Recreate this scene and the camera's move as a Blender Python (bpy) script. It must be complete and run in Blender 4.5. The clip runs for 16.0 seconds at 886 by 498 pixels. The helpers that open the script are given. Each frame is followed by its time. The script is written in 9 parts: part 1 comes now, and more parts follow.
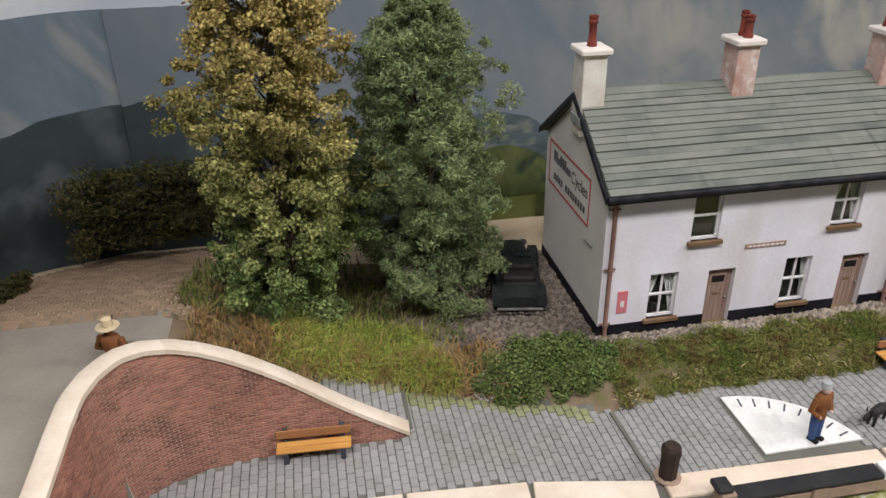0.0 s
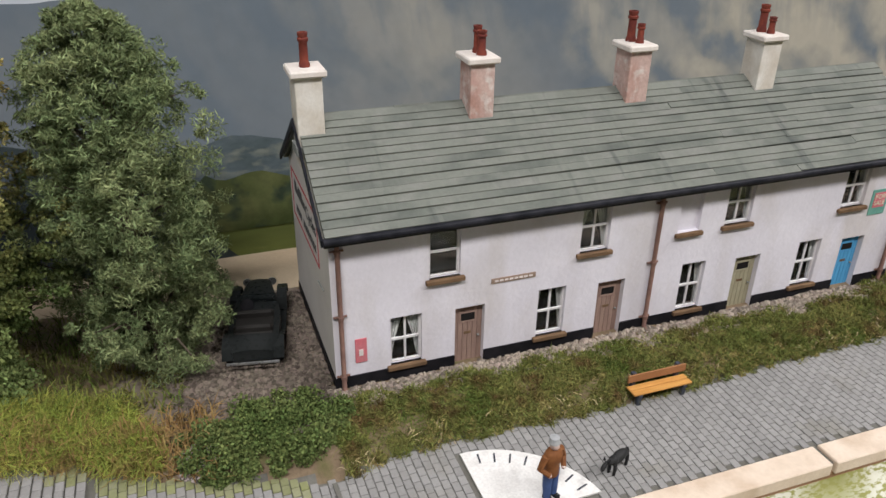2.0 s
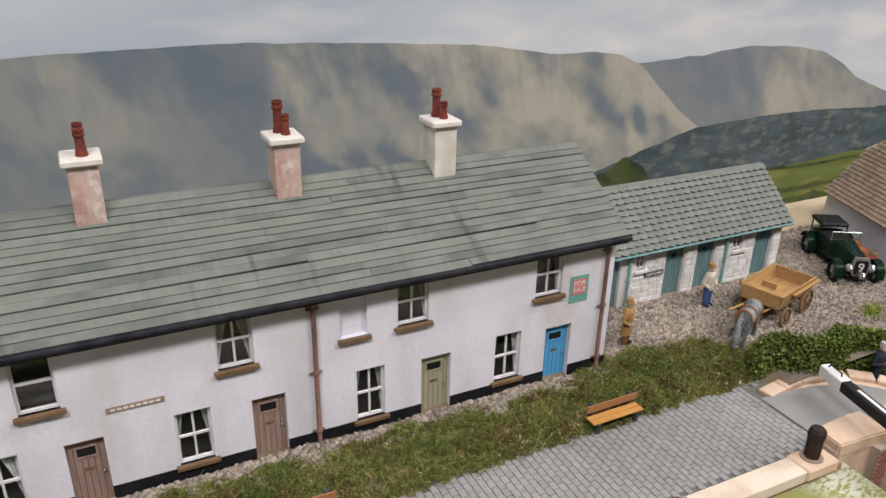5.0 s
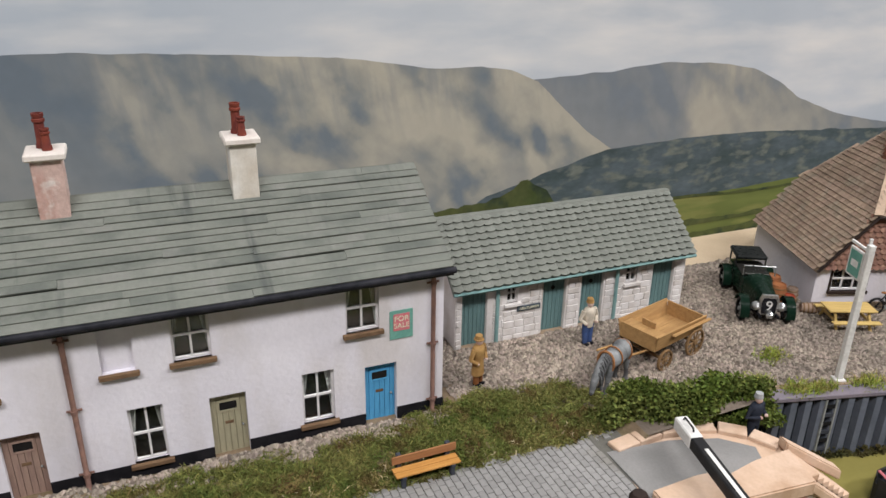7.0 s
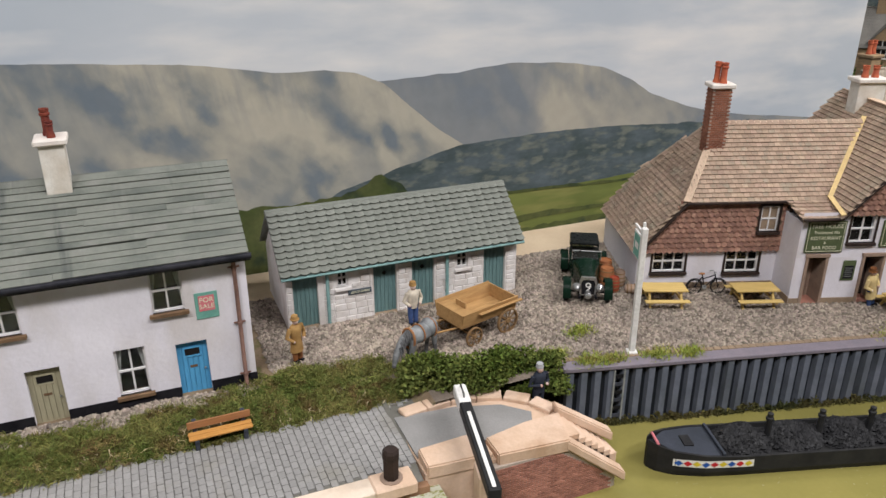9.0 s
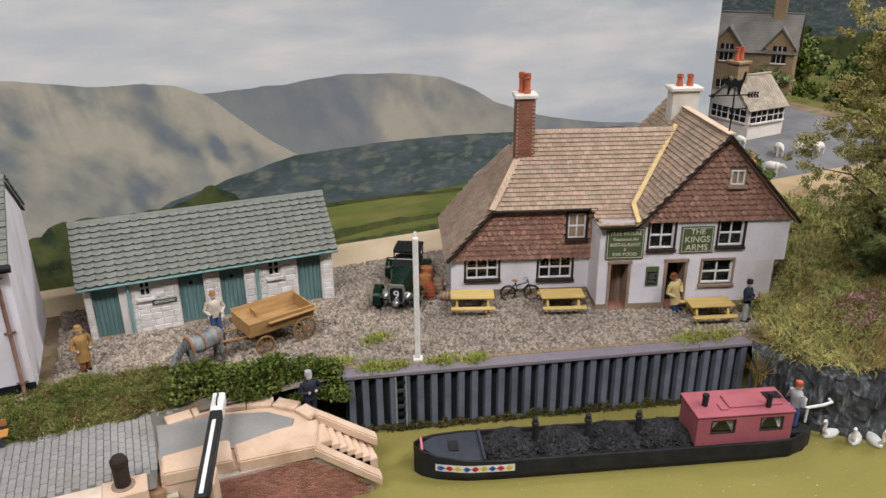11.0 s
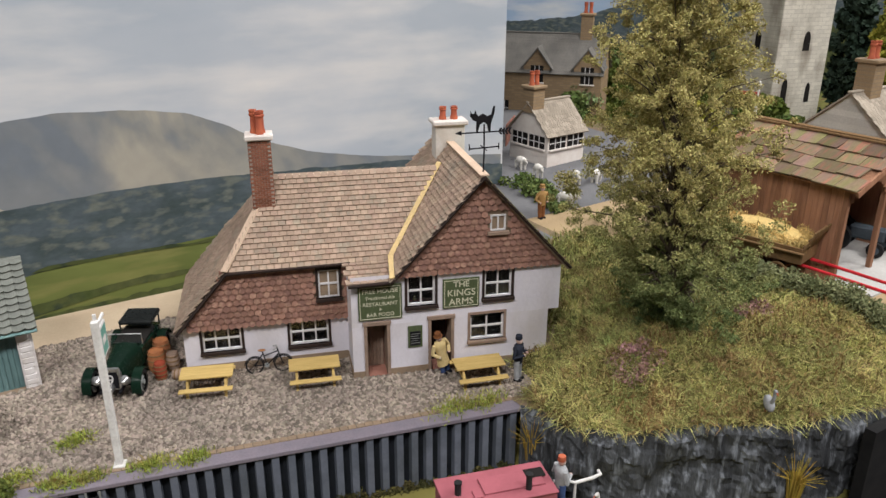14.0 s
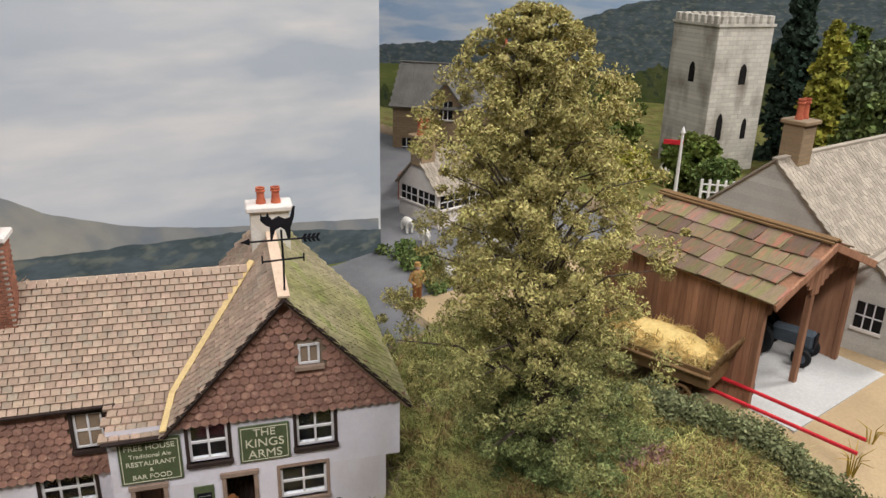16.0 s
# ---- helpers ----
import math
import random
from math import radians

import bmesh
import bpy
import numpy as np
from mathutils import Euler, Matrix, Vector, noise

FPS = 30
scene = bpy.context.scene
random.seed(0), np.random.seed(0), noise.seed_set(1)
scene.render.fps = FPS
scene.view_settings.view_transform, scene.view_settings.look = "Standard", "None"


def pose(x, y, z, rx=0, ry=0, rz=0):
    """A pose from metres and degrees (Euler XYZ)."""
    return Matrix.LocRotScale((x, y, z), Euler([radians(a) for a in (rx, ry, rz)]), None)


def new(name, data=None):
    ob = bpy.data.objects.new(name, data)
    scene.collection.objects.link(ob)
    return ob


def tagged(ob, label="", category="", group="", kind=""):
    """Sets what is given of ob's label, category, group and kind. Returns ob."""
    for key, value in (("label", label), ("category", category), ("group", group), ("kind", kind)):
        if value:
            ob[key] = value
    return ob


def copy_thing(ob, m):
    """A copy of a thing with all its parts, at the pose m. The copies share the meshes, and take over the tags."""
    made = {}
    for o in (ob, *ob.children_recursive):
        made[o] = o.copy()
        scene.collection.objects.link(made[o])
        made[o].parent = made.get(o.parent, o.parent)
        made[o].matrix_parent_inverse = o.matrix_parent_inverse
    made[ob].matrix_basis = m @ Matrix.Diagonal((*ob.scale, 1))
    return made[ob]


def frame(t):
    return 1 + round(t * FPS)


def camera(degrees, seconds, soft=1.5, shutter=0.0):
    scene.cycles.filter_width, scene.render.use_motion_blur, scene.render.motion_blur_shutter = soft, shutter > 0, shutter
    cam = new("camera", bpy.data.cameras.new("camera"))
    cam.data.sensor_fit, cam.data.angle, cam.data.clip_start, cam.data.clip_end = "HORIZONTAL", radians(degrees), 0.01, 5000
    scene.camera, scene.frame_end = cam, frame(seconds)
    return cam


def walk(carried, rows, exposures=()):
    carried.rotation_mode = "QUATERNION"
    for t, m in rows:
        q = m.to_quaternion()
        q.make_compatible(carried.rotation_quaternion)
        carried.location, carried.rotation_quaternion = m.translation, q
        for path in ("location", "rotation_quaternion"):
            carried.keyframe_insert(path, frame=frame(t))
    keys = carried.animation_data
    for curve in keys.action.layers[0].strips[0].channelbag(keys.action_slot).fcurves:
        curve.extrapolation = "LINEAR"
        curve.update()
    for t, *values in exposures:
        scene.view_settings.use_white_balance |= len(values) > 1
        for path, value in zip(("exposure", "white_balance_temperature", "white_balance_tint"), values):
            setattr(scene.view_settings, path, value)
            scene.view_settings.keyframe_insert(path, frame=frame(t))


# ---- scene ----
cam = camera(60.4, 16.0)
# The layout is a model at 1:76; the plan below is in full-size metres, K brings it to the model's size.
K = 1 / 76.0
METRES, EYE, TILT, LEAN, TURN = 57.1 * K, 14.7 * K, 0.0, 0.0, -10.0
ROWS = [
    (0.0, 0.0, 0.0, 0.0, -0.53, -27.58, 1.01),
    (0.5, 0.0234, 0.0198, -0.0131, -1.46, -27.56, 0.6),
    (1.0, 0.0481, 0.0332, -0.0071, -4.23, -27.45, -0.41),
    (1.5, 0.0749, 0.043, -0.0031, -7.14, -27.48, -0.82),
    (2.0, 0.0883, 0.0479, -0.0022, -9.66, -27.68, -0.7),
    (2.5, 0.1051, 0.0458, 0.0051, -11.44, -27.93, -0.43),
    (3.0, 0.1219, 0.0565, 0.0052, -13.08, -27.86, -0.27),
    (3.5, 0.1486, 0.0605, 0.0057, -14.02, -27.75, -0.4),
    (4.0, 0.1783, 0.0597, 0.0119, -14.91, -26.65, -0.58),
    (4.5, 0.2034, 0.0661, 0.0109, -15.77, -25.16, -0.86),
    (5.0, 0.2421, 0.0665, 0.0105, -15.97, -24.03, -1.14),
    (7.5, 0.3895, 0.0661, 0.0009, -12.04, -22.63, -0.75),
    (8.0, 0.4002, 0.049, 0.0033, -12.77, -22.75, -0.1),
    (8.5, 0.4557, 0.0238, 0.0114, -13.08, -22.86, 0.06),
    (9.0, 0.4877, 0.0021, 0.0138, -12.62, -22.77, -0.04),
    (9.5, 0.5379, -0.011, 0.021, -11.71, -22.6, -0.1),
    (12.0, 0.6566, -0.043, 0.0202, -14.06, -22.18, 0.91),
    (12.5, 0.6697, -0.0365, 0.0197, -14.98, -21.78, 0.96),
    (13.0, 0.6928, -0.0256, 0.0156, -17.14, -21.29, 0.65),
    (13.5, 0.72, -0.0066, 0.0139, -20.07, -21.2, 0.29),
    (14.0, 0.7492, 0.0153, 0.019, -22.37, -21.27, -0.14),
    (14.5, 0.7803, 0.0308, 0.0213, -23.64, -21.13, -0.71),
    (15.0, 0.8146, 0.0303, 0.0273, -24.09, -20.85, -1.27),
    (15.5, 0.8496, 0.0529, 0.0314, -24.49, -20.83, -1.41),
    (16.0, 0.8794, 0.1096, 0.0383, -25.13, -20.72, -1.29),
]
walk(cam, [(t, pose(0, 0, EYE, TILT, LEAN, TURN) @ pose(METRES * x, METRES * y, METRES * z, 90 + pitch, roll, yaw)) for t, x, y, z, yaw, pitch, roll in ROWS])

# ---- light: the hall's ceiling lamps ----
world = bpy.data.worlds.new("hall_air")
scene.world = world
world.use_nodes = True
world.node_tree.nodes["Background"].inputs[0].default_value = (0.9, 0.95, 1.0, 1)
world.node_tree.nodes["Background"].inputs[1].default_value = 0.12
LAMPS = [(-0.45, -0.85, 1.75, 43), (1.2, -1.0, 1.75, 33), (2.4, -0.25, 1.75, 50), (0.9, 0.95, 1.75, 12)]
for lx, ly, lz, watts in LAMPS:
    lamp = new("ceiling_lamp_light", bpy.data.lights.new("ceiling_lamp_light", "AREA"))
    lamp.data.shape, lamp.data.size, lamp.data.size_y = "RECTANGLE", 1.0, 0.3
    lamp.data.energy, lamp.data.color = watts, (1.0, 0.975, 0.97)
    lamp.matrix_world = pose(lx, ly, lz)

# ---- materials ----
def node(nt, kind, **kw):
    n = nt.nodes.new(kind)
    for k, v in kw.items():
        n.inputs[k].default_value = v
    return n


def math_node(nt, op, a, b):
    n = nt.nodes.new("ShaderNodeMath")
    n.operation = op
    for i, v in enumerate((a, b)):
        if isinstance(v, (int, float)):
            n.inputs[i].default_value = v
        else:
            nt.links.new(v, n.inputs[i])
    return n.outputs[0]


def mix_node(nt, fac, a, b, mode="MIX"):
    n = nt.nodes.new("ShaderNodeMix")
    n.data_type, n.blend_type = "RGBA", mode
    for i, v in ((0, fac), (6, a), (7, b)):
        if isinstance(v, (int, float)):
            n.inputs[i].default_value = v
        elif isinstance(v, tuple):
            n.inputs[i].default_value = (*v, 1)
        else:
            nt.links.new(v, n.inputs[i])
    return n.outputs[2]


def ramp_node(nt, fac, lo, hi):
    n = nt.nodes.new("ShaderNodeMapRange")
    n.inputs[1].default_value, n.inputs[2].default_value = lo, hi
    nt.links.new(fac, n.inputs[0])
    return n.outputs[0]


def coords(nt, stretch=(1, 1, 1), turn=(0, 0, 0)):
    """Object coordinates in full-size metres, turned first and then stretched."""
    tc = nt.nodes.new("ShaderNodeTexCoord")
    out = tc.outputs["Object"]
    if any(turn):
        mr = nt.nodes.new("ShaderNodeMapping")
        mr.inputs["Rotation"].default_value = [radians(v) for v in turn]
        nt.links.new(out, mr.inputs[0])
        out = mr.outputs[0]
    mp = nt.nodes.new("ShaderNodeMapping")
    mp.inputs["Scale"].default_value = [v / K for v in stretch]
    nt.links.new(out, mp.inputs[0])
    return mp.outputs[0]


def noise_node(nt, vec, scale, detail=4, w=None):
    n = nt.nodes.new("ShaderNodeTexNoise")
    n.noise_dimensions = "4D"
    n.inputs["Scale"].default_value, n.inputs["Detail"].default_value = scale, detail
    nt.links.new(vec, n.inputs["Vector"])
    if w is not None:
        nt.links.new(w, n.inputs["W"])
    return n.outputs[0]


def mat(name, c1, c2=None, scale=1.5, rough=0.85, fine=14, grain=0.25, bump=0.25, rnd=0.0, island=0.0, hue=0.0,
        metal=0.0, stretch=(1, 1, 1), turn=(0, 0, 0), stain=None, third=None, ior=1.18, deep=0.03):
    """A procedural surface: two colours blended by large noise, fine grain, relief, variation per piece and stains."""
    m = bpy.data.materials.new(name)
    m.use_nodes = True
    nt = m.node_tree
    bsdf = nt.nodes["Principled BSDF"]
    info = nt.nodes.new("ShaderNodeObjectInfo")
    w = math_node(nt, "MULTIPLY", info.outputs["Random"], 40.0)
    vec = coords(nt, stretch, turn)
    big = noise_node(nt, vec, scale, 4, w)
    small = noise_node(nt, vec, fine, 5, w)
    c2 = c2 or tuple(v * 0.75 for v in c1)
    col = mix_node(nt, ramp_node(nt, big, 0.35, 0.65), c1, c2)
    if third:
        other = noise_node(nt, vec, scale * 2.3, 3, w)
        col = mix_node(nt, ramp_node(nt, other, 0.52, 0.66), col, third)
    if stain:
        sc, ss, amount = stain
        blot = noise_node(nt, coords(nt, (1, 1, 0.35)), ss, 5, w)
        col = mix_node(nt, math_node(nt, "MULTIPLY", ramp_node(nt, blot, 0.5, 0.72), amount), col, sc)
    value = math_node(nt, "ADD", math_node(nt, "MULTIPLY", math_node(nt, "SUBTRACT", small, 0.5), grain * 2), 1.0)
    hsv = nt.nodes.new("ShaderNodeHueSaturation")
    if rnd:
        value = math_node(nt, "MULTIPLY", value, math_node(nt, "ADD", math_node(nt, "MULTIPLY", info.outputs["Random"], rnd * 2), 1 - rnd))
    if island:
        geo = nt.nodes.new("ShaderNodeNewGeometry")
        r = geo.outputs["Random Per Island"]
        value = math_node(nt, "MULTIPLY", value, math_node(nt, "ADD", math_node(nt, "MULTIPLY", r, island * 2), 1 - island))
        if hue:
            r2 = math_node(nt, "FRACT", math_node(nt, "MULTIPLY", r, 37.0), 0.0)
            nt.links.new(math_node(nt, "ADD", math_node(nt, "MULTIPLY", r2, hue * 2), 0.5 - hue), hsv.inputs["Hue"])
    nt.links.new(value, hsv.inputs["Value"])
    nt.links.new(col, hsv.inputs["Color"])
    nt.links.new(hsv.outputs[0], bsdf.inputs["Base Color"])
    bsdf.inputs["Metallic"].default_value = metal
    bsdf.inputs["IOR"].default_value = ior
    nt.links.new(math_node(nt, "ADD", math_node(nt, "MULTIPLY", math_node(nt, "SUBTRACT", small, 0.5), 0.3), rough), bsdf.inputs["Roughness"])
    if bump:
        bn = nt.nodes.new("ShaderNodeBump")
        bn.inputs["Strength"].default_value, bn.inputs["Distance"].default_value = bump, deep * K
        nt.links.new(small, bn.inputs["Height"])
        nt.links.new(bn.outputs[0], bsdf.inputs["Normal"])
    return m


def brick_mat(name, c1, c2, mortar, w, h, rough=0.9, turn=(90, 0, 0), stain=None):
    """Coursed masonry for walls that stay far off."""
    m = mat(name, c1, c2, rough=rough)
    nt = m.node_tree
    bt = nt.nodes.new("ShaderNodeTexBrick")
    nt.links.new(coords(nt, (1, 1, 1), turn), bt.inputs["Vector"])
    bt.inputs["Color1"].default_value, bt.inputs["Color2"].default_value, bt.inputs["Mortar"].default_value = (*c1, 1), (*c2, 1), (*mortar, 1)
    bt.inputs["Scale"].default_value, bt.inputs["Brick Width"].default_value, bt.inputs["Row Height"].default_value = 1.0, w, h
    bt.inputs["Mortar Size"].default_value = 0.02
    col = bt.outputs["Color"]
    if stain:
        blot = noise_node(nt, coords(nt, (1, 1, 0.5)), stain[1], 6)
        col = mix_node(nt, math_node(nt, "MULTIPLY", ramp_node(nt, blot, 0.45, 0.7), stain[2]), col, stain[0])
    hsv = [n for n in nt.nodes if n.type == "HUE_SAT"][0]
    nt.links.new(col, hsv.inputs["Color"])
    return m


def streak(material, colour, amount, wide=2.4, lo=0.56, hi=0.7):
    """Dirty runs down a roof slope, carried across its separate courses."""
    nt = material.node_tree
    geo = nt.nodes.new("ShaderNodeNewGeometry")
    mp = nt.nodes.new("ShaderNodeMapping")
    mp.inputs["Scale"].default_value = (wide / K, 0.28 / K, 0.28 / K)
    nt.links.new(geo.outputs["Position"], mp.inputs[0])
    run = noise_node(nt, mp.outputs[0], 1.0, 4)
    mp2 = nt.nodes.new("ShaderNodeMapping")
    mp2.inputs["Scale"].default_value = [0.35 / K] * 3
    nt.links.new(geo.outputs["Position"], mp2.inputs[0])
    where = ramp_node(nt, noise_node(nt, mp2.outputs[0], 1.0, 3), 0.42, 0.6)
    hsv = [n for n in nt.nodes if n.type == "HUE_SAT"][0]
    col = hsv.inputs["Color"].links[0].from_socket
    f = math_node(nt, "MULTIPLY", math_node(nt, "MULTIPLY", ramp_node(nt, run, lo, hi), where), amount)
    nt.links.new(mix_node(nt, f, col, colour), hsv.inputs["Color"])
    return material


def glass_mat():
    m = bpy.data.materials.new("window_glass")
    m.use_nodes = True
    b = m.node_tree.nodes["Principled BSDF"]
    b.inputs["Base Color"].default_value = (0.9, 0.95, 0.95, 1)
    b.inputs["Roughness"].default_value, b.inputs["IOR"].default_value = 0.05, 1.35
    b.inputs["Transmission Weight"].default_value = 1.0
    return m


M = {
    "render": mat("white_render", (0.74, 0.715, 0.77), (0.67, 0.645, 0.70), 0.6, 0.8, 7, 0.06, 0.5, stain=((0.47, 0.42, 0.37), 0.6, 0.5)),
    # Darker render for the left gable, its turn from the light painted in.
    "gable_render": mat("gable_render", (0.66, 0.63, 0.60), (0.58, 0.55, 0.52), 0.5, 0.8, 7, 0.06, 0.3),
    "tar": mat("tar_plinth", (0.009, 0.009, 0.011), (0.018, 0.017, 0.02), 2, 0.6, 12, 0.3, 0.4),
    "gutter": mat("black_gutter", (0.011, 0.012, 0.016), (0.03, 0.03, 0.037), 2, 0.45, 10, 0.3, 0.1),
    "slate": mat("grey_green_slate", (0.195, 0.205, 0.18), (0.155, 0.167, 0.147), 0.45, 0.65, 9, 0.16, 0.3, rnd=0.03, stain=((0.085, 0.095, 0.088), 0.45, 0.7), third=(0.205, 0.21, 0.19)),
    "pantile": mat("grey_green_pantile", (0.215, 0.225, 0.20), (0.175, 0.187, 0.165), 1.5, 0.7, 12, 0.2, 0.25, rnd=0.07),
    "lead": mat("lead_flashing", (0.30, 0.31, 0.30), (0.22, 0.23, 0.22), 3, 0.6),
    "chim_white": mat("limewashed_chimney", (0.72, 0.69, 0.64), (0.60, 0.55, 0.48), 1.6, 0.85, 10, 0.12, 0.4, stain=((0.42, 0.33, 0.24), 0.9, 0.6)),
    "chim_pink": mat("worn_pink_brick", (0.60, 0.43, 0.385), (0.50, 0.36, 0.32), 1.6, 0.9, 9, 0.25, 0.6, stain=((0.36, 0.165, 0.12), 1.3, 0.75), third=(0.66, 0.58, 0.54)),
    "cap": mat("cream_cap_stone", (0.76, 0.71, 0.66), (0.68, 0.61, 0.56), 2, 0.8, 12, 0.1, 0.3),
    "pot": mat("terracotta_pot", (0.22, 0.055, 0.035), (0.13, 0.035, 0.03), 3, 0.6, 14, 0.25, 0.2),
    "pot_red": mat("orange_pot", (0.50, 0.14, 0.07), (0.38, 0.10, 0.06), 3, 0.7, 14, 0.2, 0.2),
    "pipe": mat("rusty_brown_pipe", (0.24, 0.14, 0.11), (0.17, 0.10, 0.085), 4, 0.55, 14, 0.25, 0.15),
    "frame_white": mat("white_frame_paint", (0.72, 0.70, 0.70), (0.62, 0.60, 0.60), 4, 0.55, 14, 0.1, 0.1),
    "curtain": mat("curtain_cloth", (0.46, 0.44, 0.43), (0.36, 0.34, 0.32), 3, 0.95, 30, 0.2, 0.2),
    "sill": mat("brown_stone_sill", (0.19, 0.12, 0.07), (0.13, 0.08, 0.048), 2.5, 0.85, 12, 0.25, 0.4),
    # Near-black colour standing for the unlit depth behind openings.
    "inside": mat("unlit_interior_black", (0.012, 0.011, 0.011), (0.02, 0.018, 0.017), 1, 0.9),
    "door_brown": mat("faded_brown_door", (0.34, 0.235, 0.19), (0.27, 0.18, 0.15), 2, 0.75, 10, 0.2, 0.3, stretch=(4, 4, 0.6)),
    "door_khaki": mat("khaki_door", (0.38, 0.35, 0.24), (0.32, 0.29, 0.2), 2, 0.75, 10, 0.15, 0.3, stretch=(4, 4, 0.6)),
    "door_blue": mat("bright_blue_door", (0.10, 0.36, 0.62), (0.08, 0.30, 0.54), 2, 0.55, 10, 0.12, 0.2, stretch=(4, 4, 0.6)),
    "teal": mat("teal_door_paint", (0.155, 0.255, 0.255), (0.11, 0.19, 0.195), 2, 0.65, 9, 0.25, 0.3, stretch=(5, 5, 0.5)),
    "teal_trim": mat("pale_teal_trim", (0.22, 0.36, 0.35), (0.16, 0.28, 0.28), 3, 0.65),
    "stone_white": mat("whitewashed_stone", (0.74, 0.71, 0.70), (0.64, 0.60, 0.58), 1.3, 0.9, 8, 0.12, 0.6, rnd=0.05, stain=((0.44, 0.38, 0.32), 0.9, 0.6)),
    "pink_sign": mat("pink_red_sign", (0.60, 0.16, 0.19), (0.55, 0.2, 0.22), 3, 0.6),
    "pale": mat("pale_paint", (0.74, 0.68, 0.66), (0.68, 0.62, 0.6), 3, 0.7),
    "sale_green": mat("sale_board_green", (0.16, 0.36, 0.30), (0.13, 0.31, 0.26), 3, 0.6),
    "sign_green": mat("dark_green_sign", (0.095, 0.12, 0.06), (0.08, 0.10, 0.05), 3, 0.6),
    "cream": mat("cream_lettering", (0.68, 0.66, 0.5), (0.62, 0.6, 0.45), 6, 0.7, bump=0),
    "black_letter": mat("grey_black_lettering", (0.07, 0.07, 0.075), (0.1, 0.1, 0.1), 6, 0.7, bump=0),
    "red_line": mat("red_border_line", (0.45, 0.09, 0.10), (0.4, 0.09, 0.1), 5, 0.7, bump=0),
    "tile_roof": mat("brown_clay_tile", (0.43, 0.315, 0.235), (0.34, 0.25, 0.19), 0.8, 0.85, 10, 0.3, 0.4, rnd=0.16, third=(0.34, 0.28, 0.215)),
    "tile_roof_rest": mat("brown_clay_tiles_joined", (0.43, 0.315, 0.235), (0.34, 0.25, 0.19), 0.8, 0.85, 10, 0.3, 0.4, island=0.16, hue=0.008, third=(0.34, 0.28, 0.215)),
    "tile_moss": mat("mossy_clay_tiles", (0.30, 0.25, 0.17), (0.26, 0.25, 0.10), 0.35, 0.9, 10, 0.25, 0.3, island=0.2, third=(0.20, 0.22, 0.07)),
    "tile_hung": mat("red_brown_hung_tile", (0.31, 0.17, 0.125), (0.215, 0.12, 0.098), 1.6, 0.85, 10, 0.35, 0.4, rnd=0.16, third=(0.37, 0.225, 0.165)),
    "tile_hung_rest": mat("red_brown_hung_tiles_joined", (0.31, 0.17, 0.125), (0.215, 0.12, 0.098), 1.6, 0.85, 10, 0.35, 0.4, island=0.16, hue=0.008, third=(0.37, 0.225, 0.165)),
    "ridge_strip": mat("cream_card_ridge", (0.66, 0.50, 0.37), (0.58, 0.43, 0.32), 2, 0.85),
    "valley_strip": mat("yellow_valley_strip", (0.72, 0.54, 0.26), (0.65, 0.48, 0.24), 2, 0.8),
    "dark_wood": mat("black_brown_timber", (0.045, 0.03, 0.025), (0.03, 0.022, 0.02), 2, 0.7),
    "surround": mat("brown_timber_surround", (0.32, 0.23, 0.175), (0.25, 0.18, 0.14), 2, 0.8),
    "plinth_brown": mat("brown_plinth", (0.30, 0.22, 0.15), (0.24, 0.18, 0.13), 1.5, 0.9),
    "brick": mat("dusty_red_brick", (0.39, 0.185, 0.14), (0.26, 0.125, 0.098), 0.5, 0.9, 12, 0.2, 0.4, rnd=0.25),
    "brick_rest": mat("dusty_red_bricks_joined", (0.39, 0.185, 0.14), (0.26, 0.125, 0.098), 0.35, 0.9, 12, 0.2, 0.4, island=0.25, third=(0.19, 0.095, 0.075)),
    "mortar_pink": mat("pinkish_pale_mortar", (0.46, 0.33, 0.265), (0.36, 0.25, 0.20), 0.5, 0.95),
    "mortar": mat("grey_mortar", (0.42, 0.36, 0.31), (0.34, 0.29, 0.25), 1.0, 0.95),
    "coping": mat("pale_coping_stone", (0.70, 0.61, 0.52), (0.62, 0.52, 0.42), 1.2, 0.85, 10, 0.1, 0.3, stain=((0.46, 0.34, 0.24), 0.8, 0.5)),
    "lock_stone": mat("pinkish_lock_stone", (0.64, 0.48, 0.37), (0.56, 0.40, 0.29), 1.0, 0.85, 9, 0.12, 0.4, stain=((0.36, 0.22, 0.13), 0.8, 0.6)),
    "lock_coping": mat("cream_lock_coping", (0.69, 0.585, 0.485), (0.60, 0.49, 0.39), 0.8, 0.85, 9, 0.1, 0.4, stain=((0.36, 0.24, 0.15), 0.7, 0.6)),
    "wet_stone": mat("wet_brown_stone", (0.34, 0.20, 0.12), (0.26, 0.15, 0.09), 1.2, 0.7, 9, 0.2, 0.5),
    "sett": mat("blue_grey_sett", (0.285, 0.278, 0.272), (0.24, 0.235, 0.23), 0.5, 0.75, 14, 0.15, 0.35, rnd=0.08),
    "sett_rest": mat("blue_grey_setts_joined", (0.285, 0.278, 0.272), (0.24, 0.235, 0.23), 0.25, 0.75, 14, 0.15, 0.35, island=0.08, third=(0.235, 0.225, 0.205)),
    "sett_joint": mat("sett_joint_dirt", (0.15, 0.145, 0.13), (0.12, 0.115, 0.1), 1, 0.95),
    "sett_moss": mat("green_mossy_sett", (0.22, 0.235, 0.10), (0.26, 0.26, 0.17), 0.7, 0.9, 12, 0.2, 0.3, rnd=0.1),
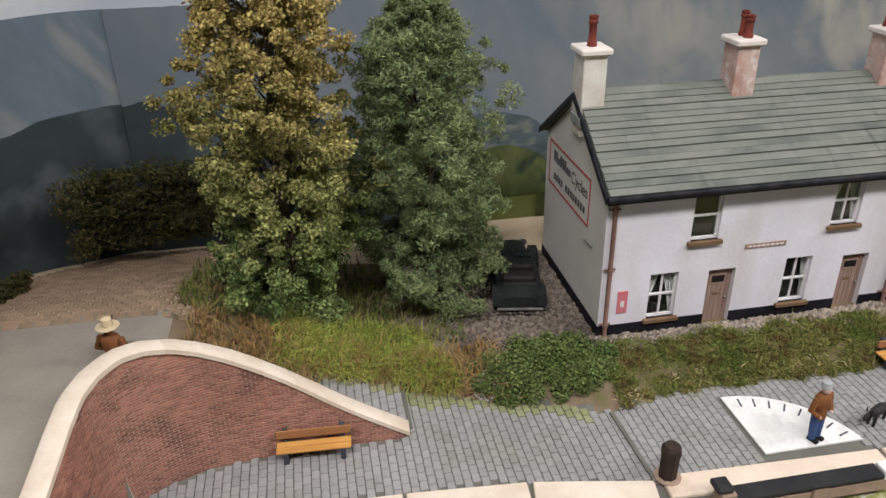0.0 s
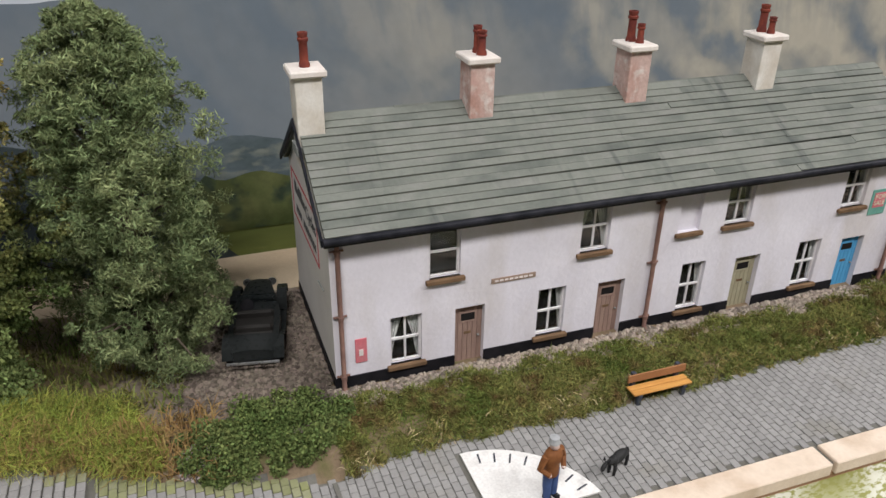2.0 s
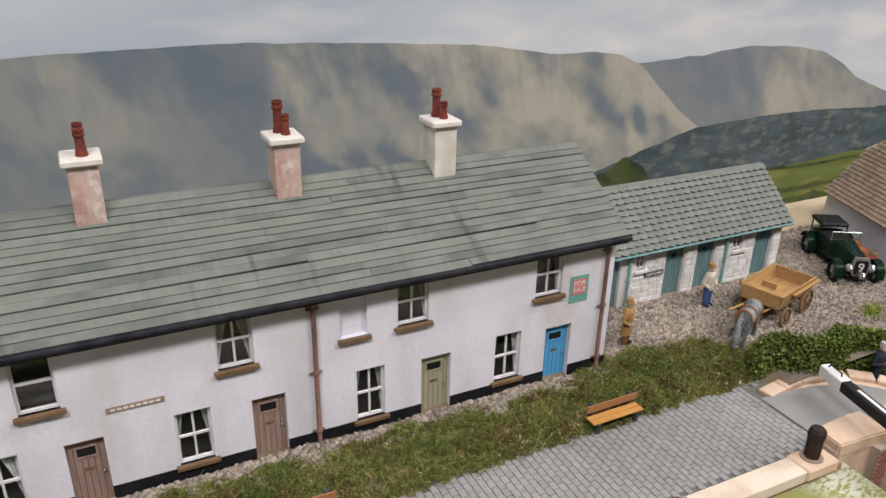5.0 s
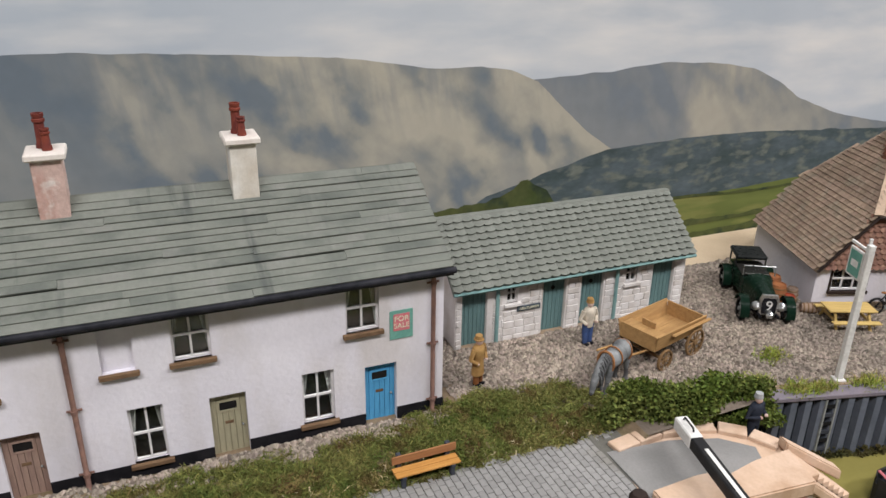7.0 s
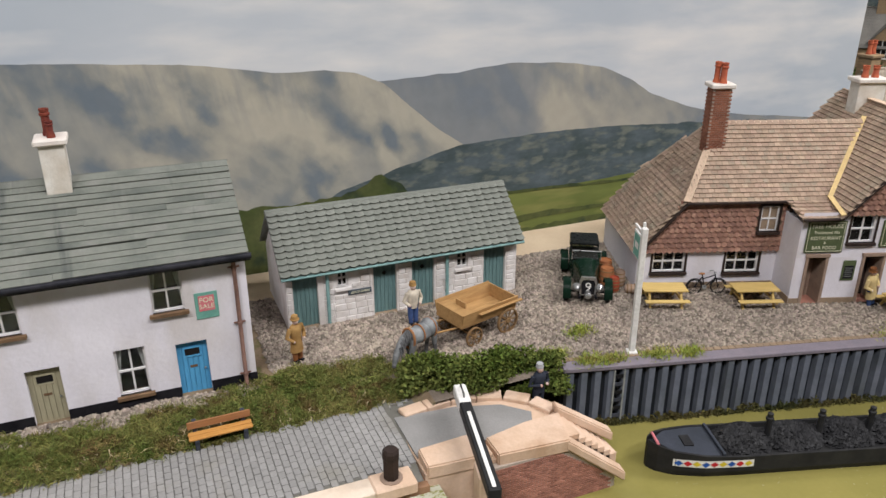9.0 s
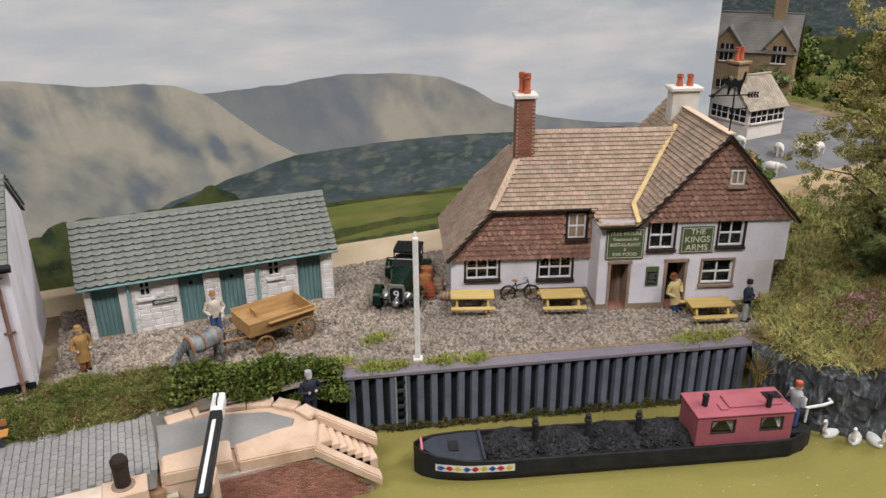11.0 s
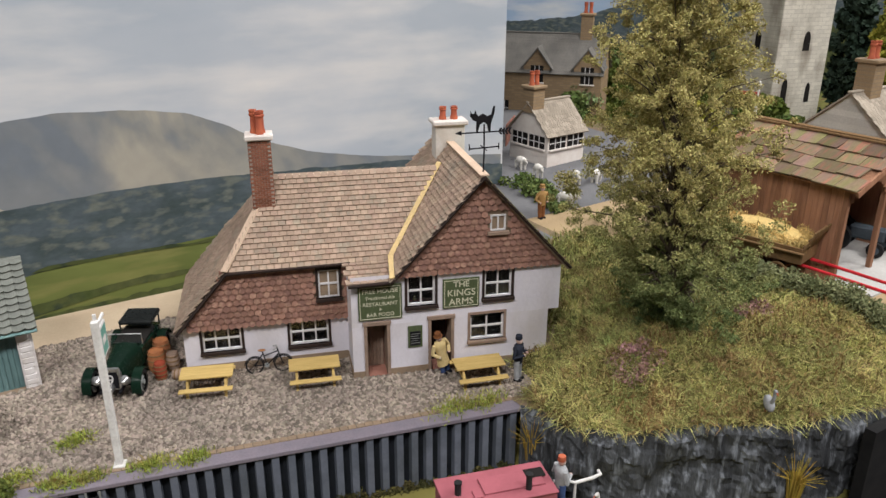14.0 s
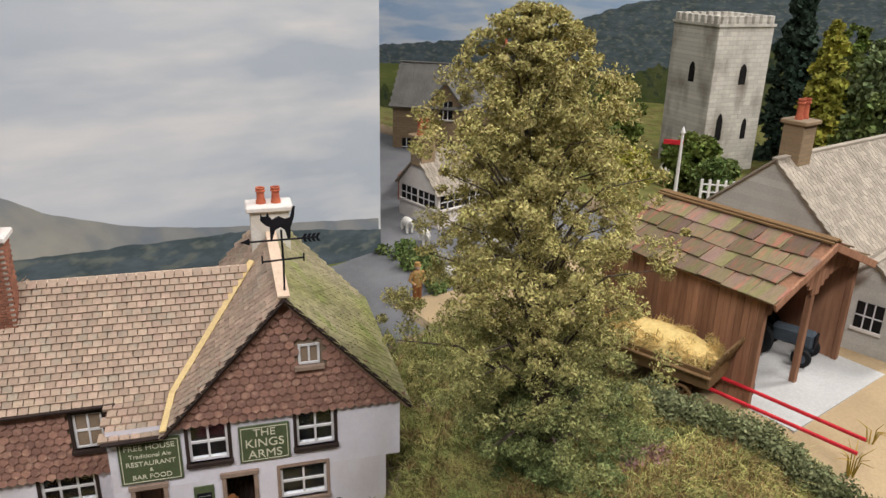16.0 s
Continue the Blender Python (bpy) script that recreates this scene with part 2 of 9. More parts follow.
    "earth": mat("brown_earth", (0.16, 0.115, 0.075), (0.22, 0.165, 0.11), 0.6, 0.98, 9, 0.3, 0.8, third=(0.12, 0.11, 0.05)),
    "gravel_base": mat("gravel_bed", (0.22, 0.18, 0.145), (0.17, 0.14, 0.115), 0.5, 0.98, 9, 0.35, 0.8),
    "gravel": mat("mixed_gravel", (0.31, 0.26, 0.215), (0.23, 0.195, 0.165), 0.35, 0.95, 9, 0.2, 0.2, island=0.5, hue=0.02),
    # The yard gravel again, with the shade by the gable put into its colour.
    "gravel_shaded": mat("shaded_mixed_gravel", (0.17, 0.14, 0.115), (0.11, 0.09, 0.075), 0.35, 0.95, 9, 0.2, 0.2, island=0.5, hue=0.02),
    "lane": mat("sandy_lane", (0.56, 0.45, 0.32), (0.50, 0.39, 0.275), 0.5, 0.95, 12, 0.12, 0.4),
    "cobble": mat("tan_cobble", (0.29, 0.205, 0.14), (0.22, 0.155, 0.105), 0.8, 0.9, 12, 0.2, 0.4, rnd=0.15, island=0.18),
    "tarmac": mat("grey_road", (0.29, 0.26, 0.22), (0.235, 0.21, 0.18), 0.5, 0.95, 14, 0.15, 0.4),
    "rock": mat("blue_grey_rock", (0.085, 0.09, 0.095), (0.035, 0.037, 0.04), 1.0, 0.75, 5, 0.5, 1.0, stretch=(1.8, 1.8, 0.35), third=(0.19, 0.205, 0.225), deep=0.14),
    "pile": mat("blue_grey_sheet_piling", (0.15, 0.165, 0.205), (0.115, 0.13, 0.16), 1.2, 0.65, 9, 0.2, 0.2, stain=((0.05, 0.055, 0.045), 0.8, 0.6)),
    # Piling colour taken near black: shade between the ribs is in the colour.
    "pile_dark": mat("shaded_sheet_piling", (0.03, 0.034, 0.044), (0.022, 0.026, 0.03), 1.2, 0.7),
    "pile_cap": mat("purple_grey_capping", (0.22, 0.19, 0.22), (0.19, 0.17, 0.2), 2, 0.7),
    "moss": mat("dark_waterline_weed", (0.035, 0.045, 0.018), (0.05, 0.055, 0.02), 2, 0.95, island=0.4),
    "hull": mat("black_hull_paint", (0.018, 0.018, 0.02), (0.03, 0.03, 0.03), 1.5, 0.45, 8, 0.25, 0.15),
    "deck": mat("blue_black_deck", (0.045, 0.05, 0.065), (0.035, 0.04, 0.05), 1.5, 0.55),
    "coal": mat("coal", (0.02, 0.02, 0.022), (0.035, 0.035, 0.037), 2, 0.55, 10, 0.4, 0.4, island=0.4),
    "cabin_red": mat("dusty_red_cabin_paint", (0.38, 0.115, 0.14), (0.31, 0.095, 0.115), 1, 0.55, 10, 0.12, 0.15),
    "white_trim": mat("white_trim_paint", (0.75, 0.74, 0.72), (0.66, 0.64, 0.62), 3, 0.55),
    "yellow": mat("yellow_paint", (0.70, 0.55, 0.05), None, 4, 0.6),
    "blue": mat("blue_paint", (0.03, 0.11, 0.42), None, 4, 0.6),
    "red": mat("red_paint", (0.55, 0.03, 0.04), None, 4, 0.5),
    "table_yellow": mat("yellow_ochre_table_wood", (0.60, 0.43, 0.165), (0.50, 0.355, 0.13), 2, 0.75, 9, 0.15, 0.25, stretch=(0.5, 4, 4)),
    "bench_orange": mat("varnished_orange_slat", (0.56, 0.29, 0.085), (0.46, 0.22, 0.06), 2, 0.6, 9, 0.2, 0.2, stretch=(0.4, 5, 5), rnd=0.08),
    "bench_brown": mat("brown_back_slat", (0.34, 0.16, 0.07), (0.28, 0.13, 0.06), 2, 0.65, 9, 0.2, 0.2, stretch=(0.4, 5, 5)),
    "bench_leg": mat("slate_blue_leg", (0.06, 0.065, 0.08), None, 3, 0.7),
    "cart_wood": mat("honey_cart_wood", (0.46, 0.28, 0.12), (0.36, 0.21, 0.09), 1.5, 0.75, 8, 0.25, 0.3, stretch=(0.5, 4, 4)),
    "wheel_wood": mat("brown_wheel_wood", (0.24, 0.145, 0.07), (0.18, 0.11, 0.055), 2, 0.75),
    "tyre": mat("black_tyre", (0.015, 0.015, 0.016), (0.025, 0.025, 0.025), 2, 0.7),
    "racing_green": mat("racing_green_paint", (0.007, 0.022, 0.013), (0.006, 0.017, 0.011), 1, 0.25, 8, 0.1, 0.05),
    "black_paint": mat("black_car_paint", (0.014, 0.016, 0.016), (0.022, 0.024, 0.024), 1, 0.3, 8, 0.2, 0.08),
    "chrome": mat("dull_chrome", (0.62, 0.62, 0.62), (0.5, 0.5, 0.5), 2, 0.3, metal=0.9, bump=0.05),
    "leather": mat("dark_seat_leather", (0.03, 0.028, 0.026), None, 2, 0.6),
    "shed_wood": mat("red_brown_boarding", (0.36, 0.19, 0.115), (0.26, 0.13, 0.078), 1.5, 0.8, 8, 0.25, 0.3, stretch=(4, 4, 0.4), rnd=0.2),
    "shed_tile": mat("weathered_shingle", (0.20, 0.13, 0.105), (0.17, 0.155, 0.07), 0.7, 0.9, 9, 0.4, 0.8, rnd=0.35, third=(0.29, 0.13, 0.09), stretch=(0.5, 3, 1)),
    "barn_tile": mat("pale_stone_tile", (0.36, 0.31, 0.25), (0.29, 0.25, 0.2), 1, 0.9, 10, 0.2, 0.3, island=0.18),
    "barn_wall": brick_mat("pale_stone_wall", (0.62, 0.60, 0.55), (0.55, 0.53, 0.48), (0.52, 0.50, 0.46), 0.9, 0.35, stain=((0.28, 0.26, 0.21), 0.6, 0.45)),
    "church": brick_mat("grey_church_stone", (0.62, 0.585, 0.51), (0.52, 0.49, 0.43), (0.42, 0.39, 0.345), 0.9, 0.4, stain=((0.17, 0.14, 0.11), 0.5, 0.85)),
    "far_brick": brick_mat("brown_house_brick", (0.33, 0.235, 0.14), (0.27, 0.19, 0.115), (0.25, 0.19, 0.13), 0.6, 0.2),
    "pub_brick": mat("chimney_red_brick", (0.29, 0.125, 0.08), (0.22, 0.10, 0.07), 1.0, 0.9, 12, 0.2, 0.4, rnd=0.2, island=0.2),
    "far_slate": mat("far_roof", (0.17, 0.16, 0.145), (0.13, 0.125, 0.115), 1, 0.85),
    "concrete": mat("pale_concrete", (0.50, 0.49, 0.47), (0.44, 0.43, 0.41), 0.7, 0.9),
    "road_far": mat("dark_grey_road", (0.17, 0.17, 0.175), (0.13, 0.13, 0.135), 0.5, 0.9),
    "sand": mat("sandy_yard", (0.42, 0.31, 0.18), (0.35, 0.26, 0.155), 0.5, 0.97, 9, 0.2, 0.5),
    "hay": mat("straw_hay", (0.72, 0.54, 0.23), (0.60, 0.44, 0.17), 1.5, 0.95, 9, 0.3, 0.3, island=0.3),
    "bark": mat("grey_brown_bark", (0.12, 0.095, 0.07), (0.08, 0.065, 0.05), 2, 0.95, 8, 0.3, 0.8),
    "tractor": mat("blue_grey_tractor", (0.085, 0.105, 0.125), None, 1.5, 0.6),
    "skirt": mat("black_layout_skirt", (0.012, 0.012, 0.013), (0.018, 0.018, 0.018), 2, 0.8),
    "hall_wall": mat("hall_wall_paint", (0.16, 0.16, 0.165), (0.14, 0.14, 0.145), 0.02, 0.9),
    "hall_floor": mat("hall_floor", (0.14, 0.11, 0.085), (0.12, 0.10, 0.08), 0.02, 0.6),
    "glass": glass_mat(),
}


streak(M["slate"], (0.075, 0.085, 0.08), 0.75)
streak(M["slate"], (0.27, 0.27, 0.25), 0.2, 5.0, 0.6, 0.68)
streak(M["tile_roof"], (0.2, 0.155, 0.12), 0.45, 1.4)
streak(M["tile_roof_rest"], (0.2, 0.155, 0.12), 0.45, 1.4)


def leaf_mat(name, c1, c2, top=None, z0=4, z1=8, hue=0.02, island=0.35, third=None):
    m = mat(name, c1, c2, 0.6, 0.9, 6, 0.15, 0, island=island, hue=hue, third=third)
    nt = m.node_tree
    hsv = [n for n in nt.nodes if n.type == "HUE_SAT"][0]
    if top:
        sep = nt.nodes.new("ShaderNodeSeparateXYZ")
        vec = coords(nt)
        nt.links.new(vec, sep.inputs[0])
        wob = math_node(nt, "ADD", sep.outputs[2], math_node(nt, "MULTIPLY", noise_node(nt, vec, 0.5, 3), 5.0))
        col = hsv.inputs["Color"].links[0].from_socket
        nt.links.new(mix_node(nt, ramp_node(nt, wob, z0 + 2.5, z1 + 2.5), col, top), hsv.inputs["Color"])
    b = nt.nodes["Principled BSDF"]
    b.inputs["Subsurface Weight"].default_value = 0.0
    return m


M.update({
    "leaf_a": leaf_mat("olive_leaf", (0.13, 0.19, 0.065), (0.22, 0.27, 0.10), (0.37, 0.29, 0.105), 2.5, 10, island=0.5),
    "leaf_b": leaf_mat("grey_green_willow_leaf", (0.135, 0.18, 0.08), (0.225, 0.265, 0.125), island=0.5),
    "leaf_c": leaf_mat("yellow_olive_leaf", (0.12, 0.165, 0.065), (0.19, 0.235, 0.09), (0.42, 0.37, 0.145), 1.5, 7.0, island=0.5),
    "leaf_shrub": leaf_mat("fresh_green_shrub_leaf", (0.08, 0.12, 0.034), (0.14, 0.175, 0.06), island=0.5),
    "leaf_hedge": leaf_mat("dark_hedge_leaf", (0.08, 0.115, 0.022), (0.14, 0.165, 0.045), island=0.5),
    "leaf_pale": leaf_mat("pale_green_hedge_leaf", (0.23, 0.245, 0.125), (0.14, 0.155, 0.07)),
    "leaf_dark": leaf_mat("dark_brown_green_leaf", (0.05, 0.055, 0.022), (0.09, 0.075, 0.03)),
    "leaf_yellow": leaf_mat("yellow_green_leaf", (0.32, 0.30, 0.05), (0.25, 0.25, 0.05)),
    "leaf_conifer": leaf_mat("blue_black_needles", (0.03, 0.05, 0.035), (0.045, 0.065, 0.045)),
    "grass_bank": leaf_mat("olive_static_grass", (0.095, 0.125, 0.03), (0.21, 0.205, 0.065), hue=0.03, island=0.5, third=(0.14, 0.10, 0.04)),
    "moss_ochre": leaf_mat("ochre_moss", (0.36, 0.30, 0.12), (0.24, 0.19, 0.075), hue=0.02, island=0.4),
    "grass_lawn": leaf_mat("yellow_green_static_grass", (0.235, 0.26, 0.085), (0.44, 0.385, 0.145), hue=0.04, island=0.7, third=(0.22, 0.15, 0.065)),
    "grass_bright": leaf_mat("bright_green_grass", (0.19, 0.24, 0.045), (0.32, 0.33, 0.075), hue=0.03, island=0.5, third=(0.23, 0.18, 0.06)),
    "grass_brown": leaf_mat("dry_brown_grass", (0.24, 0.15, 0.06), (0.30, 0.2, 0.085), hue=0.015),
    "straw": leaf_mat("dry_straw_tuft", (0.46, 0.37, 0.20), (0.55, 0.47, 0.30), hue=0.01),
    "reed": leaf_mat("golden_reed", (0.42, 0.28, 0.05), (0.33, 0.24, 0.05), hue=0.015),
    "heather": leaf_mat("dusty_pink_heather", (0.40, 0.22, 0.24), (0.34, 0.21, 0.17), hue=0.01),
    "white_flower": leaf_mat("greyish_white_flowers", (0.5, 0.45, 0.45), (0.3, 0.22, 0.18), hue=0.01),
})

# ---- building helpers (full-size metres in, model size out) ----
def k_pose(m):
    """The same pose with its place brought to the model's scale."""
    m = m.copy()
    m.translation = m.translation * K
    return m


def at(x, y, z, rz=0, rx=0, ry=0):
    return pose(x, y, z, rx, ry, rz)


def thing(name, m, label, category, group="", kind=""):
    ob = new(name)
    ob.empty_display_size = 0.005
    ob.matrix_world = k_pose(m)
    return tagged(ob, label, category, group, kind)


def put(ob, parent, m):
    if parent is not None:
        ob.parent = parent
    ob.matrix_basis = k_pose(m) if m is not None else Matrix.Identity(4)
    return ob


def part(name, bm, material, parent=None, label="", m=None, smooth=False):
    """Links a bmesh as one mesh object under a thing or a part."""
    me = bpy.data.meshes.new(name)
    bm.transform(Matrix.Scale(K, 4))
    bm.normal_update()
    bm.to_mesh(me)
    bm.free()
    for one in (material if isinstance(material, (list, tuple)) else [material]):
        me.materials.append(M[one])
    if smooth:
        me.shade_smooth()
        me.set_sharp_from_angle(angle=radians(45))
    ob = put(new(name, me), parent, m)
    return tagged(ob, label) if label else ob


def solid(name, bm, material, label, category, kind="", m=None, smooth=False, group=""):
    """A top-level thing of a single mesh."""
    return tagged(part(name, bm, material, None, "", m, smooth), label, category, group, kind)


def raw(name, verts, faces, material, parent=None, m=None):
    """A mesh straight from arrays, for large counts of small faces."""
    me = bpy.data.meshes.new(name)
    me.from_pydata((np.asarray(verts, float) * K).tolist(), [], faces if isinstance(faces, list) else faces.tolist())
    me.materials.append(M[material])
    return put(new(name, me), parent, m)


def face(bm, pts, mi=0):
    f = bm.faces.new([bm.verts.new(p) for p in pts])
    f.material_index = mi
    return f


def box(bm, x0, x1, y0, y1, z0, z1, bev=0.0, mi=0, m=None):
    vs = [bm.verts.new((x, y, z)) for z in (z0, z1) for x, y in ((x0, y0), (x1, y0), (x1, y1), (x0, y1))]
    fs = [bm.faces.new([vs[i] for i in q]) for q in ((0, 3, 2, 1), (4, 5, 6, 7), (0, 1, 5, 4), (1, 2, 6, 5), (2, 3, 7, 6), (3, 0, 4, 7))]
    for f in fs:
        f.material_index = mi
    if m is not None:
        bmesh.ops.transform(bm, matrix=m, verts=vs)
    if bev:
        es = list({e for f in fs for e in f.edges})
        bmesh.ops.bevel(bm, geom=es, offset=bev, segments=1, affect="EDGES", material=mi)
    return bm


def tube(bm, pts, r, n=8, mi=0, r1=None, caps=True):
    """A round bar along points, from radius r to r1."""
    pts = [Vector(p) for p in pts]
    r1 = r if r1 is None else r1
    rings = []
    side = None
    for i, p in enumerate(pts):
        d = (pts[min(i + 1, len(pts) - 1)] - pts[max(i - 1, 0)]).normalized()
        if side is None:
            side = d.orthogonal().normalized()
        side = (side - d * side.dot(d)).normalized()
        up = d.cross(side)
        rr = r + (r1 - r) * i / max(1, len(pts) - 1)
        rings.append([bm.verts.new(p + rr * (math.cos(a) * side + math.sin(a) * up)) for a in (math.tau * j / n for j in range(n))])
    for a, b in zip(rings, rings[1:]):
        for j in range(n):
            bm.faces.new((a[j], a[(j + 1) % n], b[(j + 1) % n], b[j])).material_index = mi
    if caps:
        bm.faces.new(rings[0][::-1]).material_index = mi
        bm.faces.new(rings[-1]).material_index = mi
    return bm


def lathe(bm, prof, n=16, m=None, mi=0):
    """A turned shape from (radius, height) pairs."""
    rings = [[bm.verts.new((r * math.cos(math.tau * j / n), r * math.sin(math.tau * j / n), z)) for j in range(n)] for r, z in prof]
    for a, b in zip(rings, rings[1:]):
        for j in range(n):
            bm.faces.new((a[j], a[(j + 1) % n], b[(j + 1) % n], b[j])).material_index = mi
    bm.faces.new(rings[0][::-1]).material_index = mi
    bm.faces.new(rings[-1]).material_index = mi
    if m is not None:
        bmesh.ops.transform(bm, matrix=m, verts=[v for ring in rings for v in ring])
    return bm


def ball(bm, c, r, n=10, mi=0, turn=None):
    """An ellipsoid with radii r about c."""
    k = n // 2 + 1
    prof = [(max(0.02, math.sin(math.pi * i / k)), -math.cos(math.pi * i / k)) for i in range(k + 1)]
    m = Matrix.Translation(c) @ (turn or Matrix.Identity(4)) @ Matrix.Diagonal((*r, 1))
    return lathe(bm, prof, n, m, mi)


def prism(bm, prof, a, b, axis="x", mi=0):
    """A profile drawn out from a to b along x, y or z."""
    put3 = {"x": lambda u, p, q: (u, p, q), "y": lambda u, p, q: (p, u, q), "z": lambda u, p, q: (p, q, u)}[axis]
    lo = [bm.verts.new(put3(a, *p)) for p in prof]
    hi = [bm.verts.new(put3(b, *p)) for p in prof]
    n = len(prof)
    fs = [bm.faces.new(lo), bm.faces.new(hi[::-1])] + [bm.faces.new((lo[i], hi[i], hi[(i + 1) % n], lo[(i + 1) % n])) for i in range(n)]
    for f in fs:
        f.material_index = mi
    bmesh.ops.recalc_face_normals(bm, faces=fs)
    return bm


def slab(bm, pts, thick, mi=0):
    """A flat polygon given thickness against its normal."""
    pts = [Vector(p) for p in pts]
    nrm = (pts[1] - pts[0]).cross(pts[2] - pts[1]).normalized()
    top = [bm.verts.new(p) for p in pts]
    low = [bm.verts.new(p - nrm * thick) for p in pts]
    n = len(pts)
    for f in [bm.faces.new(top), bm.faces.new(low[::-1])] + [bm.faces.new((top[i], low[i], low[(i + 1) % n], top[(i + 1) % n])) for i in range(n)]:
        f.material_index = mi
    return bm


B = bmesh.new


def pieces(name, bm, material, parent, places, rest_material=None, limit=300, rest_name=""):
    """Alike pieces that share one mesh: the first ones as objects of their own, those past the limit joined."""
    me = bpy.data.meshes.new(name)
    bm.transform(Matrix.Scale(K, 4))
    bm.normal_update()
    bm.to_mesh(me)
    bm.free()
    me.materials.append(M[material])
    for m in places[:limit]:
        put(new(name, me), parent, m)
    if len(places) > limit:
        co = np.array([v.co[:] for v in me.vertices]) / K
        polys = [tuple(p.vertices) for p in me.polygons]
        vs, fs = [], []
        for i, m in enumerate(places[limit:]):
            a = np.array(m)
            vs.append(co @ a[:3, :3].T + a[:3, 3])
            fs += [tuple(v + i * len(co) for v in p) for p in polys]
        ob = raw(rest_name or name + "s_joined", np.concatenate(vs), fs, rest_material or material, parent)
        tagged(ob, kind="stuff")


def text(name, words, size, material, parent, m, spacing=1.0):
    """Raised lettering in the built-in font, centred on m, reading along its x with y up."""
    cu = bpy.data.curves.new(name, "FONT")
    cu.body, cu.size, cu.extrude, cu.align_x, cu.align_y = words, size * K, 0.006 * K, "CENTER", "CENTER"
    cu.space_character = spacing
    cu.materials.append(M[material])
    return put(new(name, cu), parent, m)


def opening_wall(bm, u0, u1, z0, z1, holes, depth, tops=None, mi=0):
    """A wall in the xz plane facing -y with holes (u0, u1, z0, z1) and their reveals."""
    us = sorted({u0, u1, *[h[0] for h in holes], *[h[1] for h in holes]})
    zs = sorted({z0, z1, *[h[2] for h in holes], *[h[3] for h in holes]})
    for a, b in zip(us, us[1:]):
        for c, d in zip(zs, zs[1:]):
            mu, mz = (a + b) / 2, (c + d) / 2
            if not any(h[0] < mu < h[1] and h[2] < mz < h[3] for h in holes):
                face(bm, ((a, 0, c), (b, 0, c), (b, 0, d), (a, 0, d)), mi)
    for a, b, c, d in holes:
        for p, q in (((a, c), (a, d)), ((a, d), (b, d)), ((b, d), (b, c)), ((b, c), (a, c))):
            face(bm, ((p[0], 0, p[1]), (p[0], depth, p[1]), (q[0], depth, q[1]), (q[0], 0, q[1])), mi)
    bmesh.ops.remove_doubles(bm, verts=bm.verts, dist=0.001)
    return bm


def window(parent, m, w, h, cols, rows, frame="frame_white", curtain="", sill="sill", surround="", deep=0.17):
    """A casement in an opening; m stands at the opening's lower left corner on the wall's face."""
    bm = B()
    t = 0.07
    box(bm, 0, w, deep - 0.04, deep + 0.03, 0, t, 0.008)
    box(bm, 0, w, deep - 0.04, deep + 0.03, h - t, h, 0.008)
    box(bm, 0, t, deep - 0.04, deep + 0.03, t, h - t)
    box(bm, w - t, w, deep - 0.04, deep + 0.03, t, h - t)
    for i in range(1, cols):
        x = w * i / cols
        box(bm, x - 0.03, x + 0.03, deep - 0.035, deep + 0.02, t, h - t)
    for i in range(1, rows):
        z = h * i / rows
        box(bm, t, w - t, deep - 0.045, deep + 0.015, z - 0.035, z + 0.035)
    frame_ob = part("window", bm, frame, parent, m=m)
    for i in range(cols):
        for j in range(rows):
            bm = B()
            box(bm, w * i / cols + 0.02, w * (i + 1) / cols - 0.02, deep + 0.022, deep + 0.03, h * j / rows + 0.02, h * (j + 1) / rows - 0.02)
            ob = part("pane", bm, "glass", frame_ob)
            ob.visible_shadow = False
    # Backing sheet whose black colour stands for the shade of the room.
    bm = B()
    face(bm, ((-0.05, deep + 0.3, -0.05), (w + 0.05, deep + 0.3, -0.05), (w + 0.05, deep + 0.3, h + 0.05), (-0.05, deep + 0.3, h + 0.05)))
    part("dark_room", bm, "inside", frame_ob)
    if curtain:
        for side in (0, 1):
            bm = B()
            n = 8
            for i in range(n):
                for z_a, z_b in ((0.02, h * 0.5), (h * 0.5, h - 0.03)):
                    va, vb = (0.0, 0.4) if z_a < 0.1 else (0.4, 1.0)
                    sw = lambda v: 0.5 * w * ((0.16 + 0.78 * v) if curtain == "drawn" else (0.1 + 0.42 * v))
                    p = []
                    for s, z, v in ((i / n, z_a, va), ((i + 1) / n, z_a, va), ((i + 1) / n, z_b, vb), (i / n, z_b, vb)):
                        x = sw(v) * s if side == 0 else w - sw(v) * s
                        p.append((x, deep + 0.12 + 0.025 * math.sin(s * 22), z))
                    face(bm, p)
            part("curtain", bm, "curtain", frame_ob)
    if sill:
        bm = B()
        box(bm, -0.12, w + 0.12, -0.14, deep - 0.05, -0.14, 0.0, 0.015)
        part("sill", bm, sill, frame_ob)
    if surround:
        bm = B()
        box(bm, -0.1, 0, -0.04, deep - 0.05, -0.1, h + 0.1, 0.01)
        box(bm, w, w + 0.1, -0.04, deep - 0.05, -0.1, h + 0.1, 0.01)
        box(bm, 0, w, -0.04, deep - 0.05, h, h + 0.1)
        box(bm, 0, w, -0.05, deep - 0.05, -0.1, 0)
        part("surround", bm, surround, frame_ob)
    return frame_ob

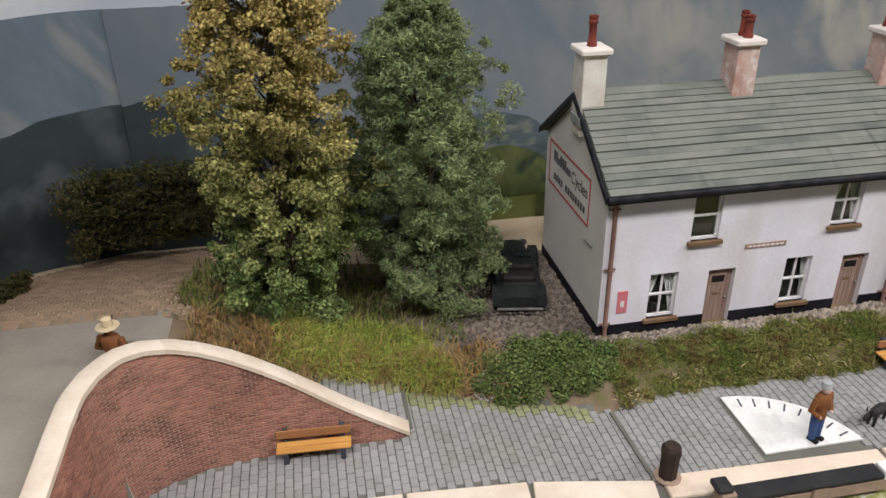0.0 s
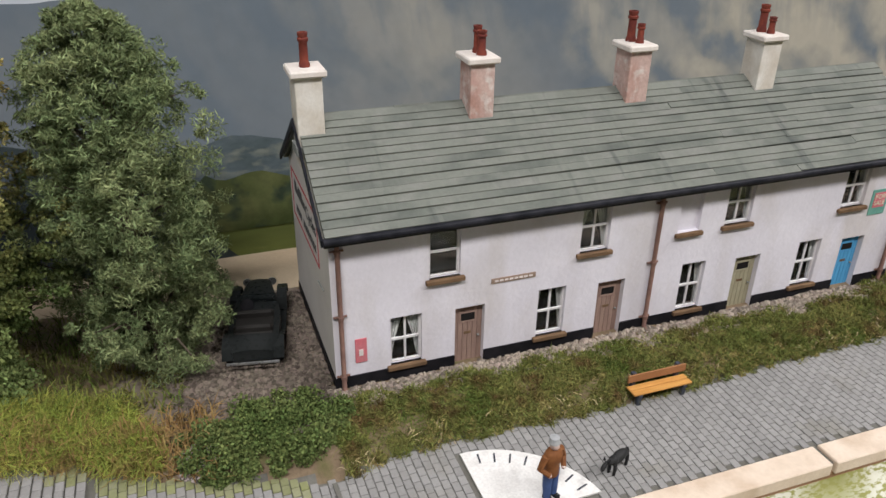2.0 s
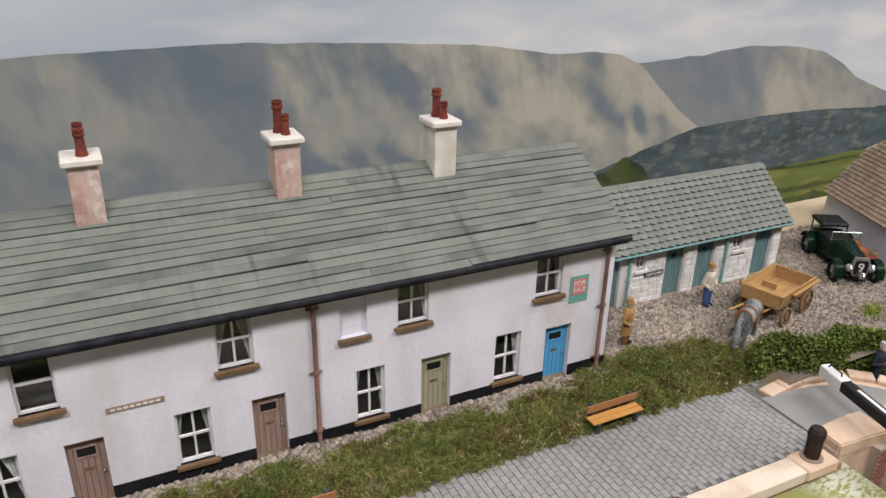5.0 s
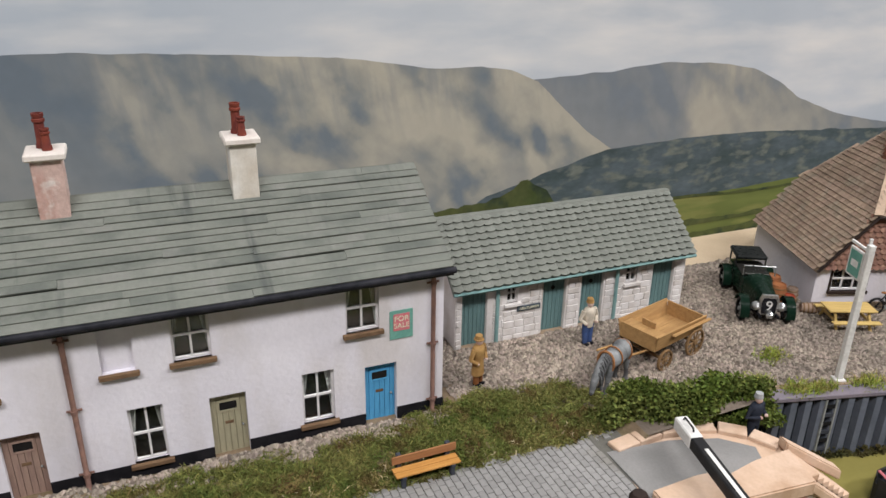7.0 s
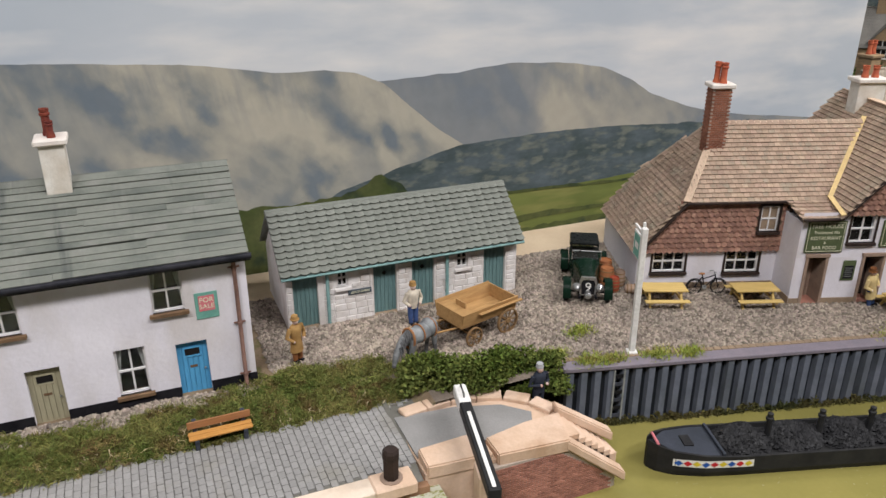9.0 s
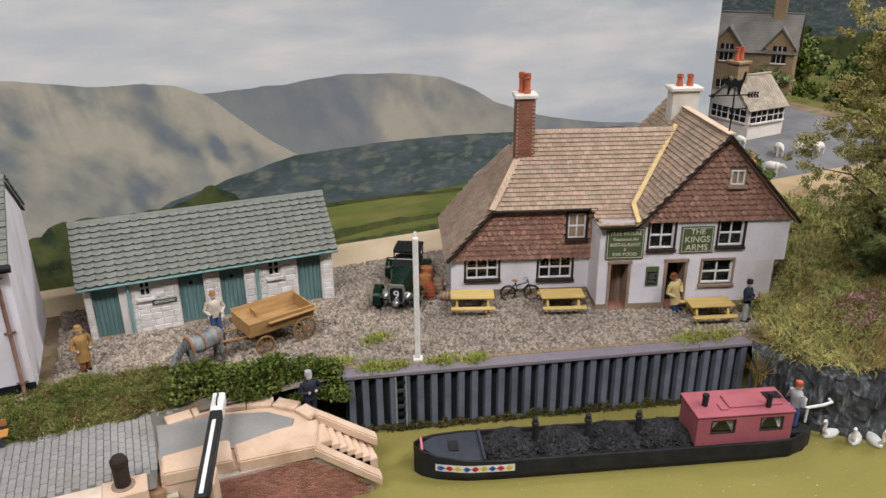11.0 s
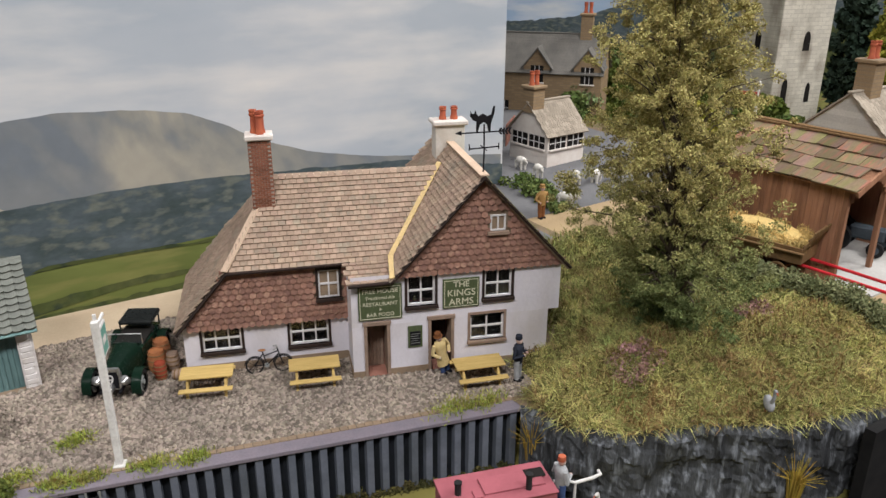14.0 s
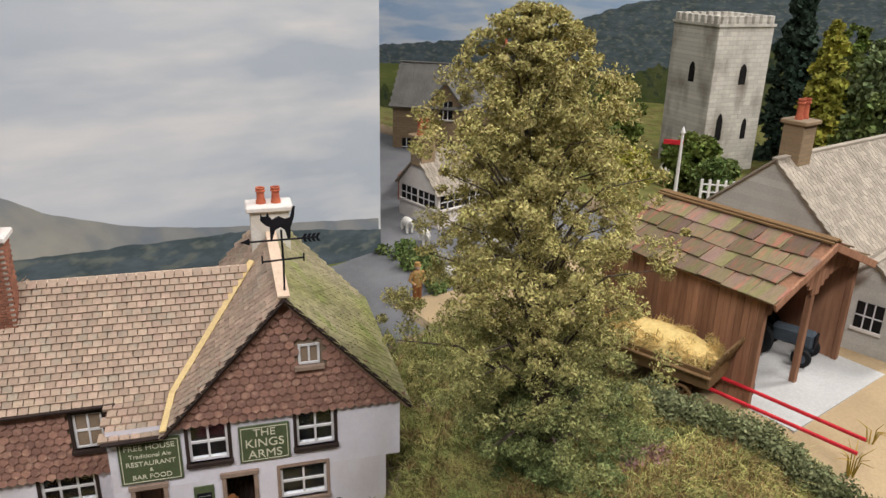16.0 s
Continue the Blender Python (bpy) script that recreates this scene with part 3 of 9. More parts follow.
# ---- the hall ----
def hall():
    s = 1 / K
    x0, x1, y0, y1, z0, z1 = -3.5 * s, 4.5 * s, -4 * s, 3.2 * s, -1.1 * s, 2.0 * s
    t = 0.1 * s
    for name, dims, mt in (("wall_south", (x0, x1, y0 - t, y0, z0, z1), "hall_wall"), ("wall_north", (x0, x1, y1, y1 + t, z0, z1), "hall_wall"),
                           ("wall_west", (x0 - t, x0, y0, y1, z0, z1), "hall_wall"), ("wall_east", (x1, x1 + t, y0, y1, z0, z1), "hall_wall"),
                           ("floor", (x0, x1, y0, y1, z0 - t, z0), "hall_floor"), ("ceiling", (x0, x1, y0, y1, z1, z1 + t), "hall_wall")):
        bm = B()
        box(bm, *dims)
        solid(name, bm, mt, "plain painted hall surface round the layout", "hall", "structure")


hall()
WATER_LOW, WATER_HIGH = -2.6, -0.75


def lerp_at(x, xs, ys):
    return float(np.interp(x, xs, ys))


def front_edge(x):
    """The canal side edge of the land, as y over x."""
    if x < -6.2:
        return 4.6
    return lerp_at(x, (-6.2, -4.9, 1, 2.6, 4, 5.7, 7.9, 8.1, 34.3, 34.35, 41.3, 57.7, 58.4), (14.3, 14.2, 13.95, 13.92, 13.85, 13.45, 13.08, 13.05, 13.0, 16.4, 16.6, 12.45, 12.0))


def wall_line(x):
    return lerp_at(x, (-6.2, -5.9, -5.25, -4.7, -4.0, -3.25, 0, 2.0), (12.0, 15.0, 15.94, 16.28, 16.61, 16.81, 16.92, 16.85))


def pave_edge(x):
    return lerp_at(x, (-6, -1, 1.8, 5.4, 8, 10, 17, 27, 36), (17.0, 18.6, 19.0, 17.75, 16.8, 17.3, 17.15, 17.4, 17.45))


def rise(x, y):
    return lerp_at(x, (-14, -5, -3, 0, 2.2, 4), (3.05, 3.05, 2.2, 0.8, 0.05, 0.0)) * lerp_at(y, (17, 20, 24, 29.5), (1, 1, 0.6, 0.05))


def land(x, y):
    """Height of the ground on the village side."""
    bump = 0.10 * noise.noise((x * 0.5, y * 0.5, 0)) + 0.05 * noise.noise((x * 1.7, y * 1.7, 3))
    if x < -6.2:
        return rise(x, y)
    if x < 2.0 and y > wall_line(x) + 0.25:
        if y < pave_edge(x) and x > -0.5:
            return max(rise(x, y) - 0.15, -0.22)
        return rise(x, y) + 0.4 * bump
    if y < pave_edge(x) and x < 35.5:
        return -0.25
    if y < 20.2 and x < 36:
        f = min(1, (y - pave_edge(x)) / 1.6)
        return -0.2 + 0.2 * f + 0.25 * math.sin(math.pi * f) * (x < 31) + bump * f * 1.2
    return 0.02 * noise.noise((x, y, 0)) if y < 27 else 0.05


def build_land():
    xs = np.arange(-13.5, 58.6, 0.3)
    rows = 60
    vs, fs, mi = [], [], []
    for x in xs:
        y0 = front_edge(x)
        for j in range(rows + 1):
            y = y0 + (30.2 - y0) * j / rows
            vs.append((x, y, land(x, y)))
    n = rows + 1
    for i in range(len(xs) - 1):
        for j in range(rows):
            a = i * n + j
            fs.append((a, a + n, a + n + 1, a + 1))
            x, y = (vs[a][0] + 0.15), (vs[a][1] + vs[a + 1][1]) / 2
            if x < -4.6 and y < 20.2 and (x < -6 or y > wall_line(x)):
                k = 4
            elif y > 26.9 or (x < -3.9 and y > 20):
                k = 3
            elif y < pave_edge(x) and x < 35.5:
                k = 2
            elif (x > 31.3 and y > 17.6) or (5.2 < x < 8.8 and y > 19.6) or x > 36:
                k = 1
            elif 2.5 < x < 6 and y > 20.0:
                k = 1
            else:
                k = 0
            mi.append(k)
    ob = raw("ground", vs, fs, "earth")
    for k in ("gravel_base", "sett_joint", "lane", "tarmac"):
        ob.data.materials.append(M[k])
    ob.data.polygons.foreach_set("material_index", mi)
    ob.data.shade_smooth()
    tagged(ob, "modelled ground of earth, gravel and lane behind the canal", "ground", kind="structure")


build_land()

# ---- water ----
def water_mat(name, c1, c2, foam_glint):
    m = mat(name, c1, c2, 0.25, 0.16, 5, 0.08, 0.06, third=None, deep=0.05)
    nt = m.node_tree
    hsv = [n for n in nt.nodes if n.type == "HUE_SAT"][0]
    col = hsv.inputs["Color"].links[0].from_socket
    # White spots put foam and bright reflections into the water's colour.
    spots = ramp_node(nt, noise_node(nt, coords(nt, (1, 2.2, 1), (0, 0, -12)), 4.5, 6), foam_glint, foam_glint + 0.1)
    patch = ramp_node(nt, noise_node(nt, coords(nt), 0.22, 2), 0.42, 0.55)
    nt.links.new(mix_node(nt, math_node(nt, "MULTIPLY", math_node(nt, "MULTIPLY", spots, patch), 0.85), col, (0.62, 0.62, 0.55)), hsv.inputs["Color"])
    return m


M["water_low"] = water_mat("olive_canal_water", (0.24, 0.21, 0.065), (0.20, 0.18, 0.055), 0.66)
M["water_high"] = water_mat("foam_and_glint_lock_water", (0.27, 0.27, 0.10), (0.23, 0.235, 0.08), 0.44)
bm = B()
box(bm, 34.8, 100, 4.2, 20, -3.2, WATER_LOW)
solid("water", bm, "water_low", "still olive-green canal water of cast resin", "water", "structure")
bm = B()
box(bm, -6.0, 34.8, 4.2, 16.2, -3.2, WATER_HIGH)
solid("water", bm, "water_high", "olive lock water with white foam and reflections painted in", "water", "structure")

# ---- printed backdrop ----
def picture_mat(name, c1, c2, third, scale, stretch, turn, grain=0.12):
    return mat(name, c1, c2, scale, 0.8, scale * 5, grain, 0, stretch=stretch, turn=turn, third=third)


def sky_mat(name, low, high, cloud):
    m = mat(name, low, high, 0.05, 0.5, 0.4, 0.03, 0)
    nt = m.node_tree
    hsv = [n for n in nt.nodes if n.type == "HUE_SAT"][0]
    n1 = noise_node(nt, coords(nt, (0.5, 1, 1.3)), 0.14, 5)
    n2 = noise_node(nt, coords(nt, (0.35, 1, 1.5)), 0.3, 6)
    col = mix_node(nt, ramp_node(nt, n1, 0.36, 0.62), low, high)
    col = mix_node(nt, ramp_node(nt, n2, 0.45, 0.7), col, cloud)
    nt.links.new(col, hsv.inputs["Color"])
    return m


M["sky"] = sky_mat("printed_cloudy_sky", (0.43, 0.48, 0.54), (0.55, 0.58, 0.62), (0.75, 0.73, 0.71))
def shade_ramp(nt, value, lo, hi, stops):
    """A smooth curve through (position, amount) stops over the range lo to hi."""
    n = nt.nodes.new("ShaderNodeValToRGB")
    n.color_ramp.interpolation = "EASE"
    els = n.color_ramp.elements
    for e, (p, v) in ((els[1], stops[-1]), (els[0], stops[0])):
        e.position, e.color = (p - lo) / (hi - lo), (v, v, v, 1)
    for p, v in stops[1:-1]:
        els.new((p - lo) / (hi - lo)).color = (v, v, v, 1)
    nt.links.new(ramp_node(nt, value, lo, hi), n.inputs[0])
    return n.outputs[0]


def spurs(nt, period, lean, wander, grow):
    """Spurs and gullies running down a hillside: lit on one flank, sharp at the other."""
    n = nt.nodes.new("ShaderNodeTexWave")
    n.wave_type, n.bands_direction, n.wave_profile = "BANDS", "X", "SIN"
    n.inputs["Scale"].default_value, n.inputs["Distortion"].default_value = 0.314 / period, wander
    n.inputs["Detail"].default_value, n.inputs["Detail Scale"].default_value, n.inputs["Detail Roughness"].default_value = 6, grow, 0.5
    nt.links.new(coords(nt, (1, 1, 1), (0, lean, 0)), n.inputs["Vector"])
    return n.outputs["Fac"]


def mountain_mat(name, light, mid, shade, stops, rim):
    """A printed mountainside: pale grass spurs, rocky gullies under the rim and drifting cloud shade."""
    m = mat(name, light, mid, 0.3, 0.8, 1.6, 0.10, 0)
    nt = m.node_tree
    hsv = [n for n in nt.nodes if n.type == "HUE_SAT"][0]
    sep = nt.nodes.new("ShaderNodeSeparateXYZ")
    vec = coords(nt)
    nt.links.new(vec, sep.inputs[0])
    x, z = sep.outputs[0], sep.outputs[2]
    big, small, tiny = spurs(nt, 5.6, 48, 9.0, 2.6), spurs(nt, 2.0, 38, 9.0, 1.6), noise_node(nt, coords(nt, (1.7, 1, 0.85), (0, 42, 0)), 0.6, 10)
    patch = noise_node(nt, vec, 0.16, 3)
    relief = math_node(nt, "ADD", math_node(nt, "MULTIPLY", big, 0.42), math_node(nt, "ADD", math_node(nt, "MULTIPLY", math_node(nt, "MULTIPLY", small, ramp_node(nt, patch, 0.4, 0.6)), 0.34), math_node(nt, "MULTIPLY", tiny, 0.62)))
    col = mix_node(nt, ramp_node(nt, relief, 0.42, 0.74), light, mid)
    col = mix_node(nt, math_node(nt, "MULTIPLY", ramp_node(nt, relief, 0.7, 0.92), 0.85), col, shade)
    crags = noise_node(nt, coords(nt, (2.6, 1, 0.5), (0, 12, 0)), 0.75, 8)
    high = ramp_node(nt, math_node(nt, "ADD", z, math_node(nt, "MULTIPLY", patch, 3.0)), rim - 1.6, rim + 0.6)
    col = mix_node(nt, math_node(nt, "MULTIPLY", math_node(nt, "MULTIPLY", high, ramp_node(nt, crags, 0.46, 0.66)), 0.4), col, shade)
    low = math_node(nt, "SUBTRACT", 1.0, ramp_node(nt, math_node(nt, "ADD", z, math_node(nt, "MULTIPLY", tiny, 3.0)), 2.5, 6.5))
    col = mix_node(nt, math_node(nt, "MULTIPLY", low, 0.35), col, shade)
    drift = math_node(nt, "ADD", x, math_node(nt, "MULTIPLY", math_node(nt, "SUBTRACT", noise_node(nt, vec, 0.22, 6), 0.5), 7.0))
    drift = math_node(nt, "ADD", drift, math_node(nt, "MULTIPLY", math_node(nt, "SUBTRACT", z, 6.0), 0.45))
    col = mix_node(nt, shade_ramp(nt, drift, -7, 60, stops), col, tuple(v * 0.95 for v in shade))
    nt.links.new(col, hsv.inputs["Color"])
    return m


M["hills"] = mountain_mat("printed_mountain", (0.445, 0.41, 0.335), (0.30, 0.295, 0.26), (0.15, 0.182, 0.215), ((-7, 0.92), (9.5, 0.9), (12.5, 0.7), (15.5, 0.42), (18, 0.66), (21.5, 0.84), (23, 0.3), (27, 0.42), (29, 0.1), (35.6, 0.05), (37.2, 0.45), (38.2, 0.08), (44, 0.05)), 9.6)
M["hills_far"] = mountain_mat("printed_further_mountain", (0.44, 0.405, 0.33), (0.32, 0.31, 0.27), (0.19, 0.215, 0.245), ((36, 0.85), (44, 0.8), (47.3, 0.72), (48.6, 0.15), (56, 0.3), (60, 0.55)), 9.4)
M["hills_blue"] = picture_mat("printed_blue_mountain", (0.185, 0.22, 0.26), (0.125, 0.16, 0.195), (0.27, 0.285, 0.275), 0.16, (1.8, 1, 0.6), (0, 35, 0), 0.25)
M["forest"] = picture_mat("printed_forest_hill", (0.06, 0.08, 0.082), (0.10, 0.125, 0.14), (0.15, 0.165, 0.145), 0.7, (0.7, 1, 1.5), (0, 0, 0), 0.35)
M["woods"] = picture_mat("printed_dark_trees", (0.055, 0.075, 0.025), (0.09, 0.10, 0.04), (0.035, 0.05, 0.03), 0.5, (1, 1, 1), (0, 0, 0), 0.5)
M["field"] = picture_mat("printed_green_field", (0.155, 0.18, 0.055), (0.105, 0.13, 0.04), (0.20, 0.205, 0.07), 0.25, (0.5, 1, 2.5), (0, 0, 0), 0.2)
M["misty"] = picture_mat("printed_dark_wooded_slope", (0.05, 0.065, 0.07), (0.035, 0.045, 0.045), (0.085, 0.10, 0.11), 0.25, (1, 1, 1), (0, 0, 0), 0.25)


def hill_sheet(name, material, parent, xs, top, base, y, rough, seed, label, ends=(0, 0)):
    """A printed silhouette: a ridge line over x with fine unevenness."""
    vs, fs = [], []
    xx = np.arange(xs[0], xs[-1] + 0.1, 0.35)
    for x in xx:
        z = float(np.interp(x, xs, top)) + rough * (noise.noise((x * 0.9, seed, 0)) + 0.5 * noise.noise((x * 2.7, seed, 5)))
        b = float(np.interp(x, xs, base))
        for lim, soft in ((x - xs[0], ends[0]), (xs[-1] - x, ends[1])):
            if soft:
                z = b + (z - b) * math.sin(min(1.0, lim / soft) * math.pi / 2)
        vs += [(x, y, b), (x, y, max(z, b))]
    fs = [(2 * i, 2 * i + 2, 2 * i + 3, 2 * i + 1) for i in range(len(xx) - 1)]
    return tagged(raw(name, vs, fs, material, parent), label)


def backdrop():
    bd = thing("backdrop", at(0, 0, 0), "printed photographic backdrop of sky, mountains and fields", "backdrop", kind="structure")
    bm = B()
    box(bm, -7.0, 69.8, 30.0, 30.25, -1.5, 33)
    part("sky", bm, "sky", bd)
    bm = B()
    pts = [(-7 - 5 * math.sin(radians(a)), 25 + 5 * math.cos(radians(a))) for a in range(0, 91, 6)] + [(-12.0, 25.0 - 1.6 * k) for k in range(1, 13)] + [(-12.0, 4.5)]
    for (a, b), (c, d) in zip(pts, pts[1:]):
        slab(bm, ((c, d, -1.5), (a, b, -1.5), (a, b, 33), (c, d, 33)), 0.2)
    part("curved_end", bm, "sky", bd, smooth=True)
    xs = (-7, -4, 2, 8, 13.5, 19.5, 25, 30, 31.5, 33.8, 36, 37.5, 38.8, 40.1, 41.6, 42.9, 45)
    hill_sheet("mountain", "hills", bd, xs, (9.9, 9.9, 10.1, 10.4, 10.66, 10.75, 10.5, 10.15, 9.95, 9.55, 9.55, 9.32, 8.8, 7.6, 6.3, 5.45, 4.2), [0] * 17, 29.93, 0.05, 1, "tan mountain in drifting cloud shade")
    xs = (38.5, 40, 42.4, 45.5, 48.5, 51, 53, 54.4, 57.3, 60.7, 65, 69.7)
    hill_sheet("mountain", "hills_far", bd, xs, (8.85, 8.92, 9.0, 9.3, 9.15, 8.8, 8.0, 7.1, 6.1, 5.4, 4.9, 4.3), [0] * 12, 29.945, 0.05, 3, "further tan mountain")
    xs = (33, 35.7, 37.7, 40, 42.9, 45, 48.2, 51.7, 56.6, 62.8, 69.7)
    hill_sheet("forest_hill", "forest", bd, xs, (2.6, 3.6, 4.0, 4.65, 5.35, 5.45, 5.55, 5.5, 5.25, 4.9, 3.7), [0] * 11, 29.9, 0.1, 4, "dark blue-green forest hill", (4, 0))
    xs = (40, 44.4, 48, 51.5, 55, 60, 65, 69.7)
    hill_sheet("field", "field", bd, xs, (1.9, 2.3, 2.4, 2.5, 2.7, 2.6, 2.4, 2.3), [-0.2] * 8, 29.87, 0.03, 5, "green field")
    xs = (9.5, 14, 20, 26, 29.5, 31, 32.2, 34, 35.4, 36.5, 37.6, 38.5, 39.5, 40, 41, 43)
    hill_sheet("dark_trees", "woods", bd, xs, (1.2, 0.8, 0.8, 0.8, 2.5, 3.3, 3.4, 3.3, 3.4, 3.5, 3.8, 4.2, 3.8, 3.1, 2.0, 0.4), [-0.2] * 16, 29.84, 0.35, 6, "dark hedgerow trees")
    hill_sheet("hedgerow", "woods", bd, (42.5, 44, 47.5, 50.8, 56), (0.75, 0.85, 1.1, 1.05, 1.2), (0.1, 0.3, 0.75, 0.8, 0.9), 29.85, 0.12, 12, "dark hedgerow across the field", (1, 2))
    hill_sheet("hedgerow", "woods", bd, (43.5, 45, 48.3, 52, 60), (2.5, 2.55, 2.5, 2.35, 2.5), (2.3, 2.36, 2.34, 2.2, 2.4), 29.85, 0.08, 13, "dark hedgerow along the field top", (1, 2))
    hill_sheet("hedgerow", "woods", bd, (42, 46, 50, 54, 60), (0.1, 0.25, 0.4, 0.5, 0.5), (-0.2, -0.2, -0.2, -0.2, -0.2), 29.83, 0.2, 14, "rough verge below the field")
    xs = (2, 5, 7, 8.6, 10, 14)
    hill_sheet("forest_hill", "forest", bd, xs, (3.2, 4.6, 5.0, 5.0, 4.6, 3.5), [0] * 6, 29.9, 0.15, 7, "blue wooded valley", (3, 6))
    hill_sheet("field", "field", bd, (2, 6, 9, 14), (1.8, 1.8, 1.7, 1.5), [-0.2] * 4, 29.87, 0.03, 8, "bright field", (1, 3))
    hill_sheet("dark_trees", "woods", bd, (4, 6, 8, 9, 10, 12), (3.0, 3.3, 3.6, 3.3, 2.9, 2.4), [1.2] * 6, 29.83, 0.4, 9, "olive trees", (2, 3))
    hill_sheet("dark_trees", "misty", bd, (-7, -5, -2, 2, 7), (6.4, 6.2, 5.8, 5.0, 4.0), [0] * 5, 29.85, 0.3, 10, "dark wooded slope", (0, 6))
    # the same picture carried round the curved end
    bm = B()
    for (a, b), (c, d) in zip(pts, pts[1:]):
        u = Vector((0.05, -0.03, 0))
        slab(bm, ((c + 0.06, d - 0.02, -1), (a + 0.06, b - 0.02, -1), (a + 0.06, b - 0.02, 9.9 - 0.03 * (30 - b)), (c + 0.06, d - 0.02, 9.9 - 0.03 * (30 - d))), 0.03)
    part("mountain", bm, "hills_blue", bd, "blue shaded mountain", smooth=True)
    bm = B()
    for (a, b), (c, d) in zip(pts, pts[1:]):
        slab(bm, ((c + 0.12, d - 0.04, -1), (a + 0.12, b - 0.04, -1), (a + 0.12, b - 0.04, 6.4 - 0.2 * (30 - b) + 0.3 * noise.noise((b, 2, 0))), (c + 0.12, d - 0.04, 6.4 - 0.2 * (30 - d) + 0.3 * noise.noise((d, 2, 0)))), 0.03)
    part("dark_trees", bm, "misty", bd, "dark wooded slope")


backdrop()

# ---- towpath setts, kerbs and the lock side ----
def towpath():
    path = thing("pavement", at(0, 0, 0), "towpath of blue-grey setts in staggered courses", "pavement", kind="structure")
    near, far, mossy = [], [], []
    dx, dy = 0.235, 0.33
    for i in range(int(42 / dx)):
        x = -6.0 + i * dx
        y0 = front_edge(x) + 0.72
        for j in range(-5, 19):
            y = 13.9 + (j + 0.5 * (i % 2)) * dy
            if not (y0 + 0.05 < y < pave_edge(x) - 0.05 + 0.25 * noise.noise((x, 0, 7))) or x > 35.2:
                continue
            if x < 1.9 and y > wall_line(x) - 0.1 and not (x > -0.6 and y > wall_line(x) + 0.45):
                continue
            if 11.35 < x < 14.8 and (x - 11.35) ** 2 + (y - 13.6) ** 2 < 3.0 ** 2:
                continue
            if x < 1.9 and y > wall_line(x):
                z = max(rise(x, y) - 0.15, -0.22) + 0.03
            else:
                z = -0.245
            m = at(x, y, z + random.uniform(0, 0.012), random.uniform(-2, 2), random.uniform(-1, 1), random.uniform(-1, 1))
            moss = 0.9 < x < 7.2 and y > pave_edge(x) - 0.55 + 0.7 * noise.noise((x * 0.9, y, 4))
            (mossy if moss else near if 12 < x < 27 and y > 14.6 else far).append(m)
    bm = B()
    box(bm, -dx / 2 + 0.009, dx / 2 - 0.009, -dy / 2 + 0.009, dy / 2 - 0.009, -0.03, 0.04, 0.014)
    pieces("sett", bm, "sett", path, near + far, "sett_rest", 300, "setts_joined")
    bm = B()
    box(bm, -dx / 2 + 0.012, dx / 2 - 0.012, -dy / 2 + 0.012, dy / 2 - 0.012, -0.03, 0.047, 0.012)
    pieces("mossy_sett", bm, "sett_moss", path, mossy)
    bm = B()
    box(bm, -0.06, 0.06, -1.45, 1.45, -0.05, 0.06)
    part("drain_strip", bm, "sett_joint", path, "dark drain strip", at(7.97, 15.2, -0.2, 2))
    # white quadrant under the balance beam
    bm = B()
    arc = [(3.05 * math.cos(radians(a)), 3.05 * math.sin(radians(a))) for a in range(10, 91, 5)]
    poly = [(0.0, 0.55), (3.0, 0.55)] + arc
    prism(bm, poly, 0, 0.05, "z")
    quad = part("white_quadrant", bm, "white_trim", path, "white painted beam sweep", at(11.42, 13.6, -0.23))
    for a in range(18, 90, 9):
        bm = B()
        box(bm, 2.55, 2.9, -0.025, 0.025, 0.05, 0.062, m=pose(0, 0, 0, 0, 0, a))
        part("grip_strip", bm, "bench_leg", quad)


def coping_run(parent, pts, width, top, thick, step, material, name="coping_stone"):
    """Coping blocks end to end along a line in plan, each one a piece."""
    pts = [Vector(p) for p in pts]
    seg = [(b - a).length for a, b in zip(pts, pts[1:])]
    total = sum(seg)

    def on(s):
        for (a, b), l in zip(zip(pts, pts[1:]), seg):
            if s <= l + 1e-6:
                return a + (b - a) * (s / l)
            s -= l
        return pts[-1]
    n = max(1, round(total / step))
    for i in range(n):
        a, b = on(total * i / n), on(total * (i + 1) / n)
        d = b - a
        bm = B()
        gap = 0.012
        nrm = Vector((-d.y, d.x, 0)).normalized() * width
        z = top if top is not None else 0
        lo = [a + d * gap, b - d * gap, b - d * gap + nrm, a + d * gap + nrm]
        vs = [bm.verts.new((p.x, p.y, p.z + z - thick)) for p in lo] + [bm.verts.new((p.x, p.y, p.z + z)) for p in lo]
        for q in ((3, 2, 1, 0), (4, 5, 6, 7), (0, 1, 5, 4), (1, 2, 6, 5), (2, 3, 7, 6), (3, 0, 4, 7)):
            bm.faces.new([vs[k] for k in q])
        bmesh.ops.recalc_face_normals(bm, faces=bm.faces)
        bmesh.ops.bevel(bm, geom=list(bm.edges), offset=0.03, segments=1, affect="EDGES")
        part(name, bm, material, parent)


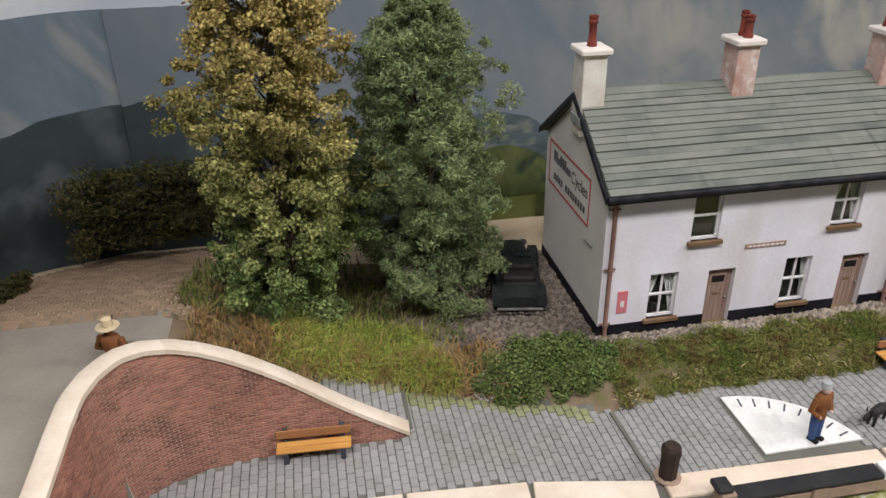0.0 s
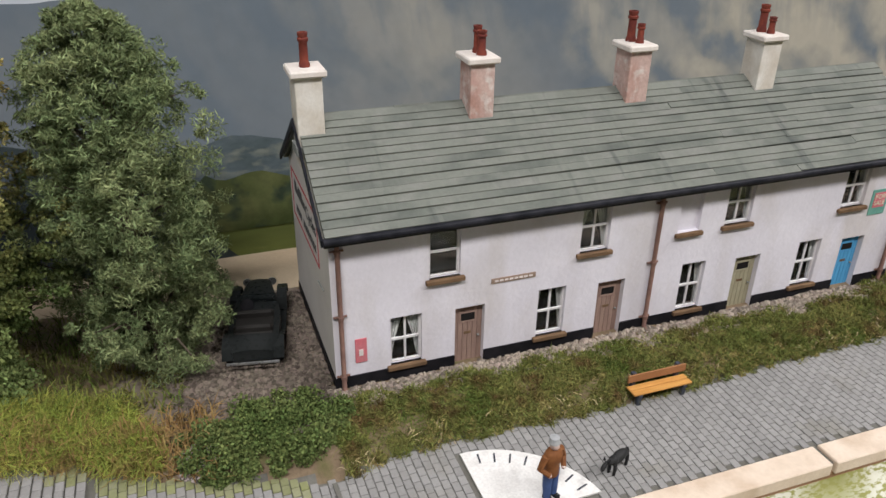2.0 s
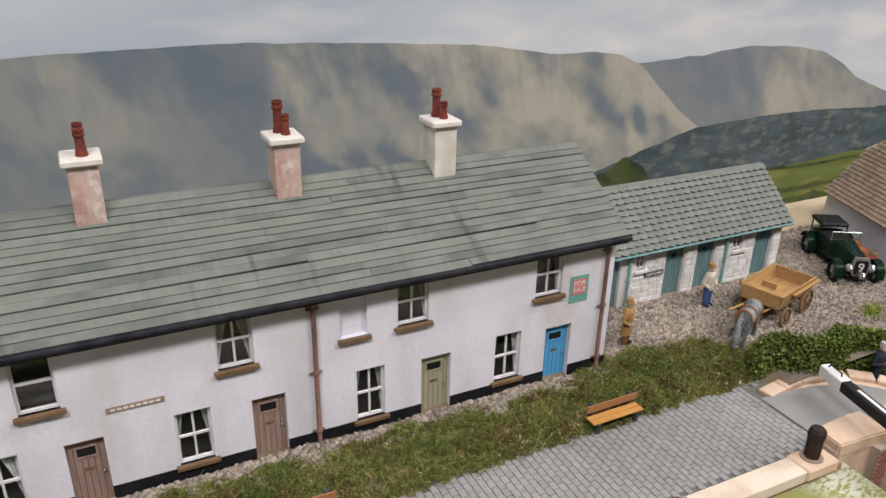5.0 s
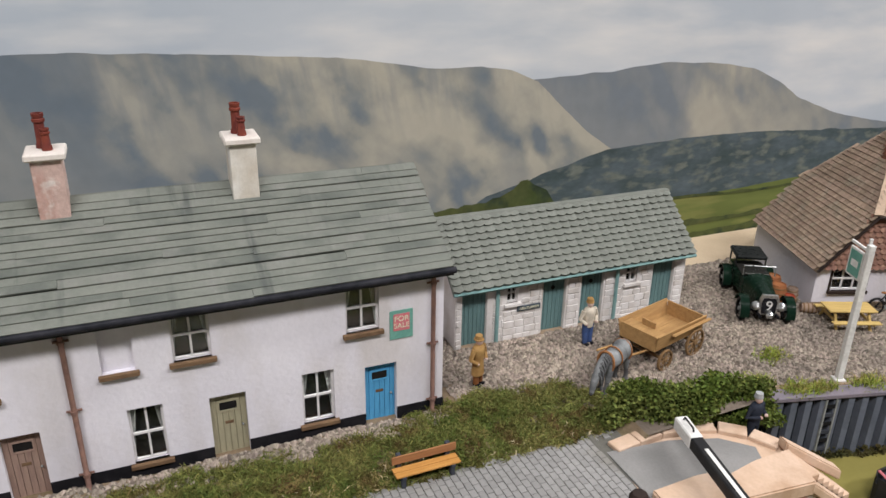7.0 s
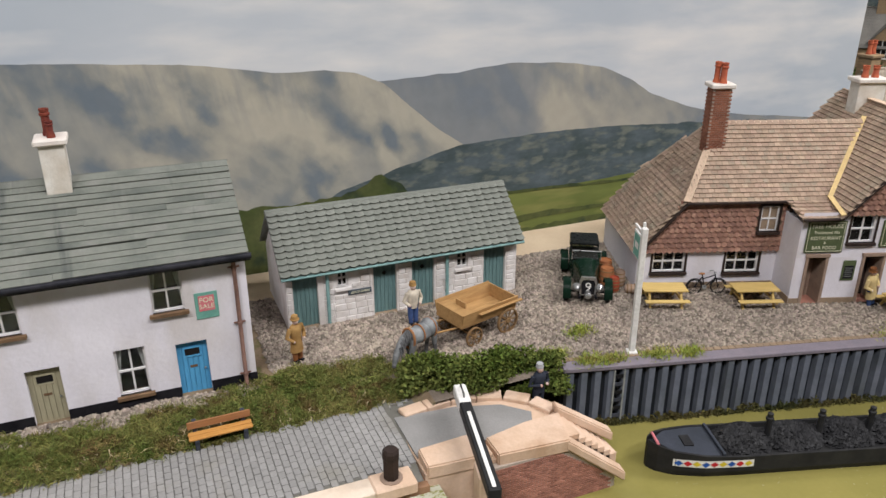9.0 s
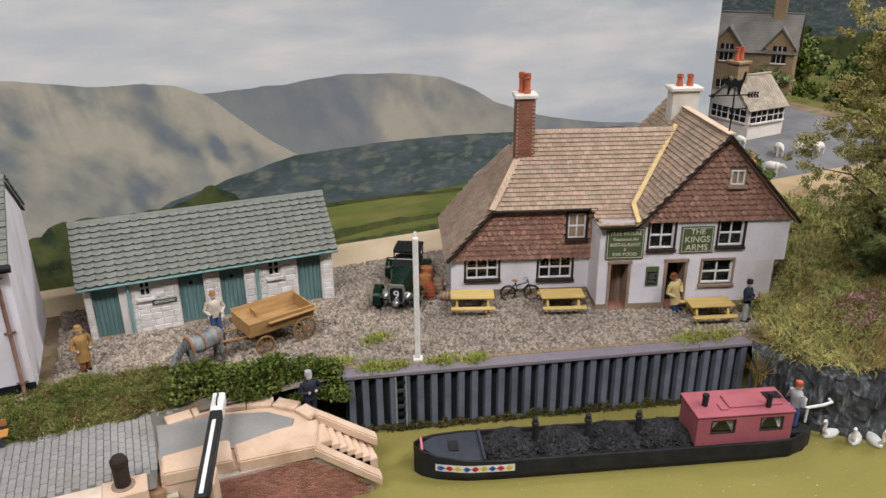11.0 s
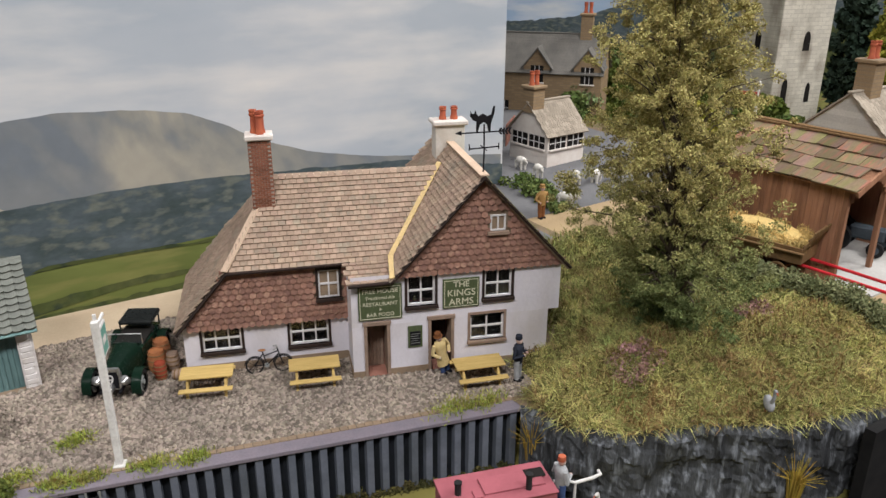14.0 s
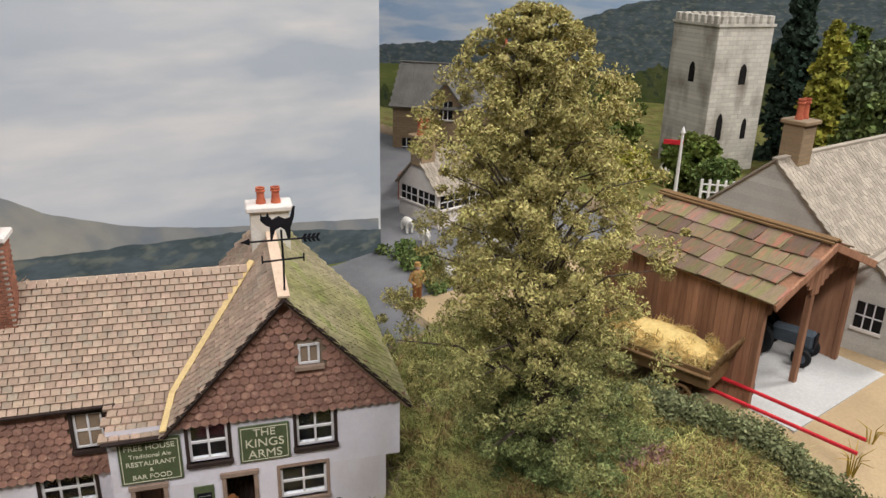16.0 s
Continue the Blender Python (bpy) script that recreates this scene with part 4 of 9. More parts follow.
def lock_side():
    lk = thing("canal_lock", at(0, 0, 0), "canal lock side of pale pinkish coping stones", "lock", kind="structure")
    coping_run(lk, [(8.1, 13.15, 0), (12, 12.92, 0), (33.9, 12.9, 0)], 0.78, -0.14, 0.42, 6.4, "lock_coping")
    coping_run(lk, [(-5.2, 14.2, 0), (-2, 14.05, 0), (1, 13.95, 0), (2.6, 13.92, 0), (4, 13.85, 0), (5.7, 13.45, 0), (7.9, 13.08, 0)], 0.75, -0.16, 0.35, 3.4, "coping")
    bm = B()
    box(bm, 8.1, 34.4, 13.0, 13.9, -3.0, -0.5)
    part("chamber_wall", bm, "wet_stone", lk, "wet brown chamber wall")
    bm = B()
    prism(bm, [(-6, 14.3), (-2, 14.12), (1, 14.02), (4, 13.92), (8.1, 13.12), (8.1, 14.2), (-6, 15.0)], -3, -0.45, "z")
    part("bank_wall", bm, "wet_stone", lk)
    # lock head with its tail wing
    bm = B()
    prism(bm, [(34.35, 13.25), (39.2, 12.95), (40.0, 14.6), (38.8, 16.0), (36.6, 16.4), (34.35, 16.2)], -3, -0.27, "z")
    part("head_core", bm, "lock_stone", lk)
    bm = B()
    prism(bm, [(34.4, 14.1), (38.6, 14.0), (39.0, 14.9), (38.2, 15.7), (36.6, 16.2), (34.4, 16.4)], -0.27, -0.19, "z")
    part("head_paving", bm, "sett", lk, "blue-grey slate paving")
    arc = [(39.55, 14.55, 0), (39.2, 15.3, 0), (38.5, 15.95, 0), (37.6, 16.3, 0), (36.5, 16.5, 0), (34.75, 16.25, 0)]
    coping_run(lk, arc, -0.55, -0.12, 0.3, 0.95, "lock_stone")
    bm = B()
    prism(bm, [(34.4, 13.2), (36.6, 13.05), (36.65, 14.25), (36.1, 14.3), (34.45, 14.2)], -0.45, 0.05, "z")
    bmesh.ops.bevel(bm, geom=list(bm.edges), offset=0.05, segments=2, affect="EDGES")
    part("coping_stone", bm, "lock_stone", lk, "raised gate-side block")
    bm = B()
    prism(bm, [(36.75, 12.95), (39.3, 12.75), (39.75, 14.3), (38.3, 14.25), (36.75, 13.95)], -0.5, 0.0, "z")
    bmesh.ops.bevel(bm, geom=list(bm.edges), offset=0.05, segments=2, affect="EDGES")
    part("coping_stone", bm, "lock_stone", lk)
    bm = B()
    box(bm, 32.6, 33.95, 12.82, 13.72, -0.5, -0.08, 0.05)
    part("coping_stone", bm, "lock_stone", lk, "bollard base block")
    # brick tail wall under the sloping coping
    bm = B()
    prism(bm, [(36.0, -3.0), (41.3, -3.0), (41.3, -2.15), (39.2, -0.42), (36.0, -0.42)], 12.85, 13.3, "y")
    wing = part("wing_wall", bm, "mortar", lk)
    places = []
    for r in range(30):
        z = -2.75 + r * 0.085
        for c in range(24):
            x = 36.1 + (c + 0.5 * (r % 2)) * 0.235
            lim = 41.2 if z < -2.15 else 41.2 - (z + 2.15) * 1.21
            if x < lim - 0.1 and z < -0.5:
                places.append(at(x, 12.85, z))
    bm = B()
    box(bm, -0.108, 0.108, -0.02, 0.02, -0.034, 0.034)
    pieces("brick", bm, "brick", wing, places, "brick_rest", 260)
    for (x0, y0, z0), (x1, y1, z1), wd in (((39.15, 12.75, 0.0), (41.5, 12.5, -1.85), 0.5), ((39.65, 14.3, 0.2), (41.75, 13.75, -1.1), 0.45)):
        bm = B()
        vs = []
        for x, y, z in ((x0, y0, z0), (x1, y1, z1)):
            vs.append([bm.verts.new((x, y, z)), bm.verts.new((x + 0.08, y + wd, z)), bm.verts.new((x + 0.08, y + wd, z - 0.38)), bm.verts.new((x, y, z - 0.38))])
        for i in range(4):
            bm.faces.new((vs[0][i], vs[1][i], vs[1][(i + 1) % 4], vs[0][(i + 1) % 4]))
        bm.faces.new(vs[0][::-1])
        bm.faces.new(vs[1])
        bmesh.ops.recalc_face_normals(bm, faces=bm.faces)
        bmesh.ops.bevel(bm, geom=list(bm.edges), offset=0.05, segments=2, affect="EDGES")
        part("sloping_coping", bm, "lock_stone", lk)
    for i in range(7):
        bm = B()
        box(bm, 39.4 + i * 0.27, 39.95 + i * 0.27, 13.2, 14.35, -3, -0.22 - i * 0.21, 0.03)
        part("step", bm, "lock_stone", lk)
    bm = B()
    prism(bm, [(39.6, 14.3), (41.6, 13.9), (41.7, 14.4), (41.2, 16.5), (38.8, 16.4)], -3, -1.9, "z")
    part("bank_wall", bm, "earth", lk)
    return lk


towpath()
lock_side()

# ---- curved brick approach wall ----
def approach_wall():
    w = thing("approach_wall", at(0, 0, 0), "curved red brick wall with sloping pale stone coping", "wall", kind="structure")
    plan = [(1.9, 16.85, -0.05), (0.73, 16.9, 0.68), (-0.02, 16.92, 1.2), (-0.73, 16.94, 1.75), (-1.42, 16.92, 2.3), (-2.1, 16.88, 2.78), (-2.76, 16.84, 3.2), (-3.4, 16.76, 3.55), (-4.0, 16.6, 3.85),
            (-4.6, 16.33, 4.05), (-5.1, 16.02, 4.1), (-5.5, 15.6, 4.0), (-5.78, 15.0, 3.85), (-5.9, 14.2, 3.65), (-5.95, 13.2, 3.5), (-5.98, 12.0, 3.4), (-6.0, 9.0, 3.3)]
    pv = [Vector(p) for p in plan]
    # dense line
    line = []
    for a, b in zip(pv, pv[1:]):
        n = max(2, int((b - a).xy.length / 0.12))
        line += [a + (b - a) * i / n for i in range(n)]
    line.append(pv[-1])
    s = [0.0]
    for a, b in zip(line, line[1:]):
        s.append(s[-1] + (b - a).xy.length)
    bx, by, bz = [np.interp(np.arange(0, s[-1], 0.02), s, [p[k] for p in line]) for k in range(3)]

    def on(d):
        i = min(int(d / 0.02), len(bx) - 2)
        t = Vector((bx[min(i + 4, len(bx) - 1)] - bx[max(i - 4, 0)], by[min(i + 4, len(bx) - 1)] - by[max(i - 4, 0)], 0)).normalized()
        return Vector((bx[i], by[i], bz[i])), t
    bm = B()
    prev = None
    n = int(s[-1] / 0.15)
    for i in range(n + 1):
        p, t = on(s[-1] * i / n)
        nrm = Vector((t.y, -t.x, 0))
        ring = [bm.verts.new((p.x, p.y, -0.9)), bm.verts.new((p.x, p.y, p.z - 0.06)), bm.verts.new((p.x + nrm.x * 0.4, p.y + nrm.y * 0.4, p.z - 0.06)), bm.verts.new((p.x + nrm.x * 0.4, p.y + nrm.y * 0.4, -0.9))]
        if prev:
            for k in range(3):
                bm.faces.new((prev[k], ring[k], ring[k + 1], prev[k + 1]))
        prev = ring
    bmesh.ops.recalc_face_normals(bm, faces=bm.faces)
    part("wall_core", bm, "mortar_pink", w)
    near, far = [], []
    for r in range(56):
        z = -0.27 + r * 0.082
        d = 0.12 * (r % 2)
        while d < s[-1] - 0.2:
            p, t = on(d + 0.11)
            if z < p.z - 0.1 and p.y > 12.2:
                m = at(p.x, p.y, z, math.degrees(math.atan2(t.y, t.x)))
                (near if -3.2 < p.x < 1.6 and z < 1.4 else far).append(m)
            d += 0.238
    bm = B()
    box(bm, -0.1, 0.1, -0.016, 0.018, -0.027, 0.027)
    pieces("brick", bm, "brick", w, near + far, "brick_rest", 300)
    # coping in lengths that follow the slope
    n = int(s[-1] / 0.75)
    for i in range(n):
        bm = B()
        prev = None
        for j in range(4):
            p, t = on(min(s[-1] - 0.02, s[-1] * (i + (j / 3) * 0.985) / n))
            nrm = Vector((t.y, -t.x, 0))
            a, b = -0.07, 0.46
            ring = [bm.verts.new((p.x + nrm.x * o, p.y + nrm.y * o, p.z + h)) for o, h in ((a, -0.07), (a, 0.07), (a + 0.06, 0.11), (b - 0.06, 0.11), (b, 0.07), (b, -0.07))]
            if prev:
                for k in range(6):
                    bm.faces.new((prev[k], ring[k], ring[(k + 1) % 6], prev[(k + 1) % 6]))
            else:
                bm.faces.new(ring[::-1])
            prev = ring
        bm.faces.new(prev)
        bmesh.ops.recalc_face_normals(bm, faces=bm.faces)
        part("coping_stone", bm, "coping", w, smooth=True)
    # small arch opening at the foot of the bridge
    bm = B()
    lathe(bm, [(0.75, -0.35), (0.75, 0.05), (0.55, 0.05)], 20, at(-5.3, 14.35, 0.1, 90, 90, 0))
    part("arch_ring", bm, "brick_rest", w, "dark brick arch ring")


approach_wall()


def parapet():
    w = thing("parapet", at(-9.4, 17.2, 3.0), "short red brick bridge parapet with pale coping", "parapet", kind="structure")
    bm = B()
    box(bm, -0.25, 0.15, -6, 2.2, -0.3, 1.0)
    part("wall_core", bm, "mortar", w)
    places = [at(0.15, -5.8 + (c + 0.5 * (r % 2)) * 0.238, -0.2 + r * 0.082, 90) for r in range(14) for c in range(33)]
    bm = B()
    box(bm, -0.11, 0.11, -0.02, 0.02, -0.033, 0.033)
    pieces("brick", bm, "brick", w, places[::-1], "brick_rest", 200)
    bm = B()
    box(bm, -0.32, 0.24, -6, 2.3, 1.0, 1.16, 0.04)
    part("coping_stone", bm, "coping", w)


parapet()


def cobbles():
    lane = thing("lane_cobbles", at(0, 0, 0), "worn tan cobbles of the rising lane", "cobbles", kind="structure")
    places = []
    for i in range(34):
        for j in range(30):
            x, y = -11.0 + i * 0.42 + 0.2 * (j % 2), 19.9 + j * 0.33
            if x < -3.6 - 0.1 * (y - 20) and -11.2 + max(0, (y - 26)) * 0.8 < x:
                places.append(at(x, y, land(x, y) - 0.01, random.uniform(-4, 4)))
    bm = B()
    box(bm, -0.19, 0.19, -0.145, 0.145, -0.03, 0.04, 0.025)
    pieces("cobble", bm, "cobble", lane, places, None, 300)


cobbles()

# ---- steel piling ----
def piling():
    ax, ay, bx, by = 41.35, 16.6, 57.75, 12.42
    length = math.hypot(bx - ax, by - ay)
    p = thing("sheet_piling", at(ax, ay, 0, math.degrees(math.atan2(by - ay, bx - ax))), "blue-grey corrugated steel canal piling with capping", "piling", kind="structure")
    # Back sheet coloured dark to deepen the shade in the recesses.
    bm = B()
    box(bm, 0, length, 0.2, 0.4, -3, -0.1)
    part("back_sheet", bm, "pile_dark", p, "recessed sheet with shade put into its dark colour")
    n = 31
    step = length / n
    bm = B()
    prism(bm, [(-0.15, 0.2), (-0.12, -0.08), (0.12, -0.08), (0.15, 0.2)], -2.9, -0.1, "z")
    pieces("pile_rib", bm, "pile", p, [at((i + 0.5) * step, 0, 0) for i in range(n)])
    bm = B()
    box(bm, -0.05, length + 0.02, -0.16, 0.45, -0.1, 0.06, 0.02)
    part("capping", bm, "pile_cap", p, "purple-grey capping beam")
    for i in range(6):
        bm = B()
        box(bm, 2.05, 2.37, -0.13, -0.085, -0.5 - i * 0.36, -0.36 - i * 0.36)
        part("ladder_rung", bm, "bench_leg" if i % 2 else "skirt", p)
    bm = B()
    box(bm, 1.98, 2.04, -0.14, -0.08, -2.6, -0.15)
    box(bm, 2.38, 2.44, -0.14, -0.08, -2.6, -0.15)
    part("ladder_rail", bm, "lead", p)
    # brick edging behind the capping
    places = [at(0.2 + i * 0.3, 0.6, 0.03, random.uniform(-1, 1)) for i in range(int(length / 0.3))]
    bm = B()
    box(bm, -0.14, 0.14, -0.12, 0.12, -0.05, 0.03, 0.012)
    pieces("edging_brick", bm, "plinth_brown", p, places)


piling()

# ---- right-hand bank: rock face, mound and farm ground ----
EDGE = [(57.75, 12.4), (58.15, 11.6), (58.35, 10.3), (59.5, 9.0), (61.2, 7.95), (63.0, 7.0), (64.4, 5.8), (66.5, 5.2), (70, 4.4), (80, 4.3), (100, 4.3), (140, 4.3)]


def mound(x, y):
    """Height of the ground to the right of the inn."""
    c = max(0.0, min(1.0, (y - 11.8) / 1.4))
    d = max(0.0, (x - 58.2 - 1.5 * c) * 0.55 + (y - 11.0) * 0.12 * (1 - c))
    h = 0.25 - 0.27 * c + 2.3 * (1 - math.exp(-d / 2.6))
    if y > 17:
        h = 0.1 + (h - 0.1) * max(0.0, min(1.0, (x - 60.5) / 6.0))
    edge = float(np.interp(x, [e[0] for e in EDGE], [e[1] for e in EDGE]))
    near = max(0.0, min(1.0, (y - edge) / 3.5))
    h = h * (0.35 + 0.65 * near)
    if x > 69.5:
        h = max(h, 2.5 * near) if y < 24 else h
    if y > 24:
        h += 0.6 * min(1, (y - 24) / 6)
    h += 0.12 * noise.noise((x * 0.6, y * 0.6, 2)) * (x < 71)
    return h if x < 88 else h - min(4.5, (x - 88) * 0.25)


def build_mound():
    xs = [e[0] for e in EDGE]
    line = []
    for (a, b), (c, d) in zip(EDGE, EDGE[1:]):
        n = max(2, int(math.hypot(c - a, d - b) / (0.4 if a < 70 else 2)))
        line += [(a + (c - a) * i / n, b + (d - b) * i / n) for i in range(n)]
    line.append(EDGE[-1])
    vs, fs, mi = [], [], []
    steps = [0, 0.3, 0.6, 1, 1.5, 2, 2.6, 3.2, 4, 5, 6, 7, 8, 9.5, 11, 13, 15, 17, 20, 24, 28, 33, 40, 50, 70]
    for x, y in line:
        for d in steps:
            px, py = x, y + d
            vs.append((px, py, mound(px, py)))
    n = len(steps)
    for i in range(len(line) - 1):
        for j in range(n - 1):
            a = i * n + j
            fs.append((a, a + n, a + n + 1, a + 1))
            x, y = vs[a][0], vs[a][1]
            k = 0
            if x > 70.2 - (y - 12) * 0.25 and y < 22:
                k = 1
            elif y > 22 and x < 84:
                k = 2
            elif x > 84:
                k = 3
            mi.append(k)
    ob = raw("ground", vs, fs, "earth")
    for k in ("sand", "road_far", "grass_bank"):
        ob.data.materials.append(M[k])
    ob.data.polygons.foreach_set("material_index", mi)
    ob.data.shade_smooth()
    tagged(ob, "grassy mound, sandy farmyard and grey road beyond", "ground", kind="structure")
    # rock face
    rows = 22
    vs, fs = [], []
    face_line = [p for p in line if p[0] < 72]
    dense = []
    for (a, b), (c, d) in zip(face_line, face_line[1:]):
        dense += [(a + (c - a) * t / 3, b + (d - b) * t / 3) for t in range(3)]
    for i, (x, y) in enumerate(dense):
        top = mound(x, y) + 0.02
        for j in range(rows + 1):
            z = top + (-3.0 - top) * j / rows
            f = noise.fractal((x * 0.7, y * 0.7, z * 0.35), 1.0, 2.2, 5)
            crack = abs(noise.noise((x * 2.6, y * 2.6, z * 0.5)))
            o = 0.42 * f + 0.25 * crack + 0.12 * (j / rows) + 0.1
            ledge = 0.14 * math.floor(2.2 * (noise.noise((x * 0.8, y * 0.8, z * 1.4)) + 1))
            o = (o + ledge * 0.7) * min(1, j / 2)
            vs.append((x - 0.55 * o, y - 0.8 * o, z))
    n = rows + 1
    fs = [(i * n + j, i * n + j + 1, (i + 1) * n + j + 1, (i + 1) * n + j) for i in range(len(dense) - 1) for j in range(rows)]
    ob = raw("rock_face", vs, fs, "rock")
    tagged(ob, "blue-grey cracked rock face rising from the canal", "rock", kind="structure")


build_mound()
bm = B()
box(bm, -12.2, 100, 3.9, 4.2, -1.0 / K, -2.3)
box(bm, 66.2, 100, 3.85, 4.25, -2.4, 0.75)
solid("layout_skirt", bm, "skirt", "matt black fascia along the layout's front", "fascia", "structure")
bm = B()
box(bm, -12.2, 130, 4.2, 78, -6.5, -5.2)
solid("baseboard", bm, "skirt", "dark timber baseboard under the layout", "baseboard", "structure")

# ---- the white terrace ----
def chimney(parent, x, y, z0, w, d, h, shaft, cap, pots, pot, front=None):
    """A stack with a capping slab and pots; its parts lie one level down."""
    bm = B()
    box(bm, x - w / 2, x + w / 2, y - d / 2, y + d / 2, z0, h, 0.02)
    st = part("chimney", bm, shaft, parent, "weathered chimney stack")
    bm = B()
    box(bm, x - w / 2 - 0.13, x + w / 2 + 0.13, y - d / 2 - 0.13, y + d / 2 + 0.13, h, h + 0.2, 0.04)
    part("cap", bm, cap, st)
    for px, py, ph, r in pots:
        bm = B()
        lathe(bm, [(r * 1.15, 0), (r * 1.1, 0.1), (r * 0.9, 0.16), (r * 0.86, ph * 0.72), (r * 1.12, ph * 0.76), (r * 1.12, ph * 0.83), (r * 0.9, ph * 0.86), (r * 1.05, ph * 0.93), (r * 1.05, ph), (r * 0.7, ph), (r * 0.65, ph * 0.6)], 14)
        part("chimney_pot", bm, pot, st, m=at(x + px, y + py, h + 0.2), smooth=True)
    return st


def door(parent, m, w, h, material, pane=True, frame="pale"):
    bm = B()
    box(bm, 0.005, w - 0.005, 0.045, 0.08, 0, h)
    d = part("door", bm, material, parent, m=m)
    n = 6
    for i in range(n):
        bm = B()
        box(bm, w * i / n + 0.006, w * (i + 1) / n - 0.006, 0, 0.045, 0, h, 0.006)
        part("board", bm, material, d)
    if pane:
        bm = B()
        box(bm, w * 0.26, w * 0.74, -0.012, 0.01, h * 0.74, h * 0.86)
        part("door_light", bm, "inside", d, "small glazed light coloured dark for the unlit inside")
        bm = B()
        for a in ((w * 0.22, w * 0.26, h * 0.71, h * 0.89), (w * 0.74, w * 0.78, h * 0.71, h * 0.89), (w * 0.26, w * 0.74, h * 0.71, h * 0.74), (w * 0.26, w * 0.74, h * 0.86, h * 0.89)):
            box(bm, a[0], a[1], -0.025, 0.005, a[2], a[3])
        part("light_frame", bm, material, d)
    bm = B()
    ball(bm, (w * 0.86, -0.05, h * 0.48), (0.035, 0.05, 0.035), 8)
    part("door_knob", bm, "lead", d)
    bm = B()
    box(bm, w * 0.38, w * 0.62, -0.015, 0.005, h * 0.52, h * 0.56)
    part("letter_plate", bm, "sill", d)
    return d


def drainpipe(parent, x, top, low, y=-0.12):
    bm = B()
    tube(bm, [(x, y - 0.15, top), (x, y, top - 0.25), (x, y, low + 0.15), (x, y - 0.12, low)], 0.075, 10)
    p = part("drainpipe", bm, "pipe", parent, smooth=True)
    for z in (top - 0.45, (top + low) / 2, low + 0.5):
        bm = B()
        tube(bm, [(x, y, z - 0.05), (x, y, z + 0.05)], 0.1, 10)
        box(bm, x - 0.2, x + 0.2, y + 0.04, y + 0.09, z - 0.025, z + 0.025)
        part("bracket", bm, "pipe", p)


def terrace():
    L, D, H = 21.6, 6.2, 5.25
    t = thing("terraced_cottages", at(8.8, 20.27, 0), "long whitewashed cottage terrace with slate roof and four chimneys", "house")
    doors = [(3.8, 0.98, "door_brown"), (8.78, 1.0, "door_brown"), (14.22, 1.05, "door_khaki"), (18.95, 1.05, "door_blue")]
    lower = [(1.72, 1.0, 0.5, 2.2, "drawn"), (6.62, 0.98, 0.5, 2.25, "side"), (12.0, 0.95, 0.42, 2.25, "side"), (16.95, 1.0, 0.5, 2.3, "side")]
    upper = [(2.95, 0.98, 3.3, 5.0, ""), (7.95, 1.02, 3.35, 5.05, "drawn"), (13.4, 1.05, 3.5, 5.05, "side"), (18.4, 1.05, 3.42, 5.0, "side")]
    holes = [(x, x + w, -0.2, 2.12) for x, w, c in doors] + [(x, x + w, a, b) for x, w, a, b, c in lower + upper] + [(11.55, 12.4, 3.5, 5.05)]
    bm = B()
    opening_wall(bm, 0, L, -0.3, H, holes, 0.3)
    part("front_wall", bm, "render", t, "lime-washed front wall with faint stains")
    prof = [(0, -0.3), (0, H), (D / 2, 7.42), (D, H), (D, -0.3)]
    # Left gable gets the render darkened for shade, right gable the plain one.
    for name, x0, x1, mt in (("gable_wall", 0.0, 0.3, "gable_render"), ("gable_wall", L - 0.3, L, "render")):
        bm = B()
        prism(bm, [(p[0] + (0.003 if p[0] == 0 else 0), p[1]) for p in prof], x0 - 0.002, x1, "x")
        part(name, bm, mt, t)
    bm = B()
    box(bm, 0.3, L - 0.3, D - 0.3, D, -0.3, H)
    part("rear_wall", bm, "render", t)
    edges = sorted([0.0] + [v for x, w, c in doors for v in (x, x + w)] + [L])
    for a, b in zip(edges[::2], edges[1::2]):
        bm = B()
        box(bm, a - (0.03 if a == 0 else 0), b + (0.03 if b == L else 0), -0.035, 0.0, -0.3, 0.42, 0.008)
        part("plinth", bm, "tar", t, "black tarred plinth")
    bm = B()
    box(bm, -0.035, -0.004, -0.03, D, -0.3, 0.42)
    part("plinth", bm, "tar", t, "black tarred plinth")
    for i, (x, w, c) in enumerate(doors):
        door(t, at(x, 0.2, -0.18), w, 2.28, c)
    for x, w, a, b, cur in lower:
        window(t, at(x, 0, a), w, b - a, 2, 2, curtain=cur)
    for i, (x, w, a, b, cur) in enumerate(upper):
        window(t, at(x, 0, a), w, b - a, 1 if i == 0 else 2, 2, curtain=cur)
    # blind window
    bm = B()
    box(bm, 11.55, 12.4, 0.17, 0.29, 3.5, 5.05)
    bw = part("blind_window", bm, "render", t)
    bm = B()
    box(bm, 11.45, 12.5, -0.14, 0.0, 3.36, 3.5, 0.015)
    part("sill", bm, "sill", bw)
    # roof: overlapping strips of slate, each one a piece
    y0, z0, y1, z1 = -0.38, H + 0.06, D / 2, 7.62
    run = Vector((0, y1 - y0, z1 - z0))
    n = 15
    slope = math.degrees(math.atan2(run.z, run.y))
    bm = B()
    prism(bm, [(y0, z0 - 0.06), (y1, z1 - 0.08), (2 * y1 - y0, z0 - 0.06), (2 * y1 - y0 - 0.05, z0 - 0.16), (y1, z1 - 0.2), (y0 + 0.05, z0 - 0.16)], -0.12, L + 0.1, "x")
    roof = part("roof", bm, "slate", t, "grey-green slate roof in long courses")
